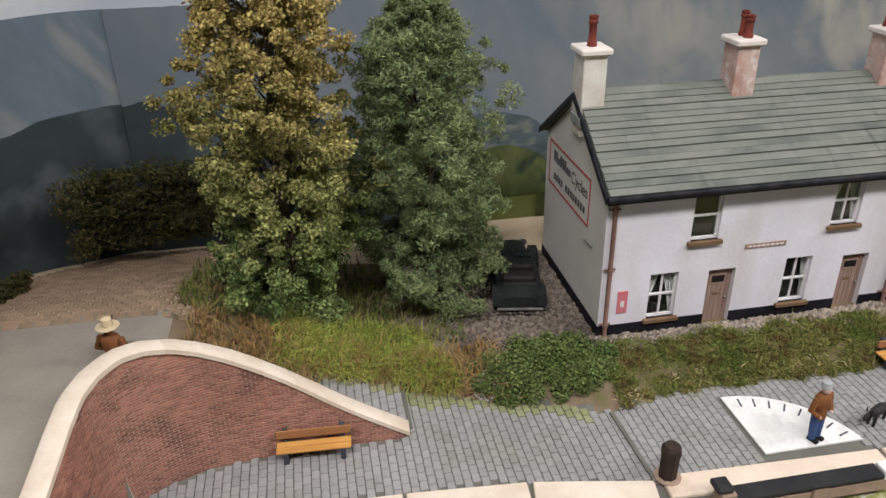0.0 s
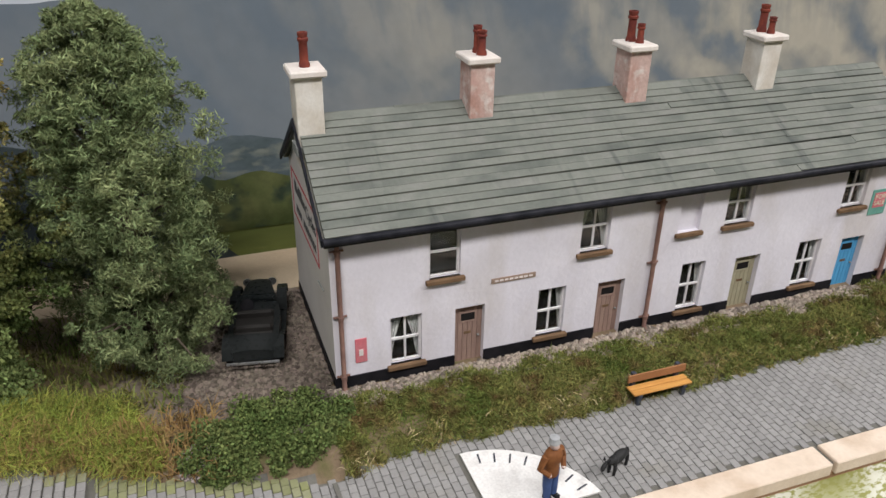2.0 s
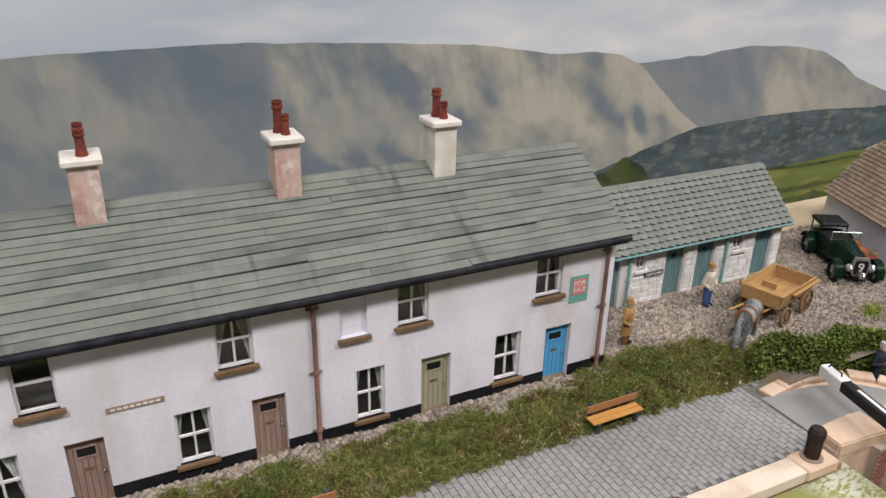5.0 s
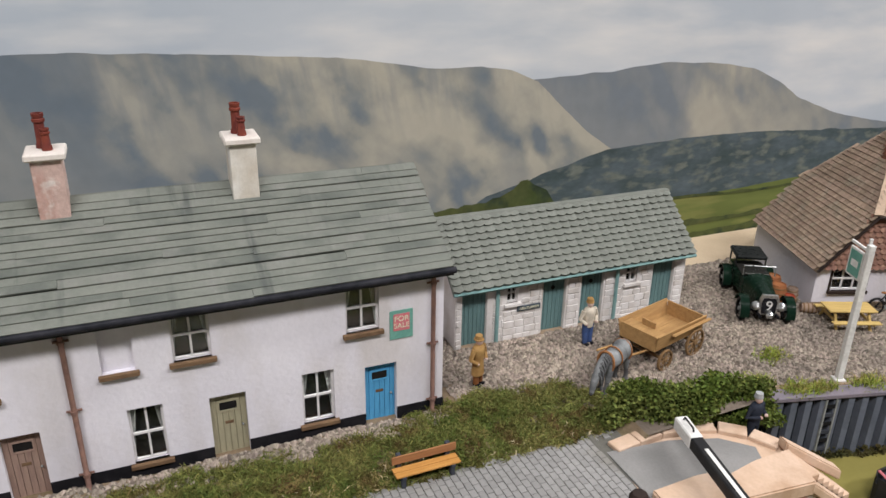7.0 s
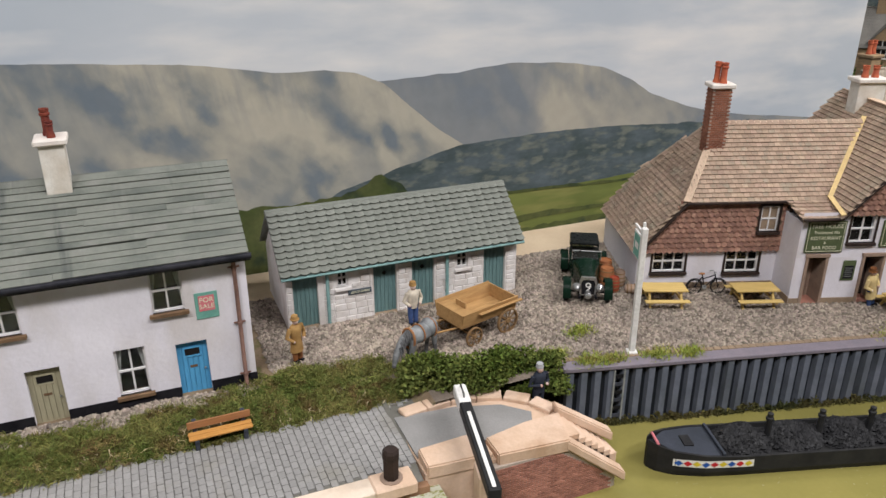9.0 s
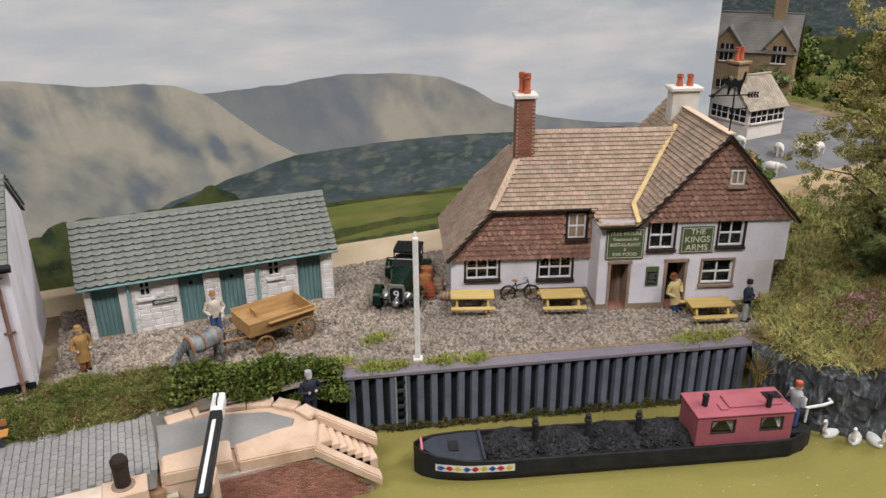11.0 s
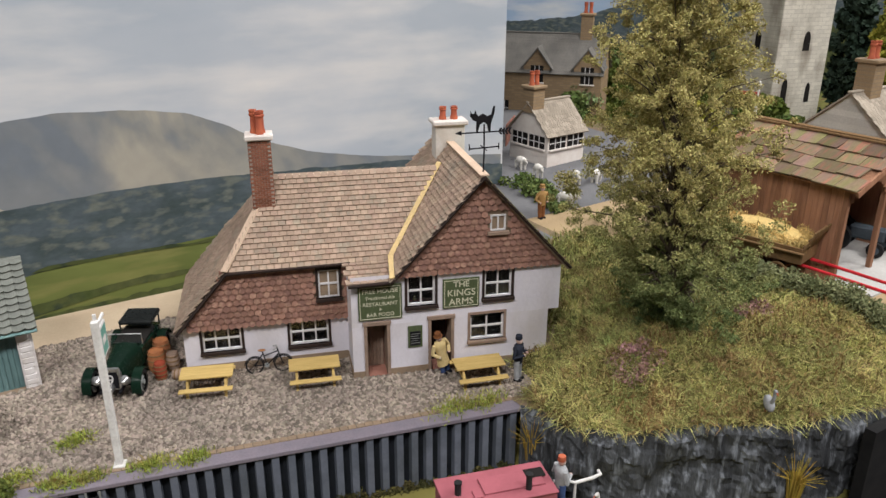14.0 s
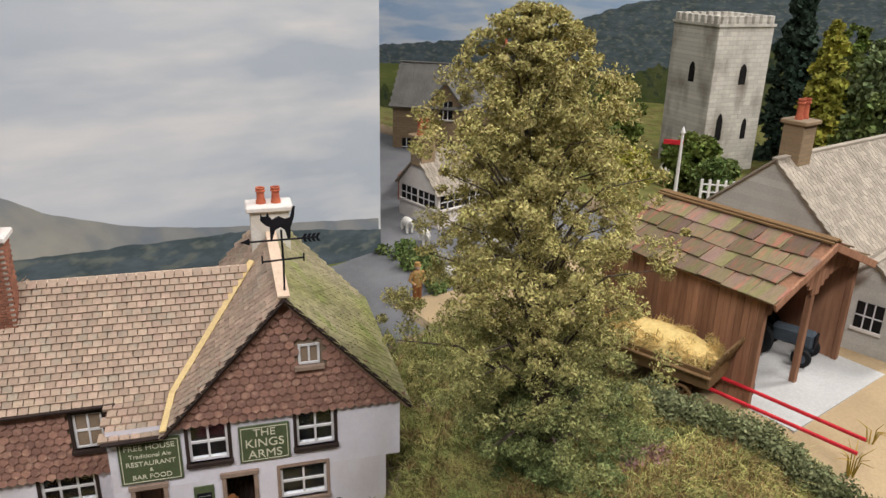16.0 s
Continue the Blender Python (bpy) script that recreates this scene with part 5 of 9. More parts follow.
    for side in (0, 1):
        for i in range(n):
            row = run.length / n
            m = at(0, y0, z0 - 0.05) @ pose(0, 0, 0, slope) @ at(0, i * row, 0)
            if side:
                m = at(L, D, 0, 180) @ m
            x = -0.14
            while x < L + 0.1:
                w = min(random.uniform(9, 21), L + 0.12 - x)
                if w < 0.4:
                    break
                bm = B()
                box(bm, 0, w - 0.008, 0, row * 1.12, 0.0, 0.06)
                part("slate_course", bm, "slate", roof, m=m @ pose(x, 0, 0.075 + random.uniform(0, 0.04), -8.0 - random.random() * 2.5, 0, random.uniform(-0.22, 0.22)))
                x += w
    bm = B()
    prism(bm, [(y1 - 0.14, z1 - 0.06), (y1, z1 + 0.05), (y1 + 0.14, z1 - 0.06), (y1, z1 - 0.02)], -0.14, L + 0.12, "x")
    part("ridge_tile", bm, "slate", roof)
    for x in (-0.18, L + 0.09):
        bm = B()
        for s in (1, -1):
            slab(bm, [(x, y1, z1 + 0.0), (x, y1 - s * (y1 - y0), z0 - 0.02), (x, y1 - s * (y1 - y0), z0 - 0.22), (x, y1, z1 - 0.22)], 0.07 * s)
        bmesh.ops.recalc_face_normals(bm, faces=bm.faces)
        part("bargeboard", bm, "gutter", t, "black bargeboard")
    bm = B()
    tube(bm, [(-0.2, -0.46, H + 0.0), (L + 0.18, -0.46, H + 0.0)], 0.11, 10)
    box(bm, -0.18, L + 0.16, -0.4, -0.3, H - 0.2, H + 0.06)
    part("gutter", bm, "gutter", t, "black gutter", smooth=True)
    for x in (0.22, 10.72, 21.2):
        drainpipe(t, x, H - 0.05, 0.0)
    ys, dd = 2.85, 0.9
    for x, shaft, pots in ((0.18, "chim_white", [(0, 0, 0.95, 0.14)]), (5.42, "chim_pink", [(0.05, 0.2, 0.8, 0.13), (0.05, -0.15, 0.72, 0.14)]), (10.9, "chim_pink", [(-0.05, 0.22, 0.95, 0.15), (0.08, -0.12, 0.6, 0.12)]),
                             (16.1, "chim_white", [(-0.05, 0.2, 0.9, 0.15), (0.05, -0.15, 0.55, 0.12)])):
        chimney(t, x + 0.02, ys, 6.3, 0.78, dd, 8.95, shaft, "cap", pots, "pot")
        bm = B()
        box(bm, x - 0.47, x + 0.51, ys - dd / 2 - 0.14, ys + 0.2, 6.72, 6.98, m=None)
        part("flashing", bm, "lead", t)
    # signs on the walls
    bm = B()
    box(bm, 0.62, 0.98, -0.03, 0, 0.85, 1.7, 0.01)
    s = part("pink_panel", bm, "pink_sign", t, "small pink-red panel")
    bm = B()
    box(bm, 0.73, 0.86, -0.045, -0.03, 1.1, 1.32)
    part("notice", bm, "pale", s)
    bm = B()
    box(bm, 4.95, 6.45, -0.03, 0, 2.8, 2.98, 0.01)
    s = part("name_plaque", bm, "surround", t, "brown plaque with an unreadable line")
    for i in range(8):
        bm = B()
        box(bm, 5.06 + i * 0.165, 5.18 + i * 0.165, -0.042, -0.03, 2.86, 2.92)
        part("letter_bar", bm, "pale", s)
    bm = B()
    box(bm, 19.78, 20.55, -0.03, 0, 2.95, 3.95, 0.01)
    s = part("sale_board", bm, "sale_green", t, "green and red sale board")
    bm = B()
    box(bm, 19.9, 20.43, -0.042, -0.03, 3.25, 3.83)
    part("red_field", bm, "pink_sign", s)
    text("lettering", "FOR", 0.26, "cream", s, at(20.165, -0.05, 3.66, 0, 90))
    text("lettering", "SALE", 0.24, "cream", s, at(20.165, -0.05, 3.42, 0, 90))
    # painted sign on the gable
    bm = B()
    ya, yb, za, zb = 1.5, 5.8, 3.4, 5.12
    pw = 0.07
    for a, b, c, d in ((ya, yb, za, za + pw), (ya, yb, zb - pw, zb), (ya, ya + pw, za + pw, zb - pw), (yb - pw, yb, za + pw, zb - pw)):
        box(bm, -0.02, -0.004, a, b, c, d)
    s = part("gable_sign", bm, "red_line", t, "painted advertisement with red border")
    face_m = lambda y, z: Matrix.Translation((-0.012, y, z)) @ Matrix(((0, 0, -1, 0), (-1, 0, 0, 0), (0, 1, 0, 0), (0, 0, 0, 1)))
    for i in range(8):
        bm = B()
        box(bm, -0.015, -0.004, 5.3 - i * 0.235 - 0.17, 5.3 - i * 0.235, 4.42, 4.42 + (0.42 if i in (0, 1, 3, 4, 5) else 0.26))
        part("letter_bar", bm, "black_letter", s)
    text("lettering", "Cycles", 0.62, "black_letter", s, face_m(2.55, 4.52))
    for i in range(13):
        if i == 4:
            continue
        bm = B()
        box(bm, -0.015, -0.004, 5.2 - i * 0.26 - 0.17, 5.2 - i * 0.26, 3.72, 3.98)
        part("letter_bar", bm, "black_letter", s)
    bm = B()
    tube(bm, [(-0.05, 0.9, 3.0), (-0.05, 1.7, 2.9)], 0.025, 6)
    part("cable", bm, "lead", t)
    return t


terrace()

# ---- the stone privy row ----
def hut():
    L, D, H = 10.6, 4.1, 2.45
    t = thing("outhouse", at(32.3, 23.62, 0), "low whitewashed stone outhouse with green-grey pantiled roof", "outhouse")
    doors = [(0.28, 1.05), (3.75, 1.05), (5.5, 1.05), (8.95, 1.1)]
    wins = [(2.15, 0.48, 1.6, 2.4), (7.62, 0.55, 1.57, 2.42)]
    bm = B()
    opening_wall(bm, 0, L, -0.2, H, [(x, x + w, -0.2, 2.4) for x, w in doors] + [(x, x + w, a, b) for x, w, a, b in wins], 0.28)
    part("front_wall", bm, "stone_white", t)
    prof = [(0, -0.2), (0, H), (2.05, 4.3), (D, H), (D, -0.2)]
    for x0, x1 in ((0, 0.25), (L - 0.25, L)):
        bm = B()
        prism(bm, [(p[0] + (0.004 if p[0] == 0 else 0), p[1]) for p in prof], x0 - 0.003, x1 + 0.003, "x")
        part("gable_wall", bm, "stone_white", t)
    bm = B()
    box(bm, 0.25, L - 0.25, D - 0.25, D, -0.2, H)
    part("rear_wall", bm, "stone_white", t)
    # rough stones, proud of the wall
    places_x = [(1.55, 2.05), (2.0, 3.7), (4.85, 5.45), (6.6, 7.55), (7.5, 8.9), (10.08, 10.55), (0.0, 0.25)]
    for a, b in places_x:
        z = -0.12
        while z < 2.3:
            h = random.uniform(0.2, 0.34)
            x = a + 0.02
            while x < b - 0.1:
                w = min(random.uniform(0.3, 0.62), b - 0.01 - x)
                if not any(x < wx + ww + 0.08 and x + w > wx - 0.08 and z + h > wa - 0.12 for wx, ww, wa, wb in wins):
                    bm = B()
                    box(bm, x + 0.006, x + w - 0.006, -0.025 - random.random() * 0.03, 0.02, z + 0.006, z + h - 0.006, 0.022)
                    part("stone", bm, "stone_white", t)
                x += w
            z += h
    for i, (x, w) in enumerate(doors):
        bm = B()
        box(bm, 0.01, w - 0.01, 0.05, 0.09, 0, 2.2)
        d = part("door", bm, "teal", t, m=at(x, 0.16, 0.02))
        for j in range(6):
            bm = B()
            box(bm, w * j / 6 + 0.008, w * (j + 1) / 6 - 0.008, 0, 0.05, 0, 2.25 - (0.06 * (j % 2) if i in (1, 2) else 0), 0.006)
            part("board", bm, "teal", d)
        if i in (1, 2):
            bm = B()
            box(bm, -0.08, 0.08, -0.012, 0.01, -0.08, 0.08, m=pose(w / 2, 0, 1.85, 0, 45, 0))
            part("diamond_vent", bm, "inside", d)
        # Black sheet added behind the door for the shade in its gaps.
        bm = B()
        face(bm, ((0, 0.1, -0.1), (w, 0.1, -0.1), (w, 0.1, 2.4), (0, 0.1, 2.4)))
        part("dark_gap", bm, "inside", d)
        bm = B()
        box(bm, -0.02, w + 0.02, -0.3, 0.06, -0.16, 0.0, 0.03)
        part("doorstep", bm, "plinth_brown", d)
    for x, w, a, b in wins:
        window(t, at(x, 0, a), w, b - a, 2, 2, sill="stone_white", deep=0.12)
    for x in (1.72, 7.12):
        bm = B()
        tube(bm, [(x, -0.1, H - 0.02), (x, -0.1, 0.0)], 0.075, 10)
        part("drainpipe", bm, "teal_trim", t, "pale teal drainpipe", smooth=True)
    bm = B()
    tube(bm, [(-0.2, -0.32, H + 0.02), (L + 0.2, -0.32, H + 0.02)], 0.07, 8)
    part("gutter", bm, "teal_trim", t, "pale teal gutter", smooth=True)
    bm = B()
    box(bm, 2.6, 3.62, -0.09, -0.03, 1.2, 1.42, 0.01)
    s = part("sign", bm, "tractor", t, "small dark sign with cream letters")
    text("lettering", "GENTLEMEN", 0.15, "cream", s, at(3.11, -0.105, 1.31, 0, 90))
    y0, z0, y1, z1 = -0.28, H + 0.1, 2.05, 4.62
    run = math.hypot(y1 - y0, z1 - z0)
    slope = math.degrees(math.atan2(z1 - z0, y1 - y0))
    bm = B()
    prism(bm, [(y0, z0 - 0.02), (y1, z1 - 0.02), (2 * y1 - y0, z0 - 0.02), (2 * y1 - y0, z0 - 0.12), (y1, z1 - 0.16), (y0, z0 - 0.12)], -0.22, L + 0.22, "x")
    roof = part("roof", bm, "pantile", t)
    cols, rows = 27, 11
    cw, rh = (L + 0.44) / cols, run / rows
    # one scalloped tile
    bm = B()
    nx = 6
    grid = []
    for i in range(nx + 1):
        u = i / nx
        x = (u - 0.5) * cw
        z = 0.045 * math.sin(math.pi * u) - 0.012 * math.sin(math.tau * u)
        sag = 0.09 * (1 - abs(2 * u - 1) ** 2)
        grid.append([bm.verts.new((x, -sag, z - 0.01)), bm.verts.new((x, -sag, z + 0.12)), bm.verts.new((x, rh * 1.08, z - 0.0))])
    for a, b in zip(grid, grid[1:]):
        bm.faces.new((a[0], b[0], b[1], a[1]))
        bm.faces.new((a[1], b[1], b[2], a[2]))
    base = at(-0.22, y0, z0) @ pose(0, 0, 0, slope)
    pieces("pantile", bm, "pantile", roof, [base @ at((c + 0.5) * cw, r * rh + 0.03, 0.012, random.uniform(-1.5, 1.5)) for r in range(rows) for c in range(cols)])
    bm = B()
    prism(bm, [(y1 - 0.26, z1 - 0.14), (y1 - 0.12, z1 + 0.05), (y1 + 0.12, z1 + 0.05), (y1 + 0.26, z1 - 0.14)], -0.24, L + 0.24, "x")
    part("ridge_tile", bm, "pantile", roof)


hut()

# ---- the inn ----
def tile_field(name, parent, m, inside, u_rng, v_rng, w, h, material, rest, limit, shape="flat", skip=()):
    """Tiles in courses on the plane m (x along, y up the slope); inside(u, v) tells where."""
    places = []
    r = 0
    v = v_rng[0]
    while v < v_rng[1]:
        u = u_rng[0] + (0.5 * w if r % 2 else 0)
        while u < u_rng[1]:
            if inside(u, v + h * 0.4) and not any(a < u < b and c < v + h * 0.5 < d for a, b, c, d in skip):
                places.append(m @ at(u, v, 0.02 + random.uniform(0, 0.012), random.uniform(-1.5, 1.5)))
            u += w
        v += h
        r += 1
    bm = B()
    if shape == "scale":
        pts = [(-w / 2 + 0.006, h * 1.25), (-w / 2 + 0.006, h * 0.28), (-w * 0.3, 0.04), (0, 0), (w * 0.3, 0.04), (w / 2 - 0.006, h * 0.28), (w / 2 - 0.006, h * 1.25)]
    else:
        pts = [(-w / 2 + 0.014, h * 1.25), (-w / 2 + 0.014, 0), (w / 2 - 0.014, 0), (w / 2 - 0.014, h * 1.25)]
    top = [bm.verts.new((x, y, 0.075 * (1 - y / (h * 1.3)))) for x, y in pts]
    low = [bm.verts.new((x, y, -0.012)) for x, y in pts[1:-1]]
    bm.faces.new(top)
    for i in range(len(low) - 1):
        bm.faces.new((top[i + 1], low[i], low[i + 1], top[i + 2]))
    bmesh.ops.recalc_face_normals(bm, faces=bm.faces)
    random.shuffle(places)
    pieces(name, bm, material, parent, places, rest, limit, name + "s_joined")


def plane_m(p, along, up):
    """A pose at p whose x runs along and whose y leans up."""
    x = Vector(along).normalized()
    y = Vector(up)
    y = (y - x * y.dot(x)).normalized()
    z = x.cross(y)
    return Matrix.Translation(p) @ Matrix((x, y, z)).transposed().to_4x4()


def inside_poly(poly):
    def test(u, v):
        c = False
        for (a, b), (d, e) in zip(poly, poly[1:] + poly[:1]):
            if (b > v) != (e > v) and u < (d - a) * (v - b) / (e - b) + a:
                c = not c
        return c
    return test


def roof_plane(parent, pts, along, up, name, tw, th, material, rest, limit, base="dark_wood"):
    """A slab through pts with tiles laid on it."""
    bm = B()
    slab(bm, pts, 0.1)
    part("roof_slope", bm, "plinth_brown", parent)
    m = plane_m(pts[0], along, up)
    inv = m.inverted()
    flat = [tuple((inv @ Vector(p)).xy) for p in pts]
    us, vs = [p[0] for p in flat], [p[1] for p in flat]
    tile_field(name, parent, m, inside_poly(flat), (min(us), max(us)), (min(vs), max(vs)), tw, th, material, rest, limit)


def strip(parent, a, b, width, material, name, lift=0.07, flat=(0, 0, 1)):
    a, b = Vector(a), Vector(b)
    d = (b - a).normalized()
    side = d.cross(Vector(flat)).normalized() * width / 2
    up = side.cross(d).normalized() * lift
    if up.z < 0:
        up, side = -up, -side
    bm = B()
    slab(bm, [a - side + up, a + side + up, b + side + up, b - side + up], 0.05)
    return part(name, bm, material, parent)


def inn():
    t = thing("village_inn", at(53.9, 17.35, 0, -19.5), "white village inn with tile-hung gable and brown tiled roof", "inn")
    g = 0.1
    # right block: front at y 0
    doors = [(-0.05, 1.02, 2.42), (2.5, 1.05, 2.42)]
    wins = [(1.68, 1.1, 2.95, 4.2, 2, 2), (4.78, 1.12, 3.0, 4.2, 2, 2), (4.22, 1.4, 1.18, 2.32, 2, 2)]
    bm = B()
    opening_wall(bm, -0.5, 7.5, -0.1, 2.25, [(x, x + w, -0.1, 2.25) for x, w, h in doors] + [(4.22, 5.62, 1.18, 2.25)], 0.3)
    part("front_wall", bm, "render", t)
    bm = B()
    opening_wall(bm, -0.5, 7.95, 2.25, 4.35, [(x, x + w, 2.25, h) for x, w, h in doors] + [(4.22, 5.62, 2.25, 2.32)] + [(x, x + w, a, b) for x, w, a, b, c, r in wins[:2]], 0.3)
    part("front_wall", bm, "render", t)
    bm = B()
    box(bm, 7.3, 7.5, 0.003, 7.6, -0.1, 2.25)
    box(bm, 7.75, 7.95, 0.003, 7.6, 2.25, 4.35)
    box(bm, 7.5, 7.75, 0.003, 7.6, 2.25, 2.35)
    part("side_wall", bm, "render", t)
    bm = B()
    box(bm, -0.5, -0.3, 0.003, 1.7, -0.1, 3.9)
    part("side_wall", bm, "render", t)
    bm = B()
    box(bm, -5.0, 7.5, 7.4, 7.55, -0.1, 4.2)
    box(bm, -6.95, -5.0, 7.3, 7.5, -0.1, 1.95)
    part("rear_wall", bm, "render", t)
    # left wing: front at y 1.7
    wy = 1.7
    lw = [(-6.25, 1.5, 0.95, 2.0, 3, 2), (-2.85, 1.55, 0.88, 2.0, 3, 2)]
    bm = B()
    opening_wall(bm, -6.95, -0.5, -0.1, 2.05, [(x, x + w, a, b) for x, w, a, b, c, r in lw], 0.3)
    bmesh.ops.translate(bm, vec=(0, wy, 0), verts=bm.verts)
    part("wing_wall", bm, "render", t)
    bm = B()
    prism(bm, [(wy + 0.003, -0.1), (7.3, -0.1), (7.3, 2.0), (wy + 0.003, 2.0)], -6.95, -6.75, "x")
    part("side_wall", bm, "render", t)
    for x, w, a, b, c, r in lw:
        window(t, at(x, wy, a), w, b - a, c, r, sill="dark_wood", surround="dark_wood", deep=0.1)
    for x, w, a, b, c, r in wins[:2]:
        window(t, at(x, 0, a), w, b - a, c, r, sill="dark_wood", surround="dark_wood", deep=0.1)
    x, w, a, b, c, r = wins[2]
    window(t, at(x, 0, a), w, b - a, c, r, sill="surround", surround="surround", deep=0.1)
    # porches
    for x, w, h in doors:
        bm = B()
        box(bm, x, x + 0.12, -0.06, 0.9, 0, h - 0.12)
        box(bm, x + w - 0.12, x + w, -0.06, 0.9, 0, h - 0.12)
        box(bm, x - 0.04, x + w + 0.04, -0.09, 0.3, h - 0.14, h + 0.02, 0.015)
        p = part("porch", bm, "surround", t, "brown timber door surround")
        bm = B()
        face(bm, ((x, 0.92, -0.1), (x + w, 0.92, -0.1), (x + w, 0.92, h), (x, 0.92, h)))
        face(bm, ((x + 0.12, 0.0, 0.03), (x + w - 0.12, 0.0, 0.03), (x + w - 0.12, 0.92, 0.03), (x + 0.12, 0.92, 0.03)))
        part("lobby", bm, "brick", p, "dim red-brown lobby")
        bm = B()
        for j in range(5):
            box(bm, x + 0.15 + j * (w - 0.3) / 5, x + 0.14 + (j + 1) * (w - 0.3) / 5, 0.84, 0.9, 0.02, 1.98, 0.006)
        part("door", bm, "surround" if x < 1 else "dark_wood", p)
    bm = B()
    for a, b, y in ((-0.5, -0.05, 0), (0.97, 2.5, 0), (3.55, 7.5, 0)):
        box(bm, a, b, y - 0.03, y - 0.002, -0.1, 0.3, 0.008)
    box(bm, -6.98, -0.53, wy - 0.03, wy - 0.002, -0.1, 0.4, 0.008)
    box(bm, -0.53, -0.5, 0.0, wy, -0.1, 0.35)
    part("plinth", bm, "plinth_brown", t, "brown painted plinth")
    # tile-hung gable
    ax, az, zb = 4.6, 7.95, 4.28
    bm = B()
    prism(bm, [(1.15, zb), (8.05, zb), (ax, az)], -0.06, 0.25, "y")
    gable = part("gable_wall", bm, "plinth_brown", t)
    gwin = (4.92, 0.62, 5.85, 6.5)
    tri = [(1.2, zb), (8.0, zb), (ax, az - 0.1)]
    tile_field("hung_tile", gable, plane_m((0, -0.06, 0), (1, 0, 0), (0, 0, 1)), inside_poly(tri), (1.15, 8.1), (zb - 0.08, az), 0.262, 0.245, "tile_hung", "tile_hung_rest", 300, "scale", [(gwin[0] - 0.1, gwin[0] + gwin[1] + 0.1, gwin[2] - 0.15, gwin[3] + 0.1)])
    window(t, at(gwin[0], -0.12, gwin[2]), gwin[1], gwin[3] - gwin[2], 2, 1, sill="surround", deep=0.05)
    # tile-hung wing
    bm = B()
    prism(bm, [(-6.75, 2.02), (-0.4, 1.98), (-0.4, 4.4), (-5.05, 4.4)], wy - 0.12, wy + 0.2, "y")
    band = part("upper_wall", bm, "plinth_brown", t)
    quad = [(-6.85, 2.0), (-0.38, 1.98), (-0.38, 4.42), (-5.08, 4.42)]
    uw = (-1.62, 0.82, 2.95, 4.15)
    tile_field("hung_tile", band, plane_m((0, wy - 0.12, 0), (1, 0, 0), (0, 0, 1)), inside_poly(quad), (-6.9, -0.3), (1.95, 4.45), 0.262, 0.245, "tile_hung", "tile_hung_rest", 300, "scale", [(uw[0] - 0.1, uw[0] + uw[1] + 0.1, uw[2] - 0.15, uw[3] + 0.1)])
    window(t, at(uw[0], wy - 0.2, uw[2]), uw[1], uw[3] - uw[2], 2, 2, sill="dark_wood", surround="dark_wood", deep=0.08)
    # roofs
    ry, rz = 4.3, 7.22
    tw, th = 0.285, 0.225
    roof = t
    roof_plane(roof, [(-5.1, wy - 0.3, 4.38), (1.3, wy - 0.3, 4.38), (3.9, ry, rz), (-3.0, ry, rz)], (1, 0, 0), (0, ry - wy, rz - 4.4), "roof_tile", tw, th, "tile_roof", "tile_roof_rest", 300)
    roof_plane(roof, [(-0.55, -0.22, 4.1), (1.08, -0.22, 4.14), (1.3, wy - 0.28, 4.4), (-0.55, wy - 0.28, 4.4)], (1, 0, 0), (0, wy, 0.3), "roof_tile", tw, th * 1.5, "tile_roof", "tile_roof_rest", 0)
    # gable block slopes
    back = 7.7
    roof_plane(roof, [(8.2, -0.3, 4.12), (8.2, back, 4.12), (ax, back, az + 0.12), (ax, -0.3, az + 0.12)], (0, 1, 0), (-3.6, 0, 3.9), "roof_tile", tw, th, "tile_moss", "tile_moss", 0)
    roof_plane(roof, [(ax, back, az + 0.12), (1.0, back, 4.12), (1.0, -0.3, 4.12), (ax, -0.3, az + 0.12)][1:] + [(ax, back, az + 0.12)], (0, -1, 0), (3.6, 0, 3.9), "roof_tile", tw, th, "tile_roof", "tile_roof_rest", 0)
    # hipped left end and catslide
    roof_plane(roof, [(-5.05, 7.5, 4.4), (-5.1, wy - 0.3, 4.38), (-3.0, ry, rz), (-3.0, ry + 0.6, rz)], (0, -1, 0), (2, 0, 2.8), "roof_tile", tw, th, "tile_roof", "tile_roof_rest", 0)
    roof_plane(roof, [(-7.2, 7.6, 1.95), (-7.2, wy - 0.28, 1.95), (-5.08, wy - 0.3, 4.4), (-5.05, 7.5, 4.4)], (0, -1, 0), (2.1, 0, 2.45), "roof_tile", tw, th, "tile_roof", "tile_roof_rest", 0)
    roof_plane(roof, [(3.95, ry, rz), (3.95, 7.6, 4.3), (-5.05, 7.6, 4.3), (-3.0, ry + 0.1, rz)], (-1, 0, 0), (0, -3, 3), "roof_tile", tw, th, "tile_roof", "tile_roof_rest", 0)
    strip(t, (-3.0, ry, rz + 0.03), (4.0, ry, rz + 0.03), 0.3, "ridge_strip", "ridge_strip")
    strip(t, (ax, -0.32, az + 0.14), (ax, 6.0, az + 0.14), 0.34, "ridge_strip", "ridge_strip")
    strip(t, (-5.1, wy - 0.32, 4.42), (-3.0, ry, rz + 0.03), 0.32, "ridge_strip", "hip_strip", 0.09, (-0.5, -0.4, 0.75))
    strip(t, (1.08, -0.32, 4.27), (1.3, wy - 0.3, 4.56), 0.2, "valley_strip", "valley_strip", 0.1, (-0.3, -0.5, 0.8))
    strip(t, (1.3, wy - 0.34, 4.56), (3.92, ry, rz + 0.22), 0.2, "valley_strip", "valley_strip", 0.1, (-0.3, -0.5, 0.8))
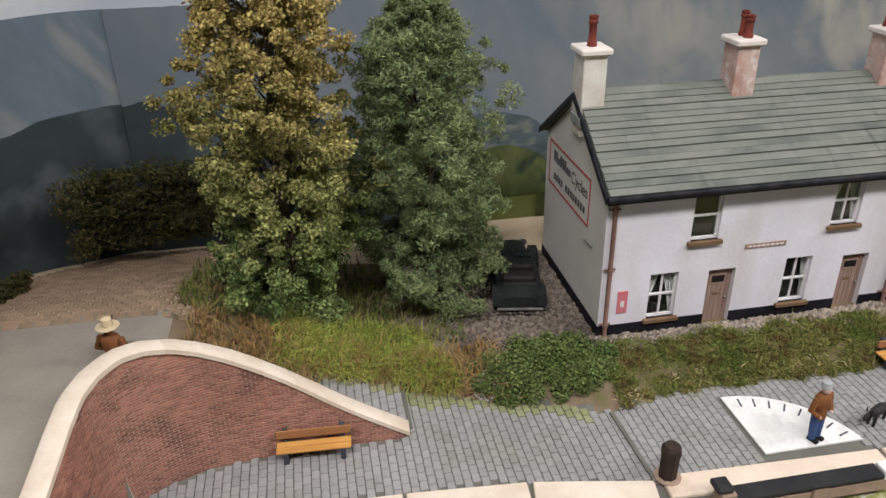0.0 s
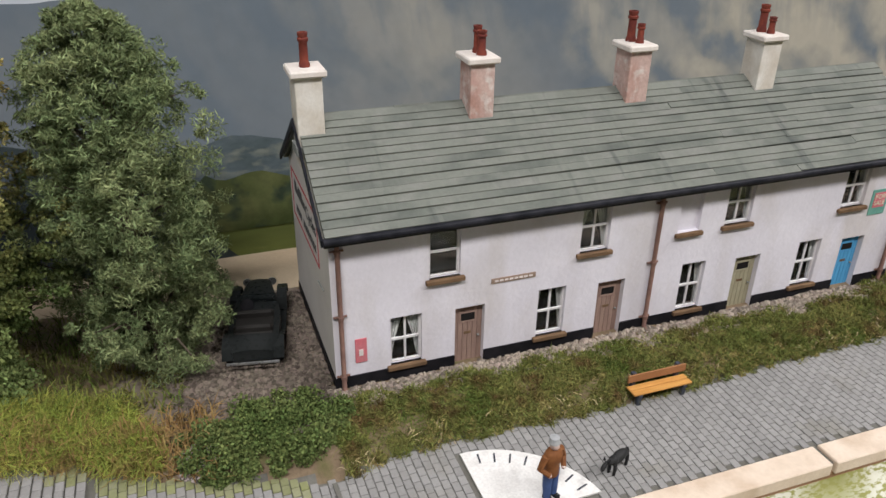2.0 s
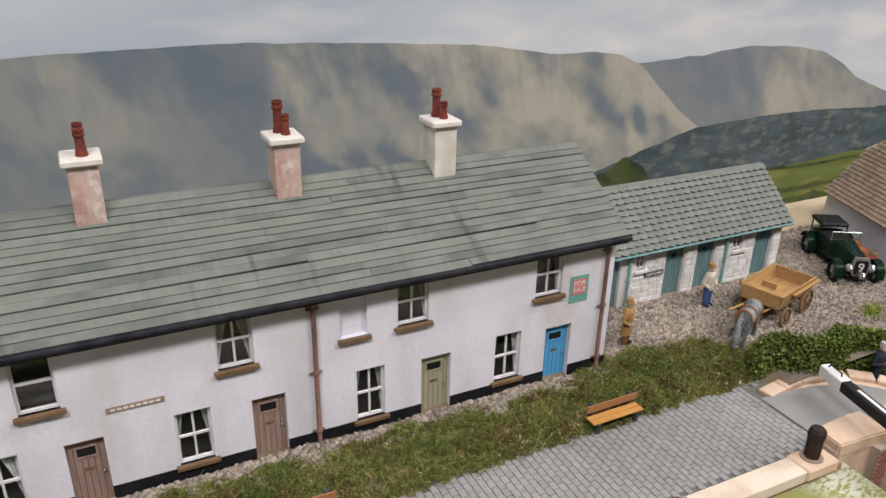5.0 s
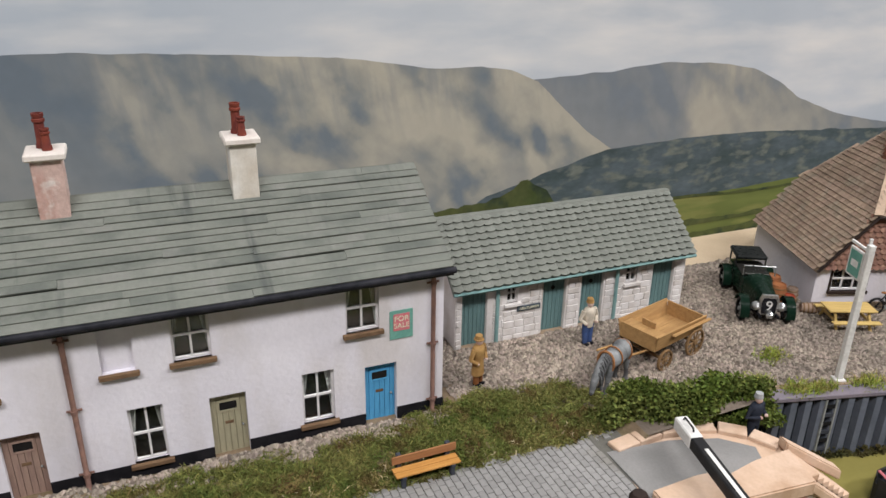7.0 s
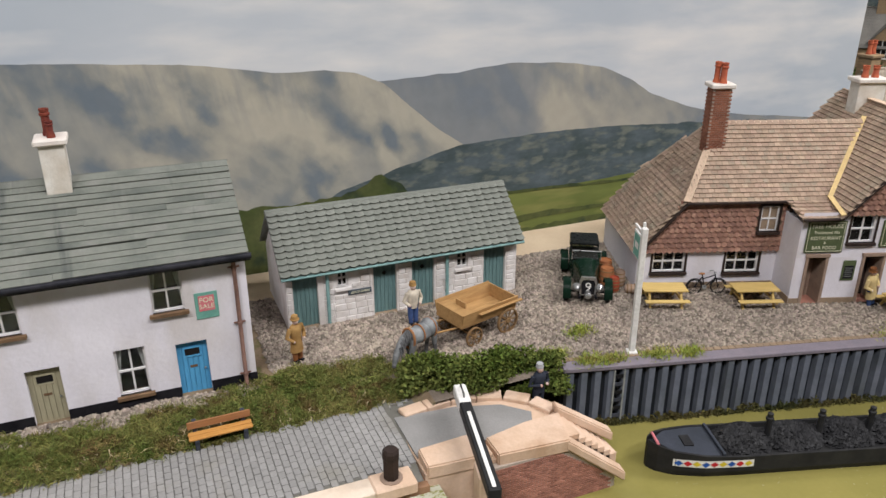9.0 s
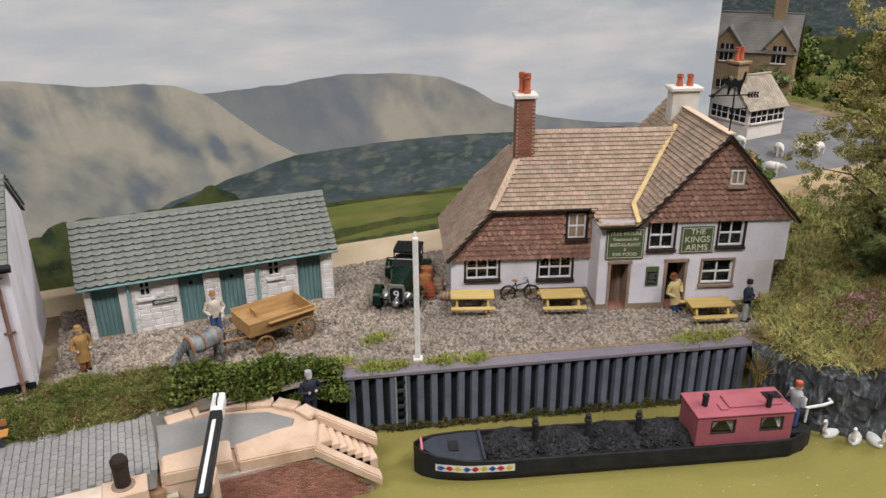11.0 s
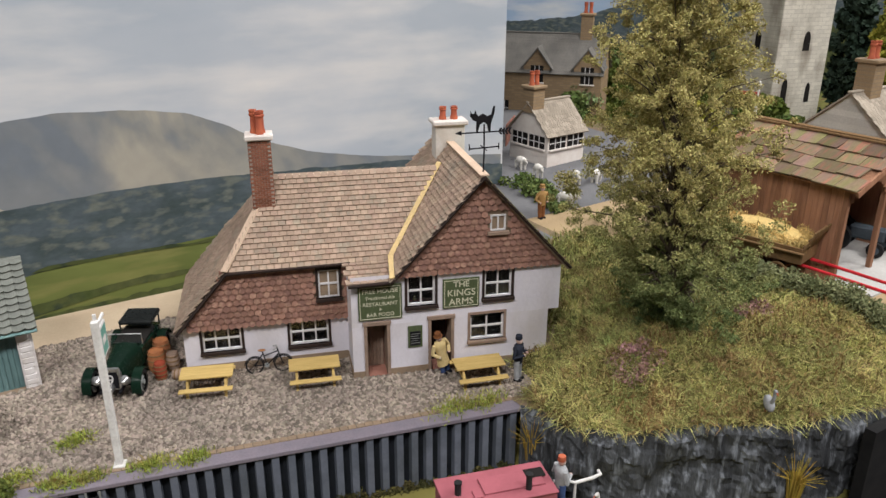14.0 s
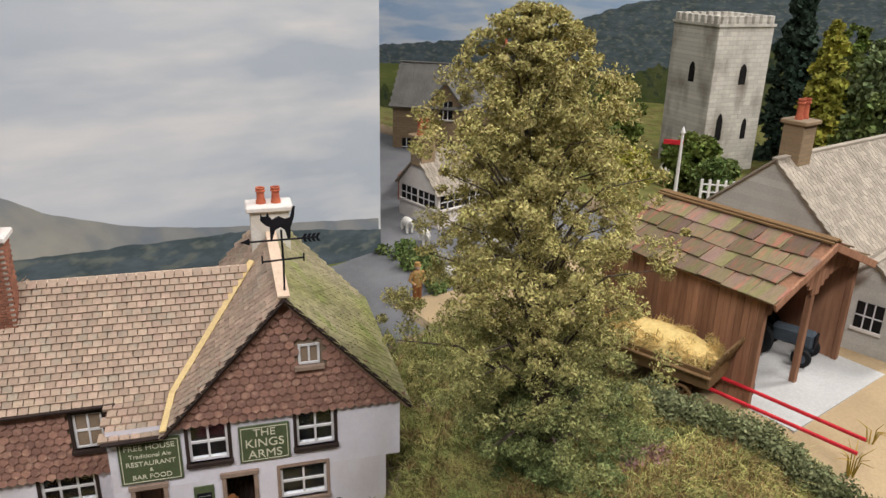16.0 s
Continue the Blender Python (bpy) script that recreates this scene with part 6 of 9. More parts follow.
    for a, b in (((-5.1, wy - 0.36, 4.36), (-0.35, wy - 0.36, 4.4)), ((-0.6, -0.28, 4.1), (1.1, -0.28, 4.14)), ((-7.15, wy - 0.34, 1.95), (-5.08, wy - 0.36, 4.36)), ((8.22, -0.34, 4.14), (ax, -0.34, az + 0.1)), ((1.05, -0.34, 4.16), (ax, -0.34, az + 0.1)), ((-0.36, wy - 0.36, 4.42), (-0.42, wy - 0.3, 1.98))):
        bm = B()
        tube(bm, [a, b], 0.07, 6)
        part("eaves_board", bm, "dark_wood", t, "black eaves board")
    # chimneys
    st = chimney(t, -3.45, 3.55, 4.8, 0.82, 0.75, 9.05, "mortar", "cap", [(-0.15, 0.12, 0.9, 0.14), (0.12, 0.1, 0.85, 0.14), (0.05, -0.15, 0.88, 0.14)], "pot_red")
    places = []
    for r in range(50):
        z = 4.85 + r * 0.084
        for c in range(4):
            o = (c + 0.5 * (r % 2)) * 0.215 - 0.33
            if -0.42 < o < 0.42:
                places += [at(-3.45 + o, 3.55 - 0.38, z), at(-3.45 + 0.42, 3.55 + o * 0.9, z, 90), at(-3.45 - 0.42, 3.55 + o * 0.9, z, 90)]
    bm = B()
    box(bm, -0.098, 0.098, -0.018, 0.018, -0.034, 0.034)
    pieces("brick", bm, "pub_brick", st, places, "pub_brick", 240)
    chimney(t, ax, 5.6, 7.0, 1.3, 0.8, 8.85, "chim_white", "cap", [(-0.25, 0, 0.55, 0.15), (0.25, 0, 0.55, 0.15)], "pot_red")
    # sign boards
    def board(u0, u1, z0, z1, lines):
        bm = B()
        box(bm, u0, u1, -0.07, -0.005, z0, z1, 0.012)
        s = part("sign_board", bm, "sign_green", t, "green inn sign with cream lettering")
        bm = B()
        e = 0.06
        for a, b, c, d in ((u0 + e, u1 - e, z0 + e, z0 + e + 0.02), (u0 + e, u1 - e, z1 - e - 0.02, z1 - e), (u0 + e, u0 + e + 0.02, z0 + e, z1 - e), (u1 - e - 0.02, u1 - e, z0 + e, z1 - e)):
            box(bm, a, b, -0.082, -0.07, c, d)
        part("border_line", bm, "cream", s)
        for words, z, size in lines:
            text("lettering", words, size, "cream", s, at((u0 + u1) / 2, -0.085, z, 0, 90))
    board(-0.24, 1.46, 2.52, 3.98, [("FREE HOUSE", 3.74, 0.25), ("Traditional Ale", 3.46, 0.19), ("RESTAURANT", 3.2, 0.22), ("&", 2.98, 0.16), ("BAR FOOD", 2.75, 0.22)])
    board(3.08, 4.56, 2.72, 3.97, [("THE", 3.72, 0.36), ("KINGS", 3.36, 0.4), ("ARMS", 2.98, 0.4)])
    bm = B()
    box(bm, 1.68, 2.26, -0.05, -0.005, 1.15, 2.1, 0.01)
    s = part("menu_board", bm, "sign_green", t, "small green menu board")
    bm = B()
    box(bm, 1.76, 2.18, -0.06, -0.05, 1.24, 1.86)
    part("menu_sheet", bm, "tar", s)
    for i in range(5):
        bm = B()
        box(bm, 1.8, 2.14 - 0.06 * (i % 2), -0.066, -0.06, 1.34 + i * 0.1, 1.36 + i * 0.1)
        part("line_bar", bm, "lead", s)
    # weathervane with a cat
    bm = B()
    tube(bm, [(0, 0, 0), (0.02, 0, 0.9), (0, 0, 1.9)], 0.03, 6)
    v = part("weathervane", bm, "tar", t, "black iron weathervane with an arched cat", m=at(ax + 0.05, 0.1, az + 0.1))
    bm = B()
    tube(bm, [(-0.55, 0, 1.0), (0.6, 0, 1.05)], 0.03, 6)
    tube(bm, [(0, -0.4, 1.02), (0, 0.4, 1.02)], 0.02, 6)
    for x in (0.58, -0.55):
        tube(bm, [(x, 0, 0.95), (x, 0, 1.18)], 0.022, 6)
    part("compass_arm", bm, "tar", v)
    bm = B()
    tube(bm, [(-0.85, 0, 1.6), (0.95, 0, 1.62)], 0.03, 6)
    prism(bm, [(-0.85, 1.52), (-1.1, 1.6), (-0.85, 1.7)], -0.02, 0.02, "y")
    for i in range(4):
        prism(bm, [(0.55 + i * 0.12, 1.62), (0.62 + i * 0.12, 1.74), (0.7 + i * 0.12, 1.74), (0.63 + i * 0.12, 1.62), (0.7 + i * 0.12, 1.5), (0.62 + i * 0.12, 1.5)], -0.015, 0.015, "y")
    part("arrow", bm, "tar", v)
    bm = B()
    prism(bm, [(-0.3, 1.64), (-0.24, 1.64), (-0.16, 1.9), (-0.02, 1.98), (0.1, 1.9), (0.16, 1.64), (0.24, 1.64), (0.26, 1.95), (0.36, 2.25), (0.4, 2.55), (0.33, 2.55), (0.26, 2.25), (0.12, 2.2), (-0.05, 2.3), (-0.22, 2.2), (-0.3, 2.3), (-0.34, 2.42), (-0.38, 2.3), (-0.48, 2.3), (-0.52, 2.4), (-0.54, 2.2), (-0.42, 2.06), (-0.3, 2.0)], -0.02, 0.02, "y")
    part("cat_silhouette", bm, "tar", v)


inn()

# ---- planting ----
rng = np.random.default_rng(7)


def leaf_cloud(centres, radii, per, size, droop=0.0, long=1.6):
    """Small folded leaves scattered about clump centres: vertices and quads."""
    c = np.repeat(np.asarray(centres, float), per, axis=0)
    r = np.repeat(np.asarray(radii, float), per)[:, None]
    n = len(c)
    d = rng.normal(size=(n, 3))
    d /= np.linalg.norm(d, axis=1, keepdims=True)
    p = c + d * r * rng.random((n, 1)) ** 0.45 * np.array([1, 1, 0.75])
    a = rng.normal(size=(n, 3)) + d * 0.6
    a[:, 2] -= droop
    a /= np.linalg.norm(a, axis=1, keepdims=True)
    b = np.cross(a, rng.normal(size=(n, 3)))
    b /= np.linalg.norm(b, axis=1, keepdims=True) + 1e-9
    s = size * (0.6 + 0.8 * rng.random((n, 1)))
    a, b = a * s * long / 2, b * s / 2
    v = np.stack([p - a, p + b, p + a, p - b], axis=1).reshape(-1, 3)
    f = np.arange(n * 4).reshape(n, 4)
    return v, f


def envelope(h):
    """Relative crown radius over relative height, bulging low."""
    return math.sin(math.pi * min(1.0, 0.12 + 0.88 * h) ** 0.75) ** 0.7 if h < 1 else 0


def tree(name, x, y, z0, height, radius, leaf, clumps, per, size, label, low=0.08, lean=0.0, droop=0.0, long=1.6, shape=None, seed=1, clump_r=0.55, fill=0.5):
    t = thing(name, at(x, y, z0), label, "tree")
    rr = random.Random(seed)
    bm = B()
    top = (lean, 0, height * 0.93)
    tube(bm, [(0, 0, -0.3), (0.05, 0, height * 0.2), (lean * 0.4, 0.1, height * 0.5), top], min(0.2, radius * 0.05 + 0.05), 9, r1=0.02)
    part("trunk", bm, "bark", t, smooth=True)
    cs, rs, ends = [], [], []
    for i in range(clumps):
        h = low + (1 - low) * (i + rr.random()) / clumps
        a = rr.random() * math.tau
        env = (shape or envelope)((h - low) / (1 - low))
        wob = 0.78 + 0.5 * noise.noise((math.cos(a) * 1.3 + seed, math.sin(a) * 1.3, h * 4))
        q = env * radius * wob * (fill + (1 - fill) * rr.random() ** 0.75)
        probe = Vector((q * math.cos(a), q * math.sin(a), h * height)) * (2.6 / radius) * 0.75
        if noise.noise(probe + Vector((seed, 0, 0))) < -0.12:
            q *= 0.7
        c = (lean * h + q * math.cos(a), q * math.sin(a), h * height)
        cs.append(c)
        rs.append(clump_r * (0.4 + 0.8 * rr.random()) * (1 if h < 0.9 else 0.6))
        if i % 9 == 0:
            ends.append((c, h))
    for c, h in ends:
        limbs = B()
        b = max(0.08, h - 0.14 - 0.1 * rr.random())
        base = Vector((lean * b, 0, b * height))
        mid = base.lerp(Vector(c), 0.55) + Vector((0, 0, 0.12 * radius))
        tube(limbs, [base, mid, c], 0.06 * (1.15 - h) + 0.015, 5, r1=0.01, caps=False)
        part("limb", limbs, "bark", t)
    v, f = leaf_cloud(cs, rs, per, size, droop, long)
    ob = raw("crown", v, f, leaf, t)
    return t


def round_top(h):
    return math.sqrt(max(0.0, 1 - (2 * h - 0.85) ** 2 / 1.35)) if h < 0.98 else 0.15


def cone(h):
    return (1 - h) * 0.9 + 0.1


def mound_crown(h):
    """A broad low skirt tapering to a blunt top."""
    return float(np.interp(h, (0, 0.08, 0.2, 0.4, 0.8, 0.92, 1.0), (0.5, 0.72, 0.97, 1.0, 0.66, 0.45, 0.15)))


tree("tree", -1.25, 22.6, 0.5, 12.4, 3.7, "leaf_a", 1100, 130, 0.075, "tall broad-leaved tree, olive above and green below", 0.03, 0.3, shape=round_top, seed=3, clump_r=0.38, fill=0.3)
tree("tree", 3.85, 23.6, 0.1, 10.9, 3.6, "leaf_b", 1100, 130, 0.034, "grey-green bushy tree with feathery twigs", 0.03, -0.4, 0.0, 5.5, round_top, 5, 0.42, 0.3)
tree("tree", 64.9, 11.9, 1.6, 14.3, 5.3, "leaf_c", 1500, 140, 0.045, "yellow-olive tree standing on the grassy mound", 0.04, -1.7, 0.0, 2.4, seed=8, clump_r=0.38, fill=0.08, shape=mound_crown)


def bush(name, spots, leaf, per, size, label, category="bush", long=1.5, z=None):
    cs = [(x, y, zz + r * 0.55) for x, y, zz, r in spots]
    v, f = leaf_cloud(cs, [s[3] for s in spots], per, size, 0, long)
    t = thing(name, at(0, 0, 0), label, category)
    for x, y, zz, r in spots[::4]:
        bm = B()
        tube(bm, [(x, y, zz - 0.15), (x + 0.05, y, zz + r * 0.9)], 0.03, 5, r1=0.01)
        part("stem", bm, "bark", t)
    raw("foliage", v, f, leaf, t)
    return t


def spread(n, x0, x1, y0, y1, ok, r0, r1, ground=land):
    out = []
    while len(out) < n:
        x, y = random.uniform(x0, x1), random.uniform(y0, y1)
        if ok(x, y):
            out.append((x, y, ground(x, y), random.uniform(r0, r1)))
    return out


bush("shrub", spread(120, 4.3, 9.2, 17.2, 20.5, lambda x, y: ((x - 6.6) / 2.4) ** 2 + ((y - 18.8) / 1.55) ** 2 < 1 + 0.7 * noise.noise((x, y, 2)), 0.2, 0.5), "leaf_shrub", 260, 0.065, "low spreading fresh green shrub beside the terrace")
bush("flowering_bush", spread(16, 4.2, 5.2, 18.0, 18.9, lambda x, y: True, 0.16, 0.28), "white_flower", 90, 0.07, "small bush with greyish white flowers")
bush("hedge", [(35.2 + i * 0.078, 16.95 + 0.35 * math.sin(i * 12.7) + max(0, 2 - i * 0.09) * 0.25 - (0.5 if i > 55 and i % 4 == 0 else 0), 0.05 + 0.32 * (i % 4) - (0.75 if i > 50 else 0.1), random.uniform(0.36, 0.52)) for i in range(78)], "leaf_hedge", 230, 0.09, "clipped dark green hedge behind the lock", "hedge")
bush("hedge", [(-10.4 + 0.05 * i * (i < 40) + (2.0 if i >= 40 else 0) + (i - 40) * 0.09 * (i >= 40), 24.5 + 0.1 * min(i, 40) + random.uniform(-0.3, 0.3), land(-9, 26) + (i % 5) * 0.62, random.uniform(0.45, 0.75)) for i in range(28, 90)], "leaf_dark", 260, 0.085, "dark shaggy hedge in front of the backdrop", "hedge")
bush("hedge", [(-11.3 + 0.02 * i, 18.6 + i * 0.105, land(-10, 19 + i * 0.1) + (i % 3) * 0.22, random.uniform(0.18, 0.36)) for i in range(60)], "leaf_dark", 160, 0.085, "olive verge growth beside the lane", "hedge")
bush("hedge", [(68.7 + i * 0.033 + 0.25 * math.sin(i * 7.1), 14.4 - i * 0.1, mound(68.7 + i * 0.033, 14.4 - i * 0.1) + 0.05 + 0.24 * (i % 3), random.uniform(0.38, 0.52)) for i in range(98)], "leaf_pale", 200, 0.08, "pale green trimmed farm hedge", "hedge")
bush("heather", spread(22, 60.9, 62.8, 10.0, 11.3, lambda x, y: True, 0.28, 0.42, mound), "heather", 130, 0.08, "dusty pink heather patch on the mound")
bush("heather", spread(18, 66.8, 68.2, 9.6, 10.6, lambda x, y: True, 0.28, 0.4, mound), "heather", 130, 0.08, "dusty pink heather patch on the mound")
bush("bush", spread(30, 69.6, 71.2, 24.5, 29.5, lambda x, y: True, 0.3, 0.6, mound), "leaf_shrub", 100, 0.16, "green bushes beside the road")


def blades(name, n, place, ground, length, width, material, label, lie=0.9, category="grass"):
    """Fibres of static grass as bent slips; place() gives arrays of x and y."""
    x, y = place(n)
    z = np.array([ground(a, b) for a, b in zip(x, y)])
    m = len(x)
    loft = np.array([0.6 + 0.9 * noise.noise((a * 1.3, b * 1.3, 3)) for a, b in zip(x, y)])
    p = np.stack([x, y, z - 0.02 + np.clip(loft, 0, 1) * rng.random(m) * length * 0.4], axis=1)
    ang = rng.random(m) * math.tau
    ln = length * (0.5 + rng.random(m))
    tilt = np.clip(rng.normal(lie * 0.8, 0.42, m), 0.05, 1.5)
    d = np.stack([np.cos(ang) * np.sin(tilt), np.sin(ang) * np.sin(tilt), np.abs(np.cos(tilt))], axis=1)
    side = np.stack([-np.sin(ang), np.cos(ang), np.zeros(m)], axis=1) * (width / 2)
    mid = p + d * (ln * 0.55)[:, None]
    bend = d.copy()
    bend[:, 2] -= 0.4
    bend[:, :2] += rng.normal(size=(m, 2)) * 0.45
    end = mid + bend * (ln * 0.45)[:, None]
    v = np.stack([p - side, p + side, mid + side * 0.8, mid - side * 0.8, end], axis=1).reshape(-1, 3)
    i = np.arange(m)[:, None] * 5
    faces = (i + np.array([0, 1, 2, 3])).tolist() + (i + np.array([3, 2, 4])).tolist()
    ob = raw(name, v, faces, material)
    return tagged(ob, label, category, kind="stuff")


def matted(n, place, ground, r0, r1, per, size, long, material, label):
    """Low cushions of teased fibre."""
    x, y = place(n)
    r = rng.uniform(r0, r1, n)
    z = np.array([ground(a, b) for a, b in zip(x, y)]) + 0.15 * r
    v, f = leaf_cloud(np.stack([x, y, z], axis=1), r, per, size, 0, long)
    v[:, 2] = np.maximum(v[:, 2], np.repeat(np.repeat(z, per), 4) - 0.2)
    return tagged(raw("grass", v, f, material), label, "grass", kind="stuff")


def region(x0, x1, y0, y1, ok):
    def go(n):
        xs, ys = [], []
        while len(xs) < n:
            x, y = random.uniform(x0, x1), random.uniform(y0, y1)
            if ok(x, y):
                xs.append(x)
                ys.append(y)
        return np.array(xs), np.array(ys)
    return go


def clear_of_inn(x, y):
    return (y < 17.2 - (x - 53.9) * 0.354 and (x > 59.4 or y < 12.9)) or x > 61.7 + (y - 14.7) * 0.355


def bank_ok(x, y):
    return y > pave_edge(x) - 0.12 + 0.2 * noise.noise((x * 2, 0, 1)) and y < 19.6 + 0.45 * noise.noise((x * 0.8, 2, 0)) + (1.0 - max(0, x - 33) * 0.3 if x > 31 else 0) and x > 8.3


blades("grass", 20000, region(8.3, 35.0, 16.7, 20.4, bank_ok), land, 0.3, 0.02, "grass_bank", "olive static grass on the bank before the terrace", 1.7)
matted(1500, region(8.3, 35.0, 16.8, 20.2, lambda x, y: bank_ok(x, y) and noise.noise((x * 0.8, y * 1.2, 5)) > -0.25), land, 0.14, 0.36, 80, 0.03, 8, "grass_bank", "matted olive-green growth on the bank before the terrace")
matted(420, region(29.0, 36.6, 17.2, 20.6, lambda x, y: y < 20.6 - max(0, x - 32) * 0.38 and y > pave_edge(x)), land, 0.15, 0.34, 100, 0.024, 7, "grass_bank", "matted olive-green growth at the corner of the yard")
matted(260, region(8.3, 35.0, 16.8, 19.0, lambda x, y: bank_ok(x, y) and y < pave_edge(x) + 0.9 and noise.noise((x * 0.7, y, 8)) > 0.0), land, 0.1, 0.24, 90, 0.024, 5, "moss_ochre", "yellowish moss along the towpath edge")
blades("grass", 300, region(8.3, 35.0, 16.7, 17.9, lambda x, y: bank_ok(x, y) and y < pave_edge(x) + 0.45 and noise.noise((x * 0.9, 3, 3)) > -0.1), land, 0.3, 0.05, "straw", "bleached straw tufts along the towpath edge")
matted(420, region(-1.4, 4.6, 18.2, 21.6, lambda x, y: y > pave_edge(x) + 0.4 and x < 3.9 - (y - 18) * 0.35), land, 0.25, 0.5, 110, 0.026, 9, "grass_bright", "tangled bright green growth under the trees")
blades("grass", 14000, region(-1.6, 5.0, 17.6, 21.6, lambda x, y: y > pave_edge(x) + 0.1 and x < 3.9 - (y - 18) * 0.35), land, 0.6, 0.022, "grass_bright", "long bright green wild grass under the trees", 1.6)
blades("grass", 2600, region(-4.0, 5.2, 17.3, 20.5, lambda x, y: (y > pave_edge(x) - 0.1 if x > -0.5 else y > wall_line(x) + 0.5)), land, 0.55, 0.04, "grass_brown", "dry brown grass round the wild patch", 0.9)
blades("grass", 3500, region(-4.6, 6.5, 20.8, 26.5, lambda x, y: x < 4.4), land, 0.5, 0.045, "grass_bank", "rough grass under the trees")
blades("grass", 60000, region(58.2, 72.4, 4.6, 21.0, lambda x, y: y > float(np.interp(x, [e[0] for e in EDGE], [e[1] for e in EDGE])) - 0.1 and clear_of_inn(x, y) and x < 70.9 - (y - 12) * 0.22), mound, 0.62, 0.028, "grass_lawn", "long yellow-green static grass on the mound", 1.6)
matted(1500, region(58.4, 72.2, 4.8, 15.0, lambda x, y: y > float(np.interp(x, [e[0] for e in EDGE], [e[1] for e in EDGE])) + 0.1 and x < 70.5 - (y - 12) * 0.25 and clear_of_inn(x, y) and noise.noise((x * 0.5, y * 0.5, 6)) > -0.1), mound, 0.2, 0.42, 80, 0.034, 13, "grass_lawn", "tangled yellow-green growth on the mound")
blades("grass", 6500, region(58.2, 70.0, 6.0, 12.0, lambda x, y: y > float(np.interp(x, [e[0] for e in EDGE], [e[1] for e in EDGE])) - 0.1 and noise.noise((x * 0.6, y * 0.6, 9)) > 0.05), mound, 0.55, 0.042, "grass_brown", "rusty dry grass on the mound", 1.3)
blades("grass", 5000, region(60.5, 70.0, 15.0, 28.0, lambda x, y: x > 61.5 + max(0, 15 - y) and not (y > 22 and x > 66)), mound, 0.5, 0.05, "grass_bank", "green rough grass behind the inn")


def tufts(spots, material, n, label, length=0.25):
    def go(m):
        k = m // len(spots)
        a = np.concatenate([[random.gauss(x, r) for i in range(k)] for x, y, r in spots])
        b = np.concatenate([[random.gauss(y, r * 0.6) for i in range(k)] for x, y, r in spots])
        return a, b
    blades("grass", n, go, lambda x, y: 0.02, length, 0.035, material, label, 0.9)


tufts([(42.6, 16.7, 0.35), (43.4, 16.4, 0.3), (45.3, 16.1, 0.35), (46.6, 15.7, 0.3), (43.3, 18.8, 0.35), (55.6, 13.6, 0.5), (56.8, 13.3, 0.4), (41.6, 17.6, 0.3)], "grass_bright", 3600, "small green tufts growing through the gravel")


def reeds(x, y, z, n, h, label):
    bm = B()
    for i in range(n):
        a, l = random.random() * math.tau, random.uniform(0.25, 1)
        tube(bm, [(0.1 * math.cos(a), 0.1 * math.sin(a), 0), (0.35 * l * math.cos(a), 0.35 * l * math.sin(a), h * 0.6), (1.0 * l * math.cos(a), 1.0 * l * math.sin(a), h * (1.05 - 0.35 * l))], 0.03, 4, r1=0.006)
    solid("reeds", bm, "reed", label, "reeds", m=at(x, y, z))


reeds(57.7, 11.6, WATER_LOW + 0.1, 46, 2.7, "golden reeds at the foot of the rock")
reeds(64.3, 5.2, WATER_LOW - 0.1, 46, 2.6, "golden reeds at the foot of the rock")
weed = [(41.5 + 16.1 * k / 150 + random.uniform(-0.1, 0.1), 16.4 - 4.1 * k / 150 + random.uniform(-0.05, 0.1)) for k in range(150)]
v, f = leaf_cloud([(x, y, WATER_LOW + random.uniform(0.0, 0.35) * random.random()) for x, y in weed], [random.uniform(0.1, 0.26) for w in weed], 60, 0.06, 0, 2)
tagged(raw("weed", v, f, "leaf_dark"), "dark weed growing along the foot of the piling", "weed", kind="stuff")
reeds(72.9, 6.2, 1.9, 12, 1.2, "dry reeds beside the farm hedge")
reeds(74.8, 6.6, 2.2, 6, 0.9, "dry reeds beside the farm hedge")


def grains(x, y, z, size):
    """Small eight-sided grains at the given places: vertices and faces."""
    n = len(x)
    s = size * (0.45 + rng.random((n, 1)))
    base = np.array([(1, 0, 0), (-1, 0, 0), (0, 1, 0), (0, -1, 0), (0, 0, 1), (0, 0, -1)], float)
    v = base[None] * s[:, :, None] * (0.7 + 0.6 * rng.random((n, 6, 1)))
    ang = rng.random(n) * math.tau
    ca, sa = np.cos(ang)[:, None], np.sin(ang)[:, None]
    tilt = rng.normal(size=(n, 1)) * 0.5
    vx, vy, vz = v[..., 0] * ca - v[..., 1] * sa, v[..., 0] * sa + v[..., 1] * ca, v[..., 2] * 0.75 + v[..., 0] * tilt * 0.5
    p = np.stack([vx + x[:, None], vy + y[:, None], vz + z[:, None] + 0.02], axis=2).reshape(-1, 3)
    tri = np.array([(0, 2, 4), (2, 1, 4), (1, 3, 4), (3, 0, 4), (2, 0, 5), (1, 2, 5), (3, 1, 5), (0, 3, 5)])
    f = (np.arange(n)[:, None, None] * 6 + tri[None]).reshape(-1, 3)
    return p, f


def stones(name, n, place, ground, size, material, label):
    x, y = place(n)
    p, f = grains(x, y, np.array([ground(a, b) for a, b in zip(x, y)]), size)
    tagged(raw(name, p, f, material), label, "gravel", kind="stuff")


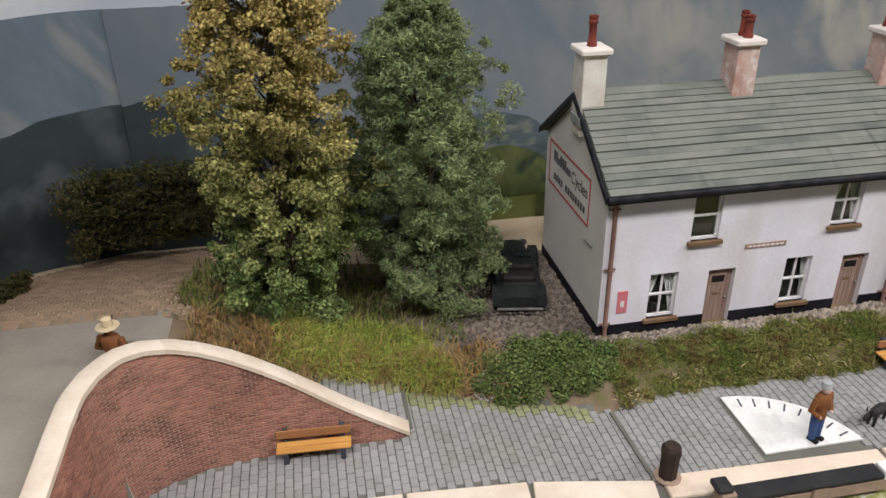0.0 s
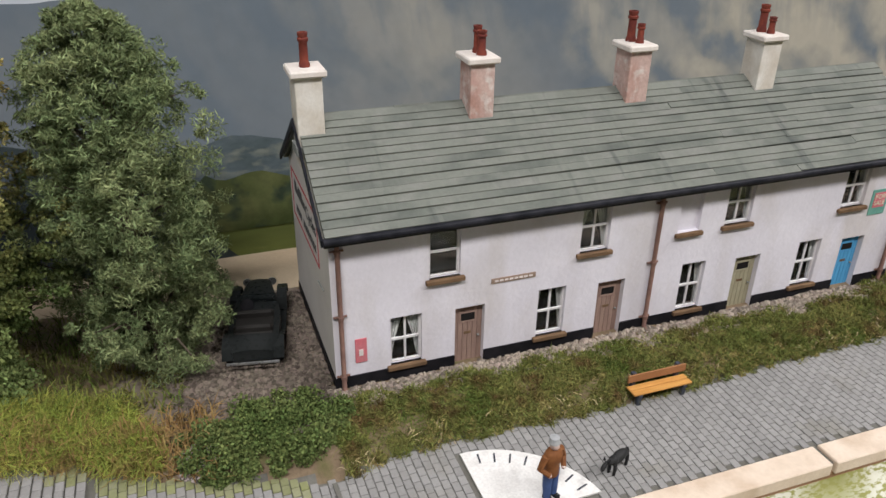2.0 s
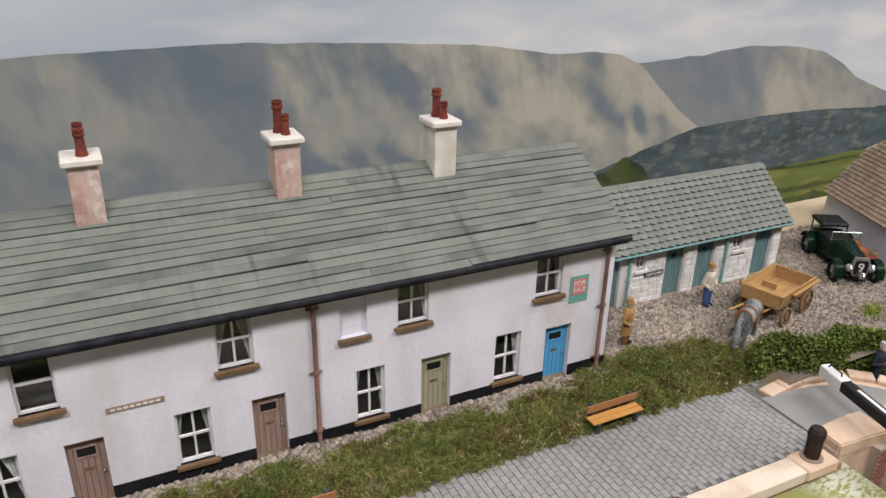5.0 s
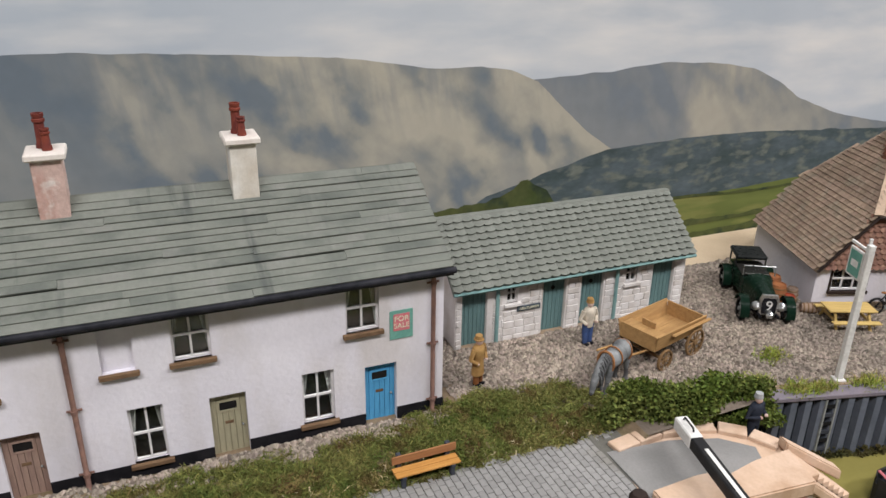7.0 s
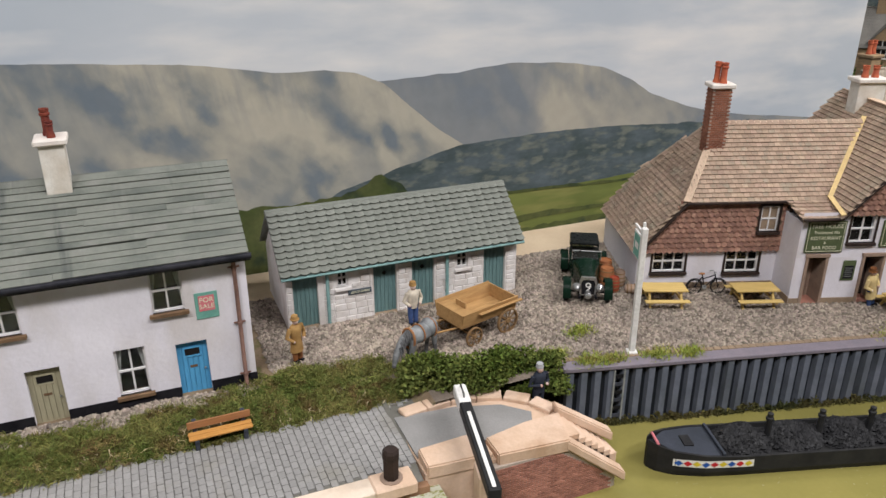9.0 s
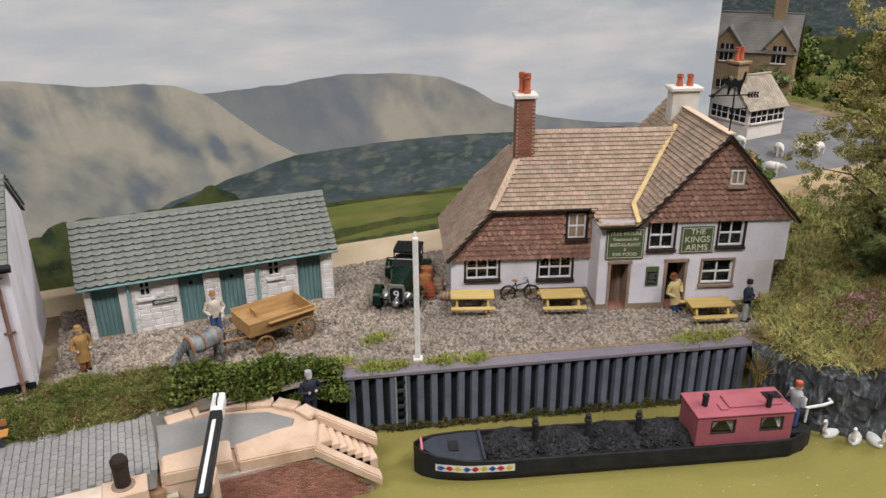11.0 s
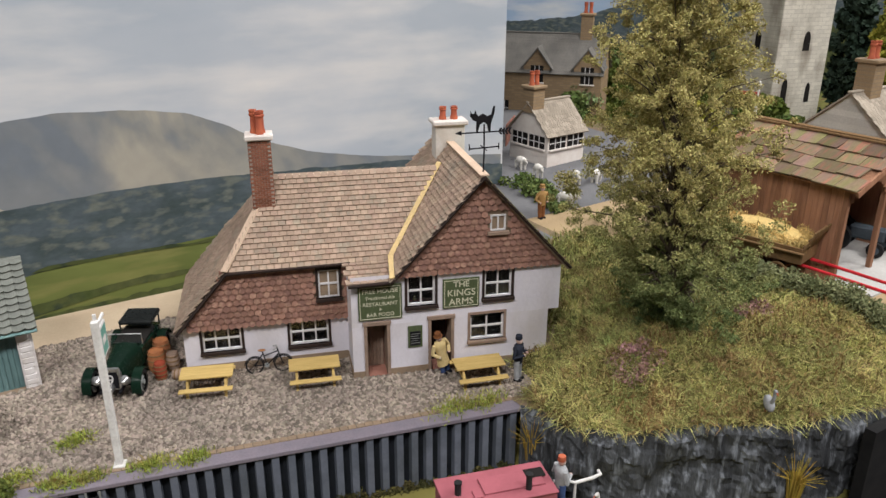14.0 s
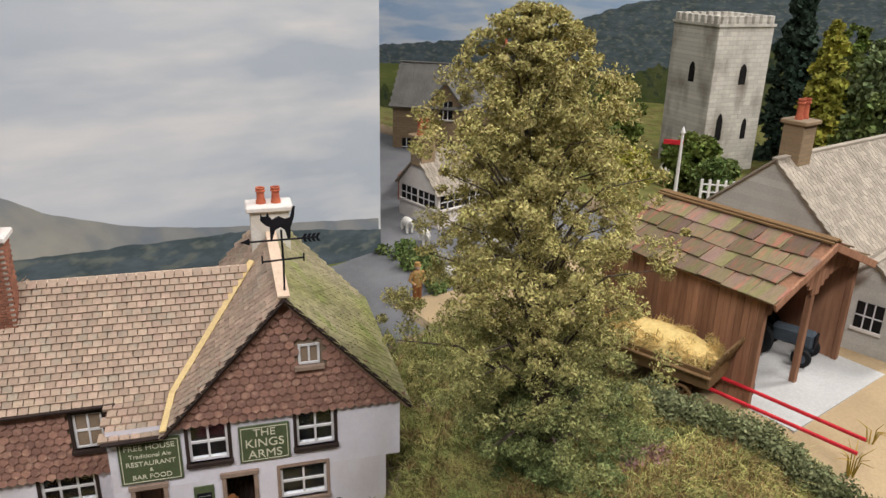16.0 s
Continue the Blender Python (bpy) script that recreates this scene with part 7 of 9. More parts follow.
stones("gravel", 34000, region(31.0, 59.6, 12.4, 26.9, lambda x, y: y > front_edge(x) + 0.75 and (x > 36.5 or y > 20.5 - max(0, x - 32) * 0.38) and (x < 59.6 and y < 17.3 - (x - 53.9) * 0.354 or x < 54) and not (y > 23.5 and x < 43 and x > 32.2)), lambda x, y: 0.0, 0.095, "gravel", "pale mixed gravel covering the inn yard")
# Grains here take the darkened colour that paints in the shade.
stones("gravel", 7000, region(2.2, 8.75, 18.6, 26.5, lambda x, y: x > 4.4 - (y - 20) * 0.25), land, 0.1, "gravel_shaded", "gravel beside the terrace, coloured darker for the shade there")
stones("gravel", 4200, region(8.5, 30.6, 19.2, 20.2, lambda x, y: True), land, 0.09, "gravel", "gravel strip at the foot of the terrace wall")

# ---- lock furniture ----
def bollard(x, y, z):
    t = thing("bollard", at(x, y, z), "weathered dark timber mooring bollard on the lock side", "bollard", "lock bollards")
    bm = B()
    lathe(bm, [(0.24, 0), (0.25, 0.75), (0.27, 0.8), (0.27, 1.0), (0.2, 1.1)], 8)
    part("post", bm, "dark_wood", t)
    bm = B()
    lathe(bm, [(0.36, 0), (0.36, 0.04), (0.3, 0.05)], 16)
    part("base_ring", bm, "surround", t)


bollard(8.38, 13.85, -0.15)
bollard(33.25, 13.32, -0.09)


def balance_beam():
    t = thing("balance_beam", at(35.75, 12.0, 0.0, -13), "black lock balance beam with white tip", "lock gate")
    bm = B()
    box(bm, -0.2, 0.2, -1.5, 2.9, 0.55, 0.95, 0.04)
    part("beam", bm, "hull", t)
    bm = B()
    box(bm, -0.215, 0.215, 2.88, 3.95, 0.53, 0.97, 0.04)
    w = part("tip", bm, "white_trim", t, "white painted tip")
    bm = B()
    tube(bm, [(0.0, 3.1, 0.97), (0.0, 3.15, 1.08), (0.0, 3.7, 1.08), (0.0, 3.75, 0.97)], 0.03, 6)
    part("handle", bm, "hull", w)
    bm = B()
    box(bm, -0.25, 0.25, -0.6, 0.3, -3.0, 0.6, 0.05)
    part("heel_post", bm, "lock_stone", t, "pale orange timber post")
    bm = B()
    box(bm, -0.06, 0.06, -1.4, 2.3, 0.955, 0.965)
    part("white_line", bm, "white_trim", t)


balance_beam()


def open_gate():
    t = thing("lock_gate", at(9.15, 12.42, 0), "open timber lock gate with black walkway and white beam end", "lock gate")
    for x in (0.0, 2.6):
        bm = B()
        box(bm, x, x + 0.42, 0.05, 0.5, -2.8, 0.32 if x == 0 else 0.12, 0.03)
        part("gate_post", bm, "surround", t)
    bm = B()
    box(bm, -0.1, 0.35, 0.1, 0.6, 0.32, 0.5, 0.05)
    part("post_cap", bm, "hull", t)
    for i, z in enumerate((-0.2, -0.75)):
        bm = B()
        box(bm, 0.42, 2.6, 0.12, 0.34, z - 0.1, z + 0.1, 0.02)
        part("rail", bm, "surround", t)
    bm = B()
    box(bm, 0.42, 2.6, 0.28, 0.36, -2.8, -0.1)
    part("planking", bm, "dark_wood", t)
    bm = B()
    box(bm, 0.35, 4.6, 0.05, 0.55, 0.02, 0.16, 0.03)
    part("walkway", bm, "hull", t)
    bm = B()
    box(bm, 3.02, 5.0, 0.1, 0.5, -0.42, -0.05, 0.02)
    part("lower_beam", bm, "surround", t)
    bm = B()
    box(bm, 4.62, 6.1, 0.08, 0.52, -0.05, 0.22, 0.03)
    tip = part("beam_end", bm, "white_trim", t, "white painted beam end")
    bm = B()
    tube(bm, [(4.9, 0.3, 0.22), (4.95, 0.3, 0.34), (5.5, 0.3, 0.34), (5.55, 0.3, 0.22)], 0.03, 6)
    part("handle", bm, "hull", tip)


open_gate()
bm = B()
lathe(bm, [(0.16, 0), (0.14, 0.15), (0.2, 0.22)], 10)
tube(bm, [(-0.28, 0, 0.2), (0.28, 0, 0.2)], 0.06, 8)
solid("mooring_cleat", bm, "bench_leg", "small dark iron mooring cleat on the coping", "cleat", m=at(27.95, 13.4, -0.14))


# ---- seats and tables ----
def bench():
    t = thing("bench", at(18.05, 17.1, -0.2), "park bench with orange slats and slate-blue legs on the towpath", "bench", "towpath benches")
    for x in (-0.78, 0.78):
        bm = B()
        box(bm, x - 0.07, x + 0.07, -0.3, 0.3, 0.3, 0.42, 0.015)
        box(bm, x - 0.07, x + 0.07, -0.26, -0.12, 0, 0.3, 0.015)
        box(bm, x - 0.07, x + 0.07, 0.16, 0.3, 0, 0.9, 0.015)
        part("leg", bm, "bench_leg", t)
    for y in (-0.19, 0.05):
        bm = B()
        box(bm, -1.02, 1.02, y - 0.105, y + 0.105, 0.42, 0.48, 0.012)
        part("seat_slat", bm, "bench_orange", t)
    bm = B()
    box(bm, -1.02, 1.02, 0.1, 0.16, 0.62, 0.88, 0.012)
    part("back_slat", bm, "bench_brown", t)
    return t


seat = bench()
copy_thing(seat, k_pose(at(28.7, 17.4, -0.2, 1)))
copy_thing(seat, k_pose(at(-0.8, 16.62, -0.22, -3)))


def picnic_table():
    t = thing("picnic_table", at(48.3, 19.75, 0.03, -22), "ochre yellow wooden picnic table with fixed benches on gravel", "picnic table", "inn tables")
    for i in range(4):
        bm = B()
        box(bm, -0.98, 0.98, -0.46 + i * 0.23, -0.455 + (i + 1) * 0.23 - 0.004, 0.74, 0.8, 0.006)
        part("top_plank", bm, "table_yellow", t)
    for y in (-0.78, 0.78):
        bm = B()
        box(bm, -0.98, 0.98, y - 0.14, y + 0.14, 0.42, 0.47, 0.008)
        part("bench_plank", bm, "table_yellow", t)
    for x in (-0.7, 0.7):
        bm = B()
        box(bm, x - 0.05, x + 0.05, -0.86, 0.86, 0.33, 0.42, 0.008)
        part("cross_rail", bm, "table_yellow", t)
        for s in (-1, 1):
            bm = B()
            slab(bm, [(x - 0.045, s * 0.72, 0), (x + 0.045, s * 0.72, 0), (x + 0.045, s * 0.3, 0.74), (x - 0.045, s * 0.3, 0.74)], 0.09)
            part("leg", bm, "table_yellow", t)
    return t


tb = picnic_table()
copy_thing(tb, k_pose(at(52.05, 18.2, 0.03, -20)))
copy_thing(tb, k_pose(at(57.55, 14.85, 0.03, -18)))


# ---- vehicles ----
def spoked_wheel(parent, m, r, width, rim_mat, spoke_mat, n, name="wheel", tyre=0.16):
    bm = B()
    R, q = r, r * (1 - tyre)
    lathe(bm, [(q, -width / 2), (R * 0.97, -width / 2), (R, -width / 4), (R, width / 4), (R * 0.97, width / 2), (q, width / 2)], 24)
    bm.faces.ensure_lookup_table()
    for f in [f for f in bm.faces if len(f.verts) > 8]:
        bm.faces.remove(f)
    ring = [v for v in bm.verts]
    w = part(name, bm, rim_mat, parent, m=m, smooth=True)
    bm = B()
    for i in range(n):
        a = math.tau * i / n
        tube(bm, [(0.08 * r * math.cos(a), 0.08 * r * math.sin(a), 0), (q * 1.03 * math.cos(a), q * 1.03 * math.sin(a), 0)], 0.05 * r, 5)
    part("spokes", bm, spoke_mat, w)
    bm = B()
    lathe(bm, [(0.17 * r, -width * 0.7), (0.2 * r, 0), (0.17 * r, width * 0.7)], 12)
    part("hub", bm, spoke_mat, w)
    return w


def body_shell(bm, sections, mi=0):
    """A skin over cross-sections (y, half width, low z, shoulder z, top z)."""
    rings = []
    for y, hw, z0, z1, z2 in sections:
        rings.append([bm.verts.new((x, y, z)) for x, z in ((-hw, z0), (-hw, z1), (-hw * 0.72, z1 + (z2 - z1) * 0.75), (0, z2), (hw * 0.72, z1 + (z2 - z1) * 0.75), (hw, z1), (hw, z0))])
    n = 7
    for a, b in zip(rings, rings[1:]):
        for i in range(n):
            bm.faces.new((a[i], b[i], b[(i + 1) % n], a[(i + 1) % n])).material_index = mi
    bm.faces.new(rings[0])
    bm.faces.new(rings[-1][::-1])
    bmesh.ops.recalc_face_normals(bm, faces=bm.faces)


def bent_sheet(bm, pts, x0, x1, thick):
    """A strip of sheet metal bent along (y, z) points."""
    rings = []
    for i, (y, z) in enumerate(pts):
        a, b = Vector(pts[max(i - 1, 0)]), Vector(pts[min(i + 1, len(pts) - 1)])
        d = (b - a).normalized()
        ny, nz = -d.y * thick, d.x * thick
        rings.append([bm.verts.new(p) for p in ((x0, y, z), (x1, y, z), (x1, y + ny, z + nz), (x0, y + ny, z + nz))])
    for a, b in zip(rings, rings[1:]):
        for k in range(4):
            bm.faces.new((a[k], a[(k + 1) % 4], b[(k + 1) % 4], b[k]))
    bm.faces.new(rings[0][::-1])
    bm.faces.new(rings[-1])
    bmesh.ops.recalc_face_normals(bm, faces=bm.faces)
    return bm


def vintage_racer():
    # its bonnet points along -y
    t = thing("vintage_car", at(46.0, 22.55, 0.03, -29) @ Matrix.Scale(1.17, 4), "racing green open vintage car with number disc parked on gravel", "car")
    bm = B()
    body_shell(bm, [(-1.55, 0.3, 0.45, 0.95, 1.18), (-0.6, 0.4, 0.45, 1.0, 1.25), (-0.1, 0.5, 0.45, 1.05, 1.3)])
    part("bonnet", bm, "racing_green", t, smooth=True)
    bm = B()
    body_shell(bm, [(-0.1, 0.52, 0.42, 1.05, 1.12), (0.8, 0.6, 0.42, 1.02, 1.06), (1.7, 0.58, 0.42, 1.0, 1.05), (2.1, 0.5, 0.5, 0.9, 0.95)])
    part("body", bm, "racing_green", t)
    bm = B()
    box(bm, -0.5, 0.5, 0.2, 1.5, 1.02, 1.1)
    part("cockpit", bm, "leather", t)
    bm = B()
    box(bm, -0.58, 0.58, 1.0, 2.1, 1.35, 1.52, 0.06)
    for x in (-0.54, 0.54):
        tube(bm, [(x, 1.1, 1.0), (x, 1.1, 1.4)], 0.03, 6)
        tube(bm, [(x, 1.9, 1.0), (x, 1.9, 1.4)], 0.03, 6)
    part("hood", bm, "black_paint", t, "black folding hood")
    bm = B()
    box(bm, -0.55, 0.55, -0.06, -0.03, 1.25, 1.55)
    ws = part("windscreen", bm, "glass", t)
    bm = B()
    tube(bm, [(-0.56, -0.05, 1.2), (-0.56, -0.05, 1.56), (0.56, -0.05, 1.56), (0.56, -0.05, 1.2)], 0.025, 6)
    part("screen_frame", bm, "chrome", ws)
    bm = B()
    prism(bm, [(-0.3, 0.42), (0.3, 0.42), (0.33, 0.95), (0.26, 1.16), (-0.26, 1.16), (-0.33, 0.95)], -1.68, -1.56, "y")
    rad = part("radiator", bm, "chrome", t, "chromed radiator shell")
    bm = B()
    prism(bm, [(-0.24, 0.46), (0.24, 0.46), (0.26, 0.92), (0.2, 1.05), (-0.2, 1.05), (-0.26, 0.92)], -1.69, -1.67, "y")
    part("grille", bm, "tar", rad)
    text("race_number", "9", 0.5, "white_trim", rad, at(0, -1.7, 0.76, 0, 90))
    for x in (-0.42, 0.42):
        bm = B()
        lathe(bm, [(0.05, 0.2), (0.15, 0.08), (0.18, 0.0), (0.17, -0.03)], 14, at(x, -1.62, 0.72, 0, 90))
        hl = part("headlamp", bm, "chrome", t, smooth=True)
        bm = B()
        lathe(bm, [(0.15, 0.0), (0.15, 0.02), (0.05, 0.04)], 14, at(x, -1.64, 0.72, 0, 90))
        part("lens", bm, "white_trim", hl)
    for x in (-0.78, 0.78):
        for y in (-1.25, 1.45):
            w = spoked_wheel(t, at(x, y, 0.42, 0, 0, 90), 0.43, 0.16, "tyre", "lead", 14, tyre=0.3)
            bm = B()
            pts = [(0.52 * math.cos(a), 0.52 * math.sin(a)) for a in np.linspace(-0.25, math.pi * 0.9, 12)]
            bent_sheet(bm, [(y - p[0], 0.42 + p[1]) for p in pts], x - 0.15, x + 0.15, -0.03)
            part("mudguard", bm, "racing_green", t, smooth=True)
    bm = B()
    tube(bm, [(-0.7, -1.5, 0.5), (0.7, -1.5, 0.5)], 0.04, 6)
    for x in (-0.3, 0.3):
        tube(bm, [(x, -1.9, 0.42), (x, 2.2, 0.45)], 0.05, 6)
    part("chassis", bm, "tar", t)
    bm = B()
    lathe(bm, [(0.12, -0.25), (0.13, 0.1), (0.07, 0.2)], 12, at(0, -1.85, 0.52, 0, 90))
    part("supercharger", bm, "chrome", t)


vintage_racer()


def black_tourer():
    t = thing("open_tourer", at(6.95, 23.9, 0.05, -11), "black open vintage tourer seen from behind on shade-coloured gravel", "car")
    bm = B()
    body_shell(bm, [(-2.0, 0.62, 0.4, 0.72, 0.8), (-1.5, 0.78, 0.35, 0.9, 0.98), (-0.2, 0.8, 0.35, 0.92, 0.98), (0.35, 0.72, 0.35, 0.98, 1.1), (1.5, 0.48, 0.4, 0.98, 1.14), (2.0, 0.4, 0.45, 0.92, 1.05)])
    part("body", bm, "black_paint", t, smooth=True)
    bm = B()
    box(bm, -0.6, 0.6, -1.35, 0.1, 0.9, 1.0, 0.03)
    part("cockpit", bm, "leather", t)
    for y in (-1.3, -0.45):
        bm = B()
        box(bm, -0.6, 0.6, y, y + 0.2, 0.85, 1.22, 0.07)
        part("seat_back", bm, "leather", t)
    bm = B()
    box(bm, -0.62, 0.62, 0.36, 0.4, 1.05, 1.38)
    part("windscreen", bm, "glass", t)
    bm = B()
    lathe(bm, [(0.2, 0), (0.22, 0.015), (0.2, 0.03)], 16, at(-0.28, 0.1, 1.15, 0, 60))
    part("steering_wheel", bm, "tar", t)
    bm = B()
    tube(bm, [(-0.8, -2.15, 0.42), (0.8, -2.15, 0.42)], 0.05, 8)
    part("bumper", bm, "chrome", t)
    for x in (-0.78, 0.78):
        for y in (-1.35, 1.45):
            bm = B()
            lathe(bm, [(0.2, -0.1), (0.4, -0.1), (0.42, 0), (0.4, 0.1), (0.2, 0.1)], 20)
            w = part("wheel", bm, "tyre", t, m=at(x, y, 0.4, 0, 0, 90), smooth=True)
            bm = B()
            lathe(bm, [(0.2, -0.11), (0.2, 0.11)], 16)
            part("hubcap", bm, "lead", w)
        for y0, y1, zt in ((-2.0, -0.8, 0.86), (0.85, 2.1, 0.9)):
            bm = B()
            ym = (y0 + y1) / 2
            pts = [(y0, 0.45), (y0 + 0.15, zt - 0.1), (ym, zt), (y1 - 0.15, zt - 0.12), (y1, 0.42)]
            bent_sheet(bm, pts, x - 0.17, x + 0.17, 0.04)
            part("mudguard", bm, "black_paint", t)
        bm = B()
        box(bm, x - 0.15, x + 0.15, -0.85, 0.9, 0.36, 0.41, 0.01)
        part("running_board", bm, "black_paint", t)
        bm = B()
        lathe(bm, [(0.06, 0.15), (0.14, 0.05), (0.15, -0.02)], 12, at(x * 0.55, 2.05, 0.9, 0, -90))
        part("headlamp", bm, "chrome", t)


black_tourer()


def cart(name, m, label, wood, red_shafts=False, hay=False, hl=1.9):
    """A farm cart; its shafts point along -x."""
    t = thing(name, m, label, "cart")
    for i in range(3):
        bm = B()
        box(bm, -hl, hl, -0.75 + i * 0.5, -0.26 + i * 0.5, 0.86, 0.92, 0.008)
        part("floor_plank", bm, wood, t)
    for s in (-1, 1):
        bm = B()
        slab(bm, [(-hl, s * 0.75, 0.9), (hl, s * 0.75, 0.9), (hl + 0.05, s * 0.88, 1.55), (-hl - 0.05, s * 0.88, 1.55)], 0.05 * s)
        bmesh.ops.recalc_face_normals(bm, faces=bm.faces)
        part("side_board", bm, wood, t)
        bm = B()
        box(bm, -hl + 0.75 - (0.9 if hay else 0), hl + 0.2, s * 0.98 - 0.07, s * 0.98 + 0.07, 1.34, 1.4, 0.01)
        part("raved_rail", bm, wood, t)
    for x in (-hl - 0.02, hl + 0.02):
        bm = B()
        box(bm, x - 0.03, x + 0.03, -0.8, 0.8, 0.9, 1.5, 0.01)
        part("end_board", bm, wood, t)
    if not hay:
        bm = B()
        box(bm, -hl + 0.05, -hl + 0.6, -0.8, 0.8, 1.36, 1.42, 0.01)
        box(bm, -hl + 0.55, -hl + 0.6, -0.78, 0.78, 0.92, 1.36)
        box(bm, -hl + 0.54, -hl + 0.62, -0.3, 0.3, 1.42, 1.66, 0.01)
        part("driver_seat", bm, wood, t)
    for x, r in ((-hl * 0.62, 0.42), (hl * 0.66, 0.56)):
        for s in (-1, 1):
            spoked_wheel(t, at(x, s * 0.9, r, 0, 90), r, 0.1, "wheel_wood", "wheel_wood", 10, tyre=0.15)
        bm = B()
        tube(bm, [(x, -0.9, r), (x, 0.9, r)], 0.06, 8)
        part("axle", bm, "wheel_wood", t)
    for s in (-1, 1):
        bm = B()
        tube(bm, [(-hl * 0.9, s * 0.45, 0.78), (-hl - 1.75 if not red_shafts else -6.0, s * 0.42, 1.02 if not red_shafts else 0.5)], 0.045 if not red_shafts else 0.06, 6)
        part("shaft", bm, "red" if red_shafts else wood, t, "red painted shaft" if red_shafts else "")
    if hay:
        for x, s in ((-1.95, -1), (1.95, 1)):
            for k in range(3):
                bm = B()
                box(bm, x + s * (0.15 * k) - 0.03, x + s * (0.15 * k) + 0.03, -0.85, 0.85, 1.55 + k * 0.3, 1.62 + k * 0.3)
                part("ladder_rail", bm, "wheel_wood", t)
            for y in (-0.8, -0.4, 0, 0.4, 0.8):
                bm = B()
                tube(bm, [(x, y, 1.4), (x + s * 0.4, y, 2.3)], 0.035, 5)
                part("ladder_bar", bm, "wheel_wood", t)
        cs = [(random.uniform(-1.7, 1.7), random.uniform(-0.75, 0.75), random.uniform(1.3, 1.85)) for i in range(110)]
        v, f = leaf_cloud(cs, [0.3] * 110, 90, 0.03, 0, 11)
        raw("hay_load", v, f, "hay", t)
        bm = B()
        ball(bm, (0, 0, 1.45), (1.85, 0.85, 0.6), 16)
        part("hay_core", bm, "hay", t)
    return t


cart("farm_cart", at(39.5, 20.6, 0.03, 16), "honey-coloured wooden four-wheeled farm cart on gravel", "cart_wood", hl=1.42)
cart("hay_wagon", at(71.35, 12.8, 2.5, 103) @ Matrix.Scale(1.15, 4), "dark hay wagon with red shafts beside the shed", "wheel_wood", True, True)


# ---- small figures: plain painted shapes ----
def figurine(name, m, coat, legs, hat, label, long_coat=False, lean=0, brim=0.16, hat_h=0.14, arms="pocket"):
    bm = B()
    mats = [coat, legs, hat, "chim_pink", "tar"]
    top = 0.86
    for s in (-1, 1):
        tube(bm, [(s * 0.1, -0.02, 0.08), (s * 0.105, 0, 0.45), (s * 0.1, 0, top)], 0.085, 8, 1, 0.12)
        box(bm, s * 0.1 - 0.06, s * 0.1 + 0.06, -0.2, 0.08, 0, 0.1, 0.02, 4)
    low = 0.42 if long_coat else 0.74
    lathe(bm, [(0.25 if long_coat else 0.2, low), (0.2, 0.95), (0.21, 1.1), (0.25, 1.32), (0.2, 1.45), (0.08, 1.52)], 12, Matrix.Diagonal((1, 0.72, 1, 1)), 0)
    for s in (-1, 1):
        elbow = (s * 0.36, 0.02, 1.08)
        hand = (s * 0.22, -0.14, 0.92) if arms == "pocket" else (s * 0.12, -0.26, 1.15)
        tube(bm, [(s * 0.23, 0, 1.4), elbow, hand], 0.085, 7, 0, 0.06)
        ball(bm, hand, (0.06, 0.06, 0.06), 6, 3)
    ball(bm, (0, -0.02, 1.64), (0.105, 0.12, 0.14), 10, 3)
    lathe(bm, [(brim, 1.7), (brim, 1.72), (0.125, 1.73), (0.11, 1.72 + hat_h), (0.05, 1.74 + hat_h)], 12, mi=2)
    ob = solid(name, bm, mats, label, "figurine", m=m @ pose(0, 0, 0, 0, lean, 0) @ Matrix.Diagonal((1.16, 1.16, 1.06, 1)), smooth=True, group="painted figures")
    return ob


M["tan_coat"] = mat("tan_coat_paint", (0.36, 0.22, 0.085), (0.28, 0.16, 0.06), 4, 0.7)
M["cream_coat"] = mat("cream_coat_paint", (0.66, 0.52, 0.27), (0.56, 0.43, 0.2), 4, 0.7)
M["brown_jacket"] = mat("brown_jacket_paint", (0.22, 0.09, 0.035), (0.15, 0.06, 0.025), 4, 0.6)
M["jeans"] = mat("blue_trouser_paint", (0.06, 0.10, 0.24), (0.05, 0.08, 0.19), 4, 0.7)
M["grey_cap"] = mat("grey_hat_paint", (0.36, 0.37, 0.38), None, 4, 0.7)
M["navy"] = mat("navy_uniform_paint", (0.03, 0.035, 0.05), None, 4, 0.7)
M["straw_hat"] = mat("straw_hat_paint", (0.62, 0.5, 0.33), None, 4, 0.8)
M["shirt"] = mat("pale_shirt_paint", (0.62, 0.55, 0.45), None, 4, 0.8)
M["horse_grey"] = mat("dapple_grey_paint", (0.27, 0.28, 0.285), (0.13, 0.135, 0.14), 3, 0.6, 9, 0.3)
M["fleece"] = mat("white_fleece_paint", (0.66, 0.64, 0.60), (0.56, 0.53, 0.48), 4, 0.9)
figurine("figurine", at(13.05, 14.45, -0.18, 20), "brown_jacket", "jeans", "grey_cap", "painted figure in brown jacket and blue trousers on the lock", brim=0.13)
figurine("figurine", at(32.1, 21.1, 0.03, 30), "tan_coat", "brown_jacket", "tan_coat", "painted figure in a long tan coat on the gravel", True)
figurine("figurine", at(37.3, 22.2, 0.03, 10), "shirt", "jeans", "tan_coat", "painted carter figure in pale shirt beside the cart", brim=0.14)
figurine("figurine", at(56.75, 16.0, 0.03, 10), "cream_coat", "jeans", "brown_jacket", "painted figure in cream raincoat leaning by the inn door", True, lean=-13)
figurine("figurine", at(58.85, 14.0, 0.03, 30), "navy", "grey_cap", "navy", "painted figure in dark jacket beside the inn table", brim=0.12, arms="held")
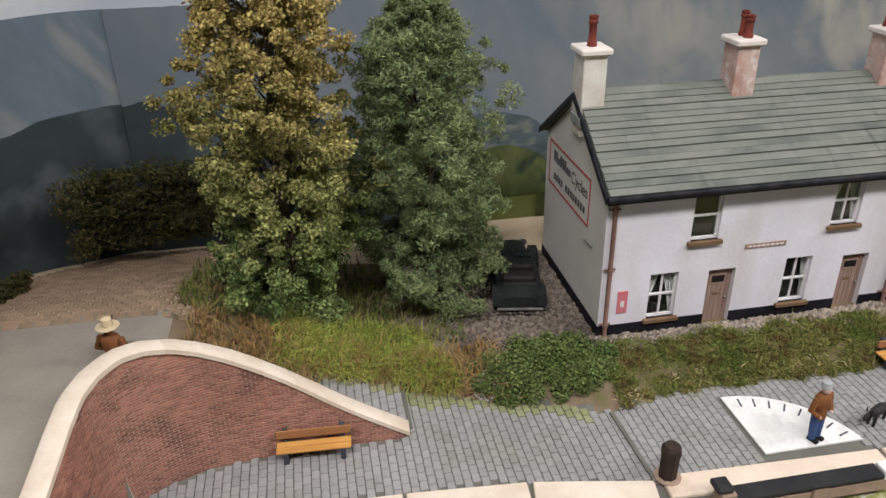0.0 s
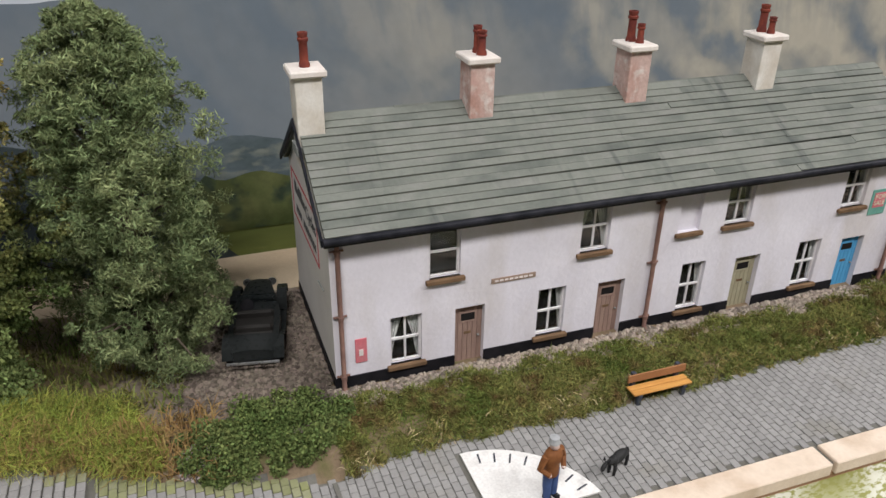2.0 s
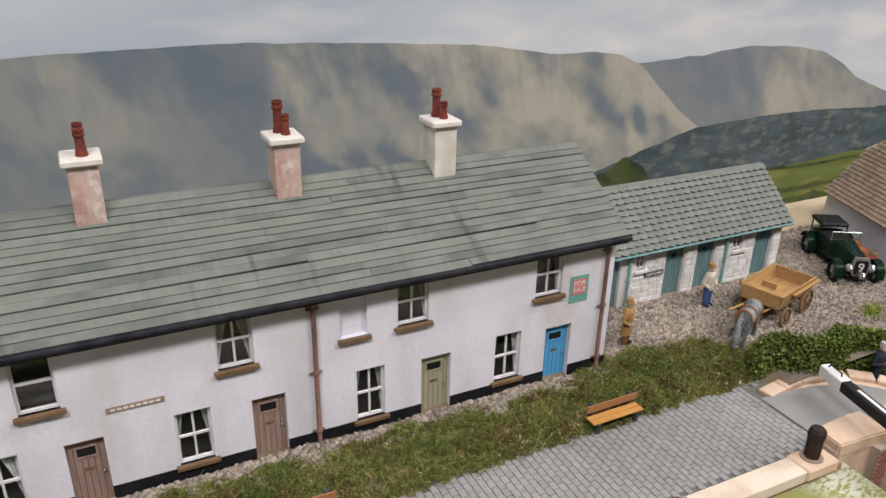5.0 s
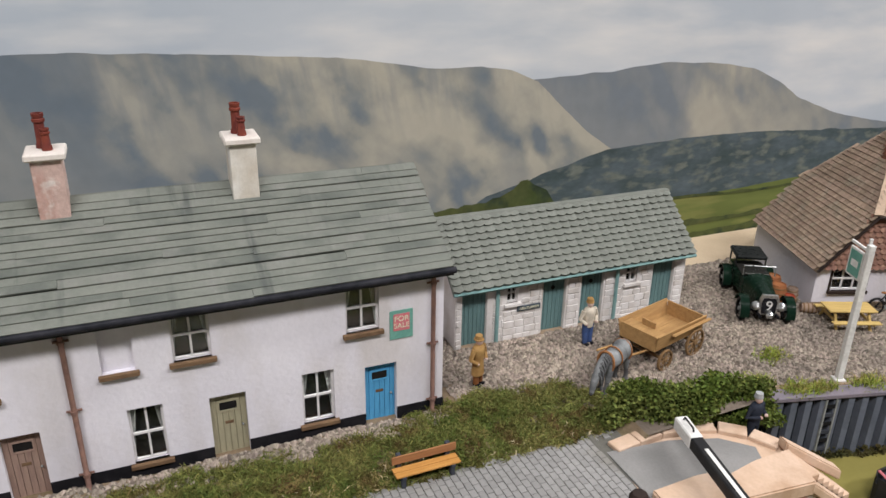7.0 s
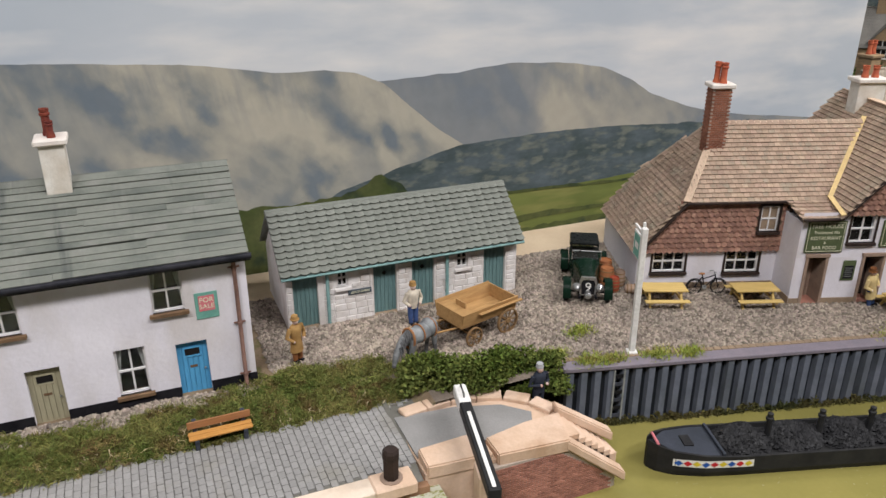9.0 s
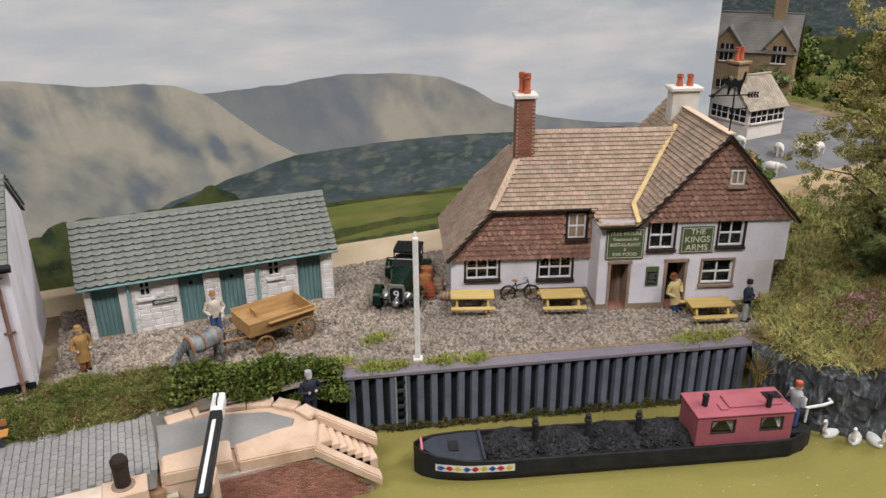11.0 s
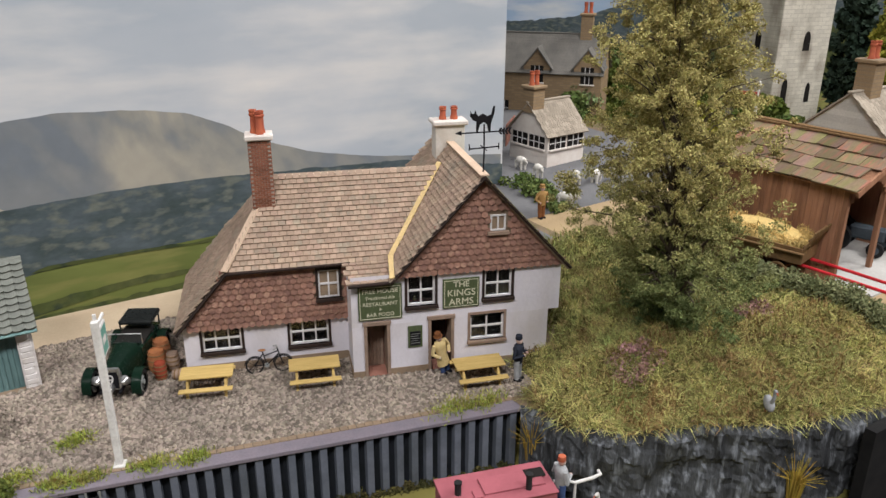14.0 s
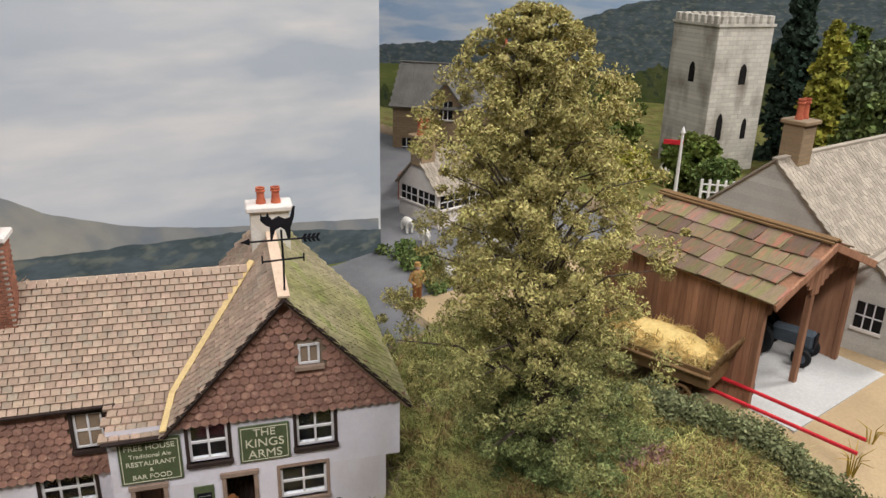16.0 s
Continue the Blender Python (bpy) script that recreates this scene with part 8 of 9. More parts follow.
figurine("figurine", at(39.85, 15.9, -0.95, 10), "navy", "navy", "grey_cap", "painted figure in dark uniform standing by the hedge", brim=0.13, arms="held")
figurine("figurine", at(-5.6, 17.55, 2.35, 160), "brown_jacket", "brown_jacket", "straw_hat", "painted figure in a straw hat on the bridge road", brim=0.26, hat_h=0.2)
figurine("figurine", at(68.5, 24.5, mound(68.5, 24.5), 0), "tan_coat", "brown_jacket", "tan_coat", "painted shepherd figure on the road")


def quadruped(name, m, L, h, material, label, neck=0.5, head=0.28, thick=0.3, down=0.0, category="figurine", leg=0.07):
    bm = B()
    ball(bm, (0, 0, h * 0.72), (L * 0.5, thick, thick * 1.02), 12)
    ball(bm, (-L * 0.3, 0, h * 0.75), (L * 0.2, thick * 0.9, thick), 10)
    for x in (-L * 0.36, L * 0.36):
        for s in (-1, 1):
            tube(bm, [(x, s * thick * 0.55, h * 0.65), (x + 0.03, s * thick * 0.55, h * 0.3), (x, s * thick * 0.55, 0.0)], leg * 1.4, 6, r1=leg)
    tip = Vector((-L * 0.5 - neck * 0.8, 0, h * 0.75 + neck * (0.75 - down)))
    tube(bm, [(-L * 0.38, 0, h * 0.8), tip], thick * 0.62, 8, r1=thick * 0.36)
    ball(bm, tip + Vector((-head * 0.45, 0, -head * 0.3)), (head * 0.72, head * 0.3, head * 0.34), 8, 0, pose(0, 0, 0, 0, -35, 0))
    for s in (-1, 1):
        tube(bm, [tip + Vector((0, s * 0.07, 0.05)), tip + Vector((0.02, s * 0.09, 0.05 + head * 0.45))], 0.04, 5, r1=0.01)
    tube(bm, [(L * 0.48, 0, h * 0.8), (L * 0.6, 0, h * 0.45)], 0.05, 6, r1=0.03)
    return solid(name, bm, material, label, category, m=m, smooth=True)


def grazing_horse(m):
    """A cart horse in harness with its head lowered, facing along -x."""
    bm = B()
    ball(bm, (0.0, 0, 1.2), (0.78, 0.34, 0.36), 16)
    ball(bm, (0.5, 0, 1.26), (0.4, 0.36, 0.4), 14)
    ball(bm, (-0.5, 0, 1.24), (0.32, 0.27, 0.37), 14)
    for x, s, k in ((-0.56, -1, -0.22), (-0.5, 1, 0.06), (0.58, -1, 0.14), (0.66, 1, -0.1)):
        tube(bm, [(x, s * 0.16, 1.2), (x + k * 0.35, s * 0.17, 0.78), (x + k * 0.55, s * 0.17, 0.52)], 0.16, 9, r1=0.08)
        tube(bm, [(x + k * 0.55, s * 0.17, 0.54), (x + k, s * 0.17, 0.24), (x + k - 0.02, s * 0.17, 0.1)], 0.08, 8, 1, 0.075)
        lathe(bm, [(0.125, 0), (0.11, 0.07), (0.075, 0.16), (0.02, 0.17)], 9, pose(x + k - 0.02, s * 0.17, 0.0), 1)
    tube(bm, [(-0.55, 0, 1.38), (-0.88, 0, 1.3), (-1.16, 0, 1.02), (-1.3, 0, 0.84)], 0.22, 10, r1=0.11)
    tube(bm, [(-1.2, 0, 0.98), (-1.36, 0, 0.7), (-1.44, 0, 0.42)], 0.155, 10, r1=0.085)
    ball(bm, (-1.45, 0, 0.4), (0.09, 0.085, 0.1), 9, 1)
    for s in (-1, 1):
        tube(bm, [(-1.16, s * 0.08, 1.02), (-1.12, s * 0.13, 1.2)], 0.05, 6, r1=0.01)
    for i in range(7):
        u = i / 6
        base = Vector((-0.6 - 0.58 * u, -0.04, 1.6 - 0.5 * u * u))
        tube(bm, [base, base + Vector((-0.06, -0.17, -0.12)), base + Vector((-0.1, -0.2, -0.34))], 0.07, 5, 1, 0.015)
    tube(bm, [(0.8, 0, 1.42), (0.98, 0, 1.2), (0.97, 0, 0.6)], 0.08, 7, 1, 0.03)
    for x, ry, rz in ((-0.62, 0.31, 0.41), (-0.08, 0.35, 0.37), (0.56, 0.37, 0.41)):
        tube(bm, [(x, ry * math.cos(a * math.tau / 16), 1.23 + rz * math.sin(a * math.tau / 16)) for a in range(17)], 0.05 if x < -0.5 else 0.03, 6, 2)
    return solid("horse_figurine", bm, ["horse_grey", "horse_dark", "bench_brown"], "dapple grey cart horse figure with lowered head in harness", "figurine", m=m, smooth=True)


M["horse_dark"] = mat("dark_grey_mane_paint", (0.075, 0.075, 0.08), (0.12, 0.12, 0.12), 4, 0.7)
grazing_horse(at(36.5, 19.3, 0.03, 27))
quadruped("dog_figurine", at(15.25, 14.75, -0.19, 25), 0.8, 0.6, "hull", "small black dog figure on the setts", 0.25, 0.22, 0.15, 0.2, leg=0.04)
for i, (x, y, a) in enumerate(((72.3, 31.3, 80), (72.2, 29.4, 70), (70.9, 25.2, 120), (73.6, 27.4, 60), (74.9, 27.0, 30), (76.2, 26.6, 20))):
    quadruped("sheep_figurine", at(x, y, mound(x, y), a), 1.0, 0.75, "fleece", "white sheep figure on the grey road", 0.2, 0.22, 0.27, 0.3)


def swan(x, y, a):
    bm = B()
    ball(bm, (0, 0, 0.12), (0.5, 0.24, 0.2), 12)
    ball(bm, (0.35, 0, 0.22), (0.25, 0.14, 0.1), 8)
    tube(bm, [(-0.35, 0, 0.2), (-0.55, 0, 0.45), (-0.48, 0, 0.75), (-0.52, 0, 0.85)], 0.08, 7, r1=0.05)
    ball(bm, (-0.58, 0, 0.87), (0.12, 0.07, 0.07), 8)
    tube(bm, [(-0.66, 0, 0.86), (-0.8, 0, 0.82)], 0.035, 5, 1, 0.015)
    solid("swan_figurine", bm, ["white_trim", "pot_red"], "white swan figure on the canal water", "figurine", m=at(x, y, WATER_LOW - 0.02, a), smooth=True, group="swans")


swan(58.95, 8.85, 10)
swan(59.5, 8.2, 30)
swan(60.1, 7.85, 70)
bm = B()
ball(bm, (0, 0, 0.1), (0.42, 0.19, 0.16), 12)
tube(bm, [(0.3, 0, 0.15), (0.42, 0, 0.35)], 0.07, 7, r1=0.06)
ball(bm, (0.45, 0, 0.38), (0.1, 0.075, 0.075), 8)
tube(bm, [(0.52, 0, 0.37), (0.64, 0, 0.35)], 0.03, 5, 1, 0.015)
solid("duck_figurine", bm, ["grey_cap", "pot_red"], "grey duck figure on the canal water", "figurine", m=at(62.3, 5.3, WATER_LOW - 0.02, -10), smooth=True)
bm = B()
ball(bm, (0, 0, 0.55), (0.18, 0.34, 0.22), 10, 0, pose(0, 0, 0, 35, 0, 0))
tube(bm, [(0, -0.15, 0.65), (0, -0.28, 0.95), (0, -0.26, 1.15)], 0.07, 7, r1=0.05)
ball(bm, (0, -0.3, 1.2), (0.07, 0.11, 0.07), 8)
tube(bm, [(0, -0.38, 1.19), (0, -0.52, 1.16)], 0.035, 5, 1, 0.01)
for s in (-0.07, 0.07):
    tube(bm, [(s, 0.02, 0.4), (s, 0.02, 0)], 0.025, 5, 1)
solid("heron_figurine", bm, ["grey_cap", "pot_red"], "pale grey wading bird figure on the rock edge", "figurine", m=at(64.0, 6.5, mound(64.0, 6.5), -30), smooth=True)


# ---- narrowboat ----
def narrowboat():
    t = thing("narrowboat", at(43.0, 13.38, WATER_LOW, -16.8) @ Matrix.Diagonal((1.03, 1, 1, 1)), "black coal narrowboat with dusty red cabin afloat on the canal", "boat")
    L = 14.9
    sec = [(0.0, 0.1, 1.18), (0.25, 0.42, 1.12), (0.8, 0.72, 1.02), (1.8, 0.95, 0.92), (3, 1.0, 0.86), (12.6, 1.0, 0.82), (13.8, 0.93, 0.84), (14.5, 0.62, 0.9), (14.9, 0.25, 0.94)]
    bm = B()
    rings = [[bm.verts.new(p) for p in ((x, -w * 0.8, -0.3), (x, -w, 0.25), (x, -w, h), (x, -w + min(0.1, w * 0.5), h), (x, -w + min(0.1, w * 0.5), h - 0.25), (x, w - min(0.1, w * 0.5), h - 0.25), (x, w - min(0.1, w * 0.5), h), (x, w, h), (x, w, 0.25), (x, w * 0.8, -0.3))] for x, w, h in sec]
    for a, b in zip(rings, rings[1:]):
        for i in range(10):
            bm.faces.new((a[i], b[i], b[(i + 1) % 10], a[(i + 1) % 10]))
    bm.faces.new(rings[0])
    bm.faces.new(rings[-1][::-1])
    bmesh.ops.recalc_face_normals(bm, faces=bm.faces)
    hull = part("hull", bm, "hull", t)
    bm = B()
    face(bm, [(0.15, 0, 1.1), (0.8, -0.64, 0.98), (1.8, -0.86, 0.9), (2.45, -0.88, 0.87), (2.45, 0.88, 0.87), (1.8, 0.86, 0.9), (0.8, 0.64, 0.98)])
    deck = part("foredeck", bm, "deck", t, "blue-black foredeck")
    bm = B()
    box(bm, 1.25, 1.6, -0.3, 0.3, 0.9, 0.99, 0.01)
    part("hatch", bm, "hull", deck)
    bm = B()
    box(bm, 2.4, 2.5, -0.92, 0.92, 0.8, 0.99, 0.01)
    part("coaming", bm, "deck", deck)
    bm = B()
    tube(bm, [(0.28, -0.35, 1.13), (0.28, 0.35, 1.13)], 0.05, 6)
    part("fender_band", bm, "pink_sign", hull)
    # painted lozenge band on the bow, following the side
    def side_at(x):
        return -float(np.interp(x, [q[0] for q in sec], [q[1] for q in sec])) - 0.015
    bm = B()
    xs = np.linspace(0.72, 3.5, 13)
    for a, b in zip(xs, xs[1:]):
        face(bm, [(a, side_at(a), 0.44), (b, side_at(b), 0.44), (b, side_at(b), 0.74), (a, side_at(a), 0.74)])
    band = part("lozenge_band", bm, "white_trim", hull, "white band with coloured lozenges")
    for i in range(9):
        bm = B()
        x, h = 0.9 + i * 0.3, 0.15
        face(bm, [(x - h, side_at(x - h) - 0.012, 0.59), (x, side_at(x) - 0.012, 0.47), (x + h, side_at(x + h) - 0.012, 0.59), (x, side_at(x) - 0.012, 0.71)])
        part("lozenge", bm, ("blue", "red", "yellow")[i % 3], band)
    # hold with coal
    bm = B()
    box(bm, 2.5, 10.1, -0.88, 0.88, 0.3, 0.68)
    part("hold", bm, "hull", t)
    for i, x in enumerate((3.45, 5.4, 7.3, 9.2)):
        n = 1300
        bm = B()
        lathe(bm, [(1.05, 0.0), (0.85, 0.22), (0.55, 0.46), (0.22, 0.6), (0.02, 0.62)], 16, at(0, 0, 0) @ Matrix.Diagonal((1.0, 0.88, 1, 1)))
        heap = part("coal_heap", bm, "coal", t, m=at(x, 0, 0.66))
        ang, q = rng.random(n) * math.tau, np.sqrt(rng.random(n))
        lx, ly = 1.08 * q * np.cos(ang), 0.86 * q * np.sin(ang)
        lump = np.array([0.12 * noise.noise((u * 2.5, w * 2.5, i)) for u, w in zip(lx, ly)])
        v, f = grains(lx, ly, 0.62 * (1 - q ** 2) + 0.06 + lump, 0.085)
        tagged(raw("coal", v, f, "coal", heap), kind="stuff")
    for x in (4.4, 6.35, 8.25):
        bm = B()
        lathe(bm, [(0.12, 0.5), (0.1, 1.62), (0.14, 1.66), (0.14, 1.74), (0.1, 1.78), (0.11, 1.92), (0.04, 1.96)], 10, at(x, 0, 0))
        part("stand", bm, "hull", t, "black timber mast stand")
    # cabin
    x0, x1, w, z0, z1 = 10.15, 13.75, 0.78, 0.75, 1.98
    holes = [(x0 + 0.5, x0 + 1.45, 1.2, 1.82), (x0 + 2.35, x0 + 3.25, 1.2, 1.82)]
    bm = B()
    opening_wall(bm, x0, x1, z0, z1, holes, 0.1)
    bmesh.ops.translate(bm, vec=(0, -w, 0), verts=bm.verts)
    box(bm, x0, x1, w - 0.08, w, z0, z1)
    box(bm, x0, x0 + 0.06, -w + 0.004, w - 0.08, z0, z1)
    box(bm, x1 - 0.06, x1, -w + 0.004, w - 0.08, z0, z1)
    cab = part("cabin", bm, "cabin_red", t)
    bm = B()
    box(bm, x0 - 0.06, x1 + 0.04, -w - 0.06, w + 0.06, z1, z1 + 0.07, 0.02)
    part("cabin_roof", bm, "cabin_red", cab)
    bm = B()
    box(bm, x0 + 1.3, x1 - 0.25, -0.4, 0.42, z1 + 0.07, z1 + 0.14, 0.015)
    box(bm, x0 + 0.95, x0 + 1.25, -0.5, -0.1, z1 + 0.07, z1 + 0.13, 0.01)
    part("slide_hatch", bm, "cabin_red", cab)
    # Thin black sheet on the hatch, painting the shade of an opening.
    bm = B()
    box(bm, x1 - 0.75, x1 - 0.1, -0.05, 0.42, z1 + 0.141, z1 + 0.15)
    part("hatch_opening", bm, "inside", cab)
    bm = B()
    lathe(bm, [(0.11, 0), (0.11, 0.4), (0.13, 0.42), (0.13, 0.5), (0.06, 0.5)], 12, at(x0 + 0.5, -0.1, z1 + 0.05))
    part("stove_chimney", bm, "hull", cab)
    bm = B()
    lathe(bm, [(0.1, 0), (0.1, 0.55), (0.12, 0.56), (0.12, 0.62), (0.05, 0.62)], 12, at(x0 + 2.75, -0.45, z1 + 0.05))
    part("exhaust_pipe", bm, "hull", cab)
    for a, b, c, d in holes:
        wn = window(t, at(a, -w, c), b - a, d - c, 1, 1, frame="dark_wood", sill="", curtain="drawn", deep=0.05)
    # stern and tiller
    bm = B()
    box(bm, 13.75, 14.5, -0.6, 0.6, 0.78, 0.9)
    part("counter", bm, "hull", t)
    bm = B()
    tube(bm, [(14.75, 0.0, 0.9), (14.75, 0, 1.55), (14.3, 0, 1.75), (13.95, 0, 1.78)], 0.05, 7)
    part("rudder_stock", bm, "white_trim", t)
    bm = B()
    tube(bm, [(14.75, 0, 1.55), (15.3, -0.1, 1.7), (15.6, -0.1, 1.8), (15.6, 0.1, 1.8)], 0.06, 7)
    part("tiller", bm, "white_trim", t, "white tiller bar")
    return t


narrowboat()
figurine("figurine", at(43.0, 13.38, WATER_LOW, -16.8) @ at(14.55, -0.15, 0.9, 100), "grey_cap", "jeans", "pot_red", "painted steerer figure at the narrowboat's stern", brim=0.12, arms="held")


# ---- inn yard clutter ----
def barrel(name, m, r, h, material, label):
    bm = B()
    lathe(bm, [(r * 0.8, 0), (r * 0.98, h * 0.3), (r, h * 0.5), (r * 0.98, h * 0.7), (r * 0.82, h), (r * 0.76, h), (r * 0.74, h - 0.04), (0.02, h - 0.04)], 18)
    t = thing(name, m, label, "barrel", "barrels by the inn")
    part("barrel_body", bm, material, t, smooth=True)
    for z in (0.15, 0.38, 0.62, 0.85):
        q = r * (0.8 + 0.2 * math.sin(math.pi * z)) * 1.03 + 0.006
        bm = B()
        lathe(bm, [(q, z * h - 0.025), (q + 0.01, z * h), (q, z * h + 0.025)], 18)
        part("hoop", bm, "wheel_wood", t)


M["barrel_orange"] = mat("orange_brown_stave", (0.42, 0.17, 0.07), (0.33, 0.13, 0.06), 3, 0.75)
M["barrel_red"] = mat("rust_red_stave", (0.36, 0.075, 0.04), (0.28, 0.06, 0.035), 3, 0.75)
barrel("barrel", at(47.0, 22.25, 0.02), 0.36, 0.95, "barrel_orange", "orange-brown wooden barrel standing by the inn")
barrel("barrel", at(47.35, 22.95, 0.02), 0.36, 1.0, "barrel_orange", "orange-brown wooden barrel standing by the inn")
barrel("barrel", at(46.95, 21.55, 0.02), 0.25, 0.75, "barrel_red", "small rust-red barrel standing by the inn")
barrel("barrel", at(47.55, 22.0, 0.02), 0.26, 0.8, "surround", "small brown barrel standing by the inn")
barrel("barrel", at(47.35, 21.25, 0.25, 60, 90), 0.23, 0.7, "surround", "small brown barrel lying on its side")


def bicycle():
    t = thing("bicycle", at(50.75, 19.75, 0.03, -19.5) @ pose(0, 0, 0, -8), "black roadster bicycle leaning on the inn wall", "bicycle")
    for x in (-0.55, 0.55):
        bm = B()
        n = 24
        tube(bm, [(x + 0.33 * math.cos(math.tau * i / n), 0, 0.34 + 0.33 * math.sin(math.tau * i / n)) for i in range(n + 1)], 0.03, 6, caps=False)
        w = part("wheel", bm, "tyre", t)
        bm = B()
        for i in range(10):
            a = math.tau * i / 10
            tube(bm, [(x, 0, 0.34), (x + 0.32 * math.cos(a), 0, 0.34 + 0.32 * math.sin(a))], 0.008, 4)
        part("spokes", bm, "tar", w)
        bm = B()
        tube(bm, [(x + 0.39 * math.cos(a), 0, 0.34 + 0.39 * math.sin(a)) for a in np.linspace(0.2, math.pi - 0.1, 10)], 0.025, 5)
        part("mudguard", bm, "tar", t)
    bm = B()
    for p in ([(-0.55, 0, 0.34), (-0.08, 0, 0.32), (0.42, 0, 0.78)], [(-0.55, 0, 0.34), (-0.2, 0, 0.82)], [(-0.08, 0, 0.32), (-0.22, 0, 0.92)], [(-0.2, 0, 0.7), (0.38, 0, 0.88)], [(0.55, 0, 0.34), (0.36, 0, 1.0)]):
        tube(bm, p, 0.025, 6)
    part("frame", bm, "tar", t)
    bm = B()
    tube(bm, [(0.2, -0.25, 1.0), (0.34, -0.2, 1.05), (0.36, 0, 1.02), (0.34, 0.2, 1.05), (0.2, 0.25, 1.0)], 0.022, 6)
    part("handlebar", bm, "lead", t)
    bm = B()
    ball(bm, (-0.24, 0, 0.96), (0.16, 0.1, 0.05), 8)
    part("saddle", bm, "bench_brown", t, "brown saddle")
    bm = B()
    lathe(bm, [(0.1, -0.02), (0.1, 0.02)], 12, at(-0.08, 0, 0.32, 0, 90))
    part("chainwheel", bm, "lead", t)


bicycle()


def inn_post():
    t = thing("inn_sign_post", at(44.46, 16.65, 0.0, 70), "tall white inn sign post with a green swinging board", "sign post")
    bm = B()
    box(bm, -0.11, 0.11, -0.11, 0.11, 0, 5.3, 0.02)
    part("post", bm, "white_trim", t)
    bm = B()
    box(bm, -0.2, 0.2, -0.2, 0.2, 0, 0.12, 0.03)
    part("base", bm, "white_trim", t)
    bm = B()
    box(bm, 0.1, 1.1, -0.04, 0.04, 5.0, 5.1, 0.01)
    box(bm, 0.05, 0.13, -0.05, 0.05, 5.1, 5.5, 0.01)
    part("bracket", bm, "white_trim", t)
    bm = B()
    box(bm, 0.2, 1.05, -0.045, 0.045, 3.85, 4.9, 0.02)
    s = part("board", bm, "white_trim", t, "white framed board")
    for y in (-0.05, 0.046):
        bm = B()
        box(bm, 0.28, 0.97, y, y + 0.004, 3.93, 4.82)
        part("painted_field", bm, "sale_green", s)
        bm = B()
        box(bm, 0.42, 0.83, y - 0.004, y + 0.008, 4.25, 4.5)
        part("emblem_bar", bm, "white_trim", s)


inn_post()


# ---- farm to the right ----
def shed():
    g = 2.5
    t = thing("cart_shed", at(72.7, 9.9, g, 2), "open-fronted brown timber cart shed with shingle roof", "shed")
    W, D, H, A = 6.1, 6.6, 4.35, 5.6
    for i in range(28):
        bm = B()
        box(bm, -0.05, 0.05, i * 0.25 + 0.008, i * 0.25 + 0.242, 0, H + 0.05, 0.01)
        part("wall_board", bm, "shed_wood", t)
    for i in range(24):
        x = i * 0.254
        top = H + (A - H) * (1 - abs(x + 0.12 - W / 2) / (W / 2))
        bm = B()
        box(bm, x + 0.008, x + 0.246, D - 0.06, D, 0, top)
        part("wall_board", bm, "shed_wood", t)
    bm = B()
    box(bm, W - 0.05, W + 0.05, 0, D, 0, H)
    part("side_wall", bm, "shed_wood", t)
    for x in (0.0, W / 2, W):
        bm = B()
        box(bm, x - 0.11, x + 0.11, -0.06, 0.16, -0.05, H + (1.2 if x == W / 2 else 0), 0.015)
        part("post", bm, "shed_wood", t)
    for i in range(24):
        x = i * 0.254
        top = H + (A - H) * (1 - abs(x + 0.12 - W / 2) / (W / 2)) - 0.05
        u = ((x + 0.12) % (W / 2)) / (W / 2)
        low = H - 0.3 - 0.85 * (abs(2 * u - 1) ** 2.5)
        bm = B()
        box(bm, x + 0.006, x + 0.248, -0.1, -0.04, low + 0.25, top)
        part("gable_board", bm, "shed_wood", t)
    run = math.hypot(W / 2 + 0.35, A - H + 0.2)
    sl = math.degrees(math.atan2(A - H, W / 2))
    for s in (1, -1):
        bm = B()
        box(bm, 0, run, -0.45, D + 0.2, -0.08, 0.0)
        base = at(-0.35, 0, H - 0.12) @ pose(0, 0, 0, 0, -sl, 0) if s == 1 else at(W + 0.35, D - 0.25, H - 0.12) @ pose(0, 0, 0, 0, 180 + sl, 0) @ pose(0, 0, 0, 180, 0, 0)
        r = part("roof_slope", bm, "shed_wood", t, m=base)
        me_places = []
        for a in range(4):
            for b in range(8):
                me_places.append(at(0.4 + a * 0.86 + random.uniform(-0.07, 0.07), -0.05 + b * 1.0 + (0.45 if a % 2 else 0), 0.04 + random.uniform(0, 0.06), random.uniform(-4, 4), random.uniform(-1.5, 1.5), random.uniform(3, 6)))
        me_places = [m for m in me_places if -0.4 < m.translation.y < D + 0.1]
        bm2 = B()
        box(bm2, -0.52, 0.5, -0.49, 0.49, 0, 0.06, 0.012)
        pieces("shingle", bm2, "shed_tile", r, me_places)
        bm = B()
        front = -0.55 if s == 1 else D + 0.2
        box(bm, -0.06, run + 0.02, front, front + 0.1, -0.22, 0.05, 0.01)
        part("bargeboard", bm, "shed_wood", r)
    for i in range(5):
        bm = B()
        x = W / 2 + (i - 2) * 0.12
        box(bm, x - 0.05, x + 0.05, -0.5, D + 0.25, A + 0.06 + (0.07 if i in (1, 2, 3) else 0), A + 0.14 + (0.07 if i in (1, 2, 3) else 0), 0.012)
        part("ridge_batten", bm, "wheel_wood", t)
    bm = B()
    box(bm, 0, W + 0.4, -1.75, D, -0.06, 0.03)
    solid("concrete_slab", bm, "concrete", "pale concrete floor slab of the shed", "slab", "structure", m=at(72.7, 9.9, g, 2))
    bm = B()
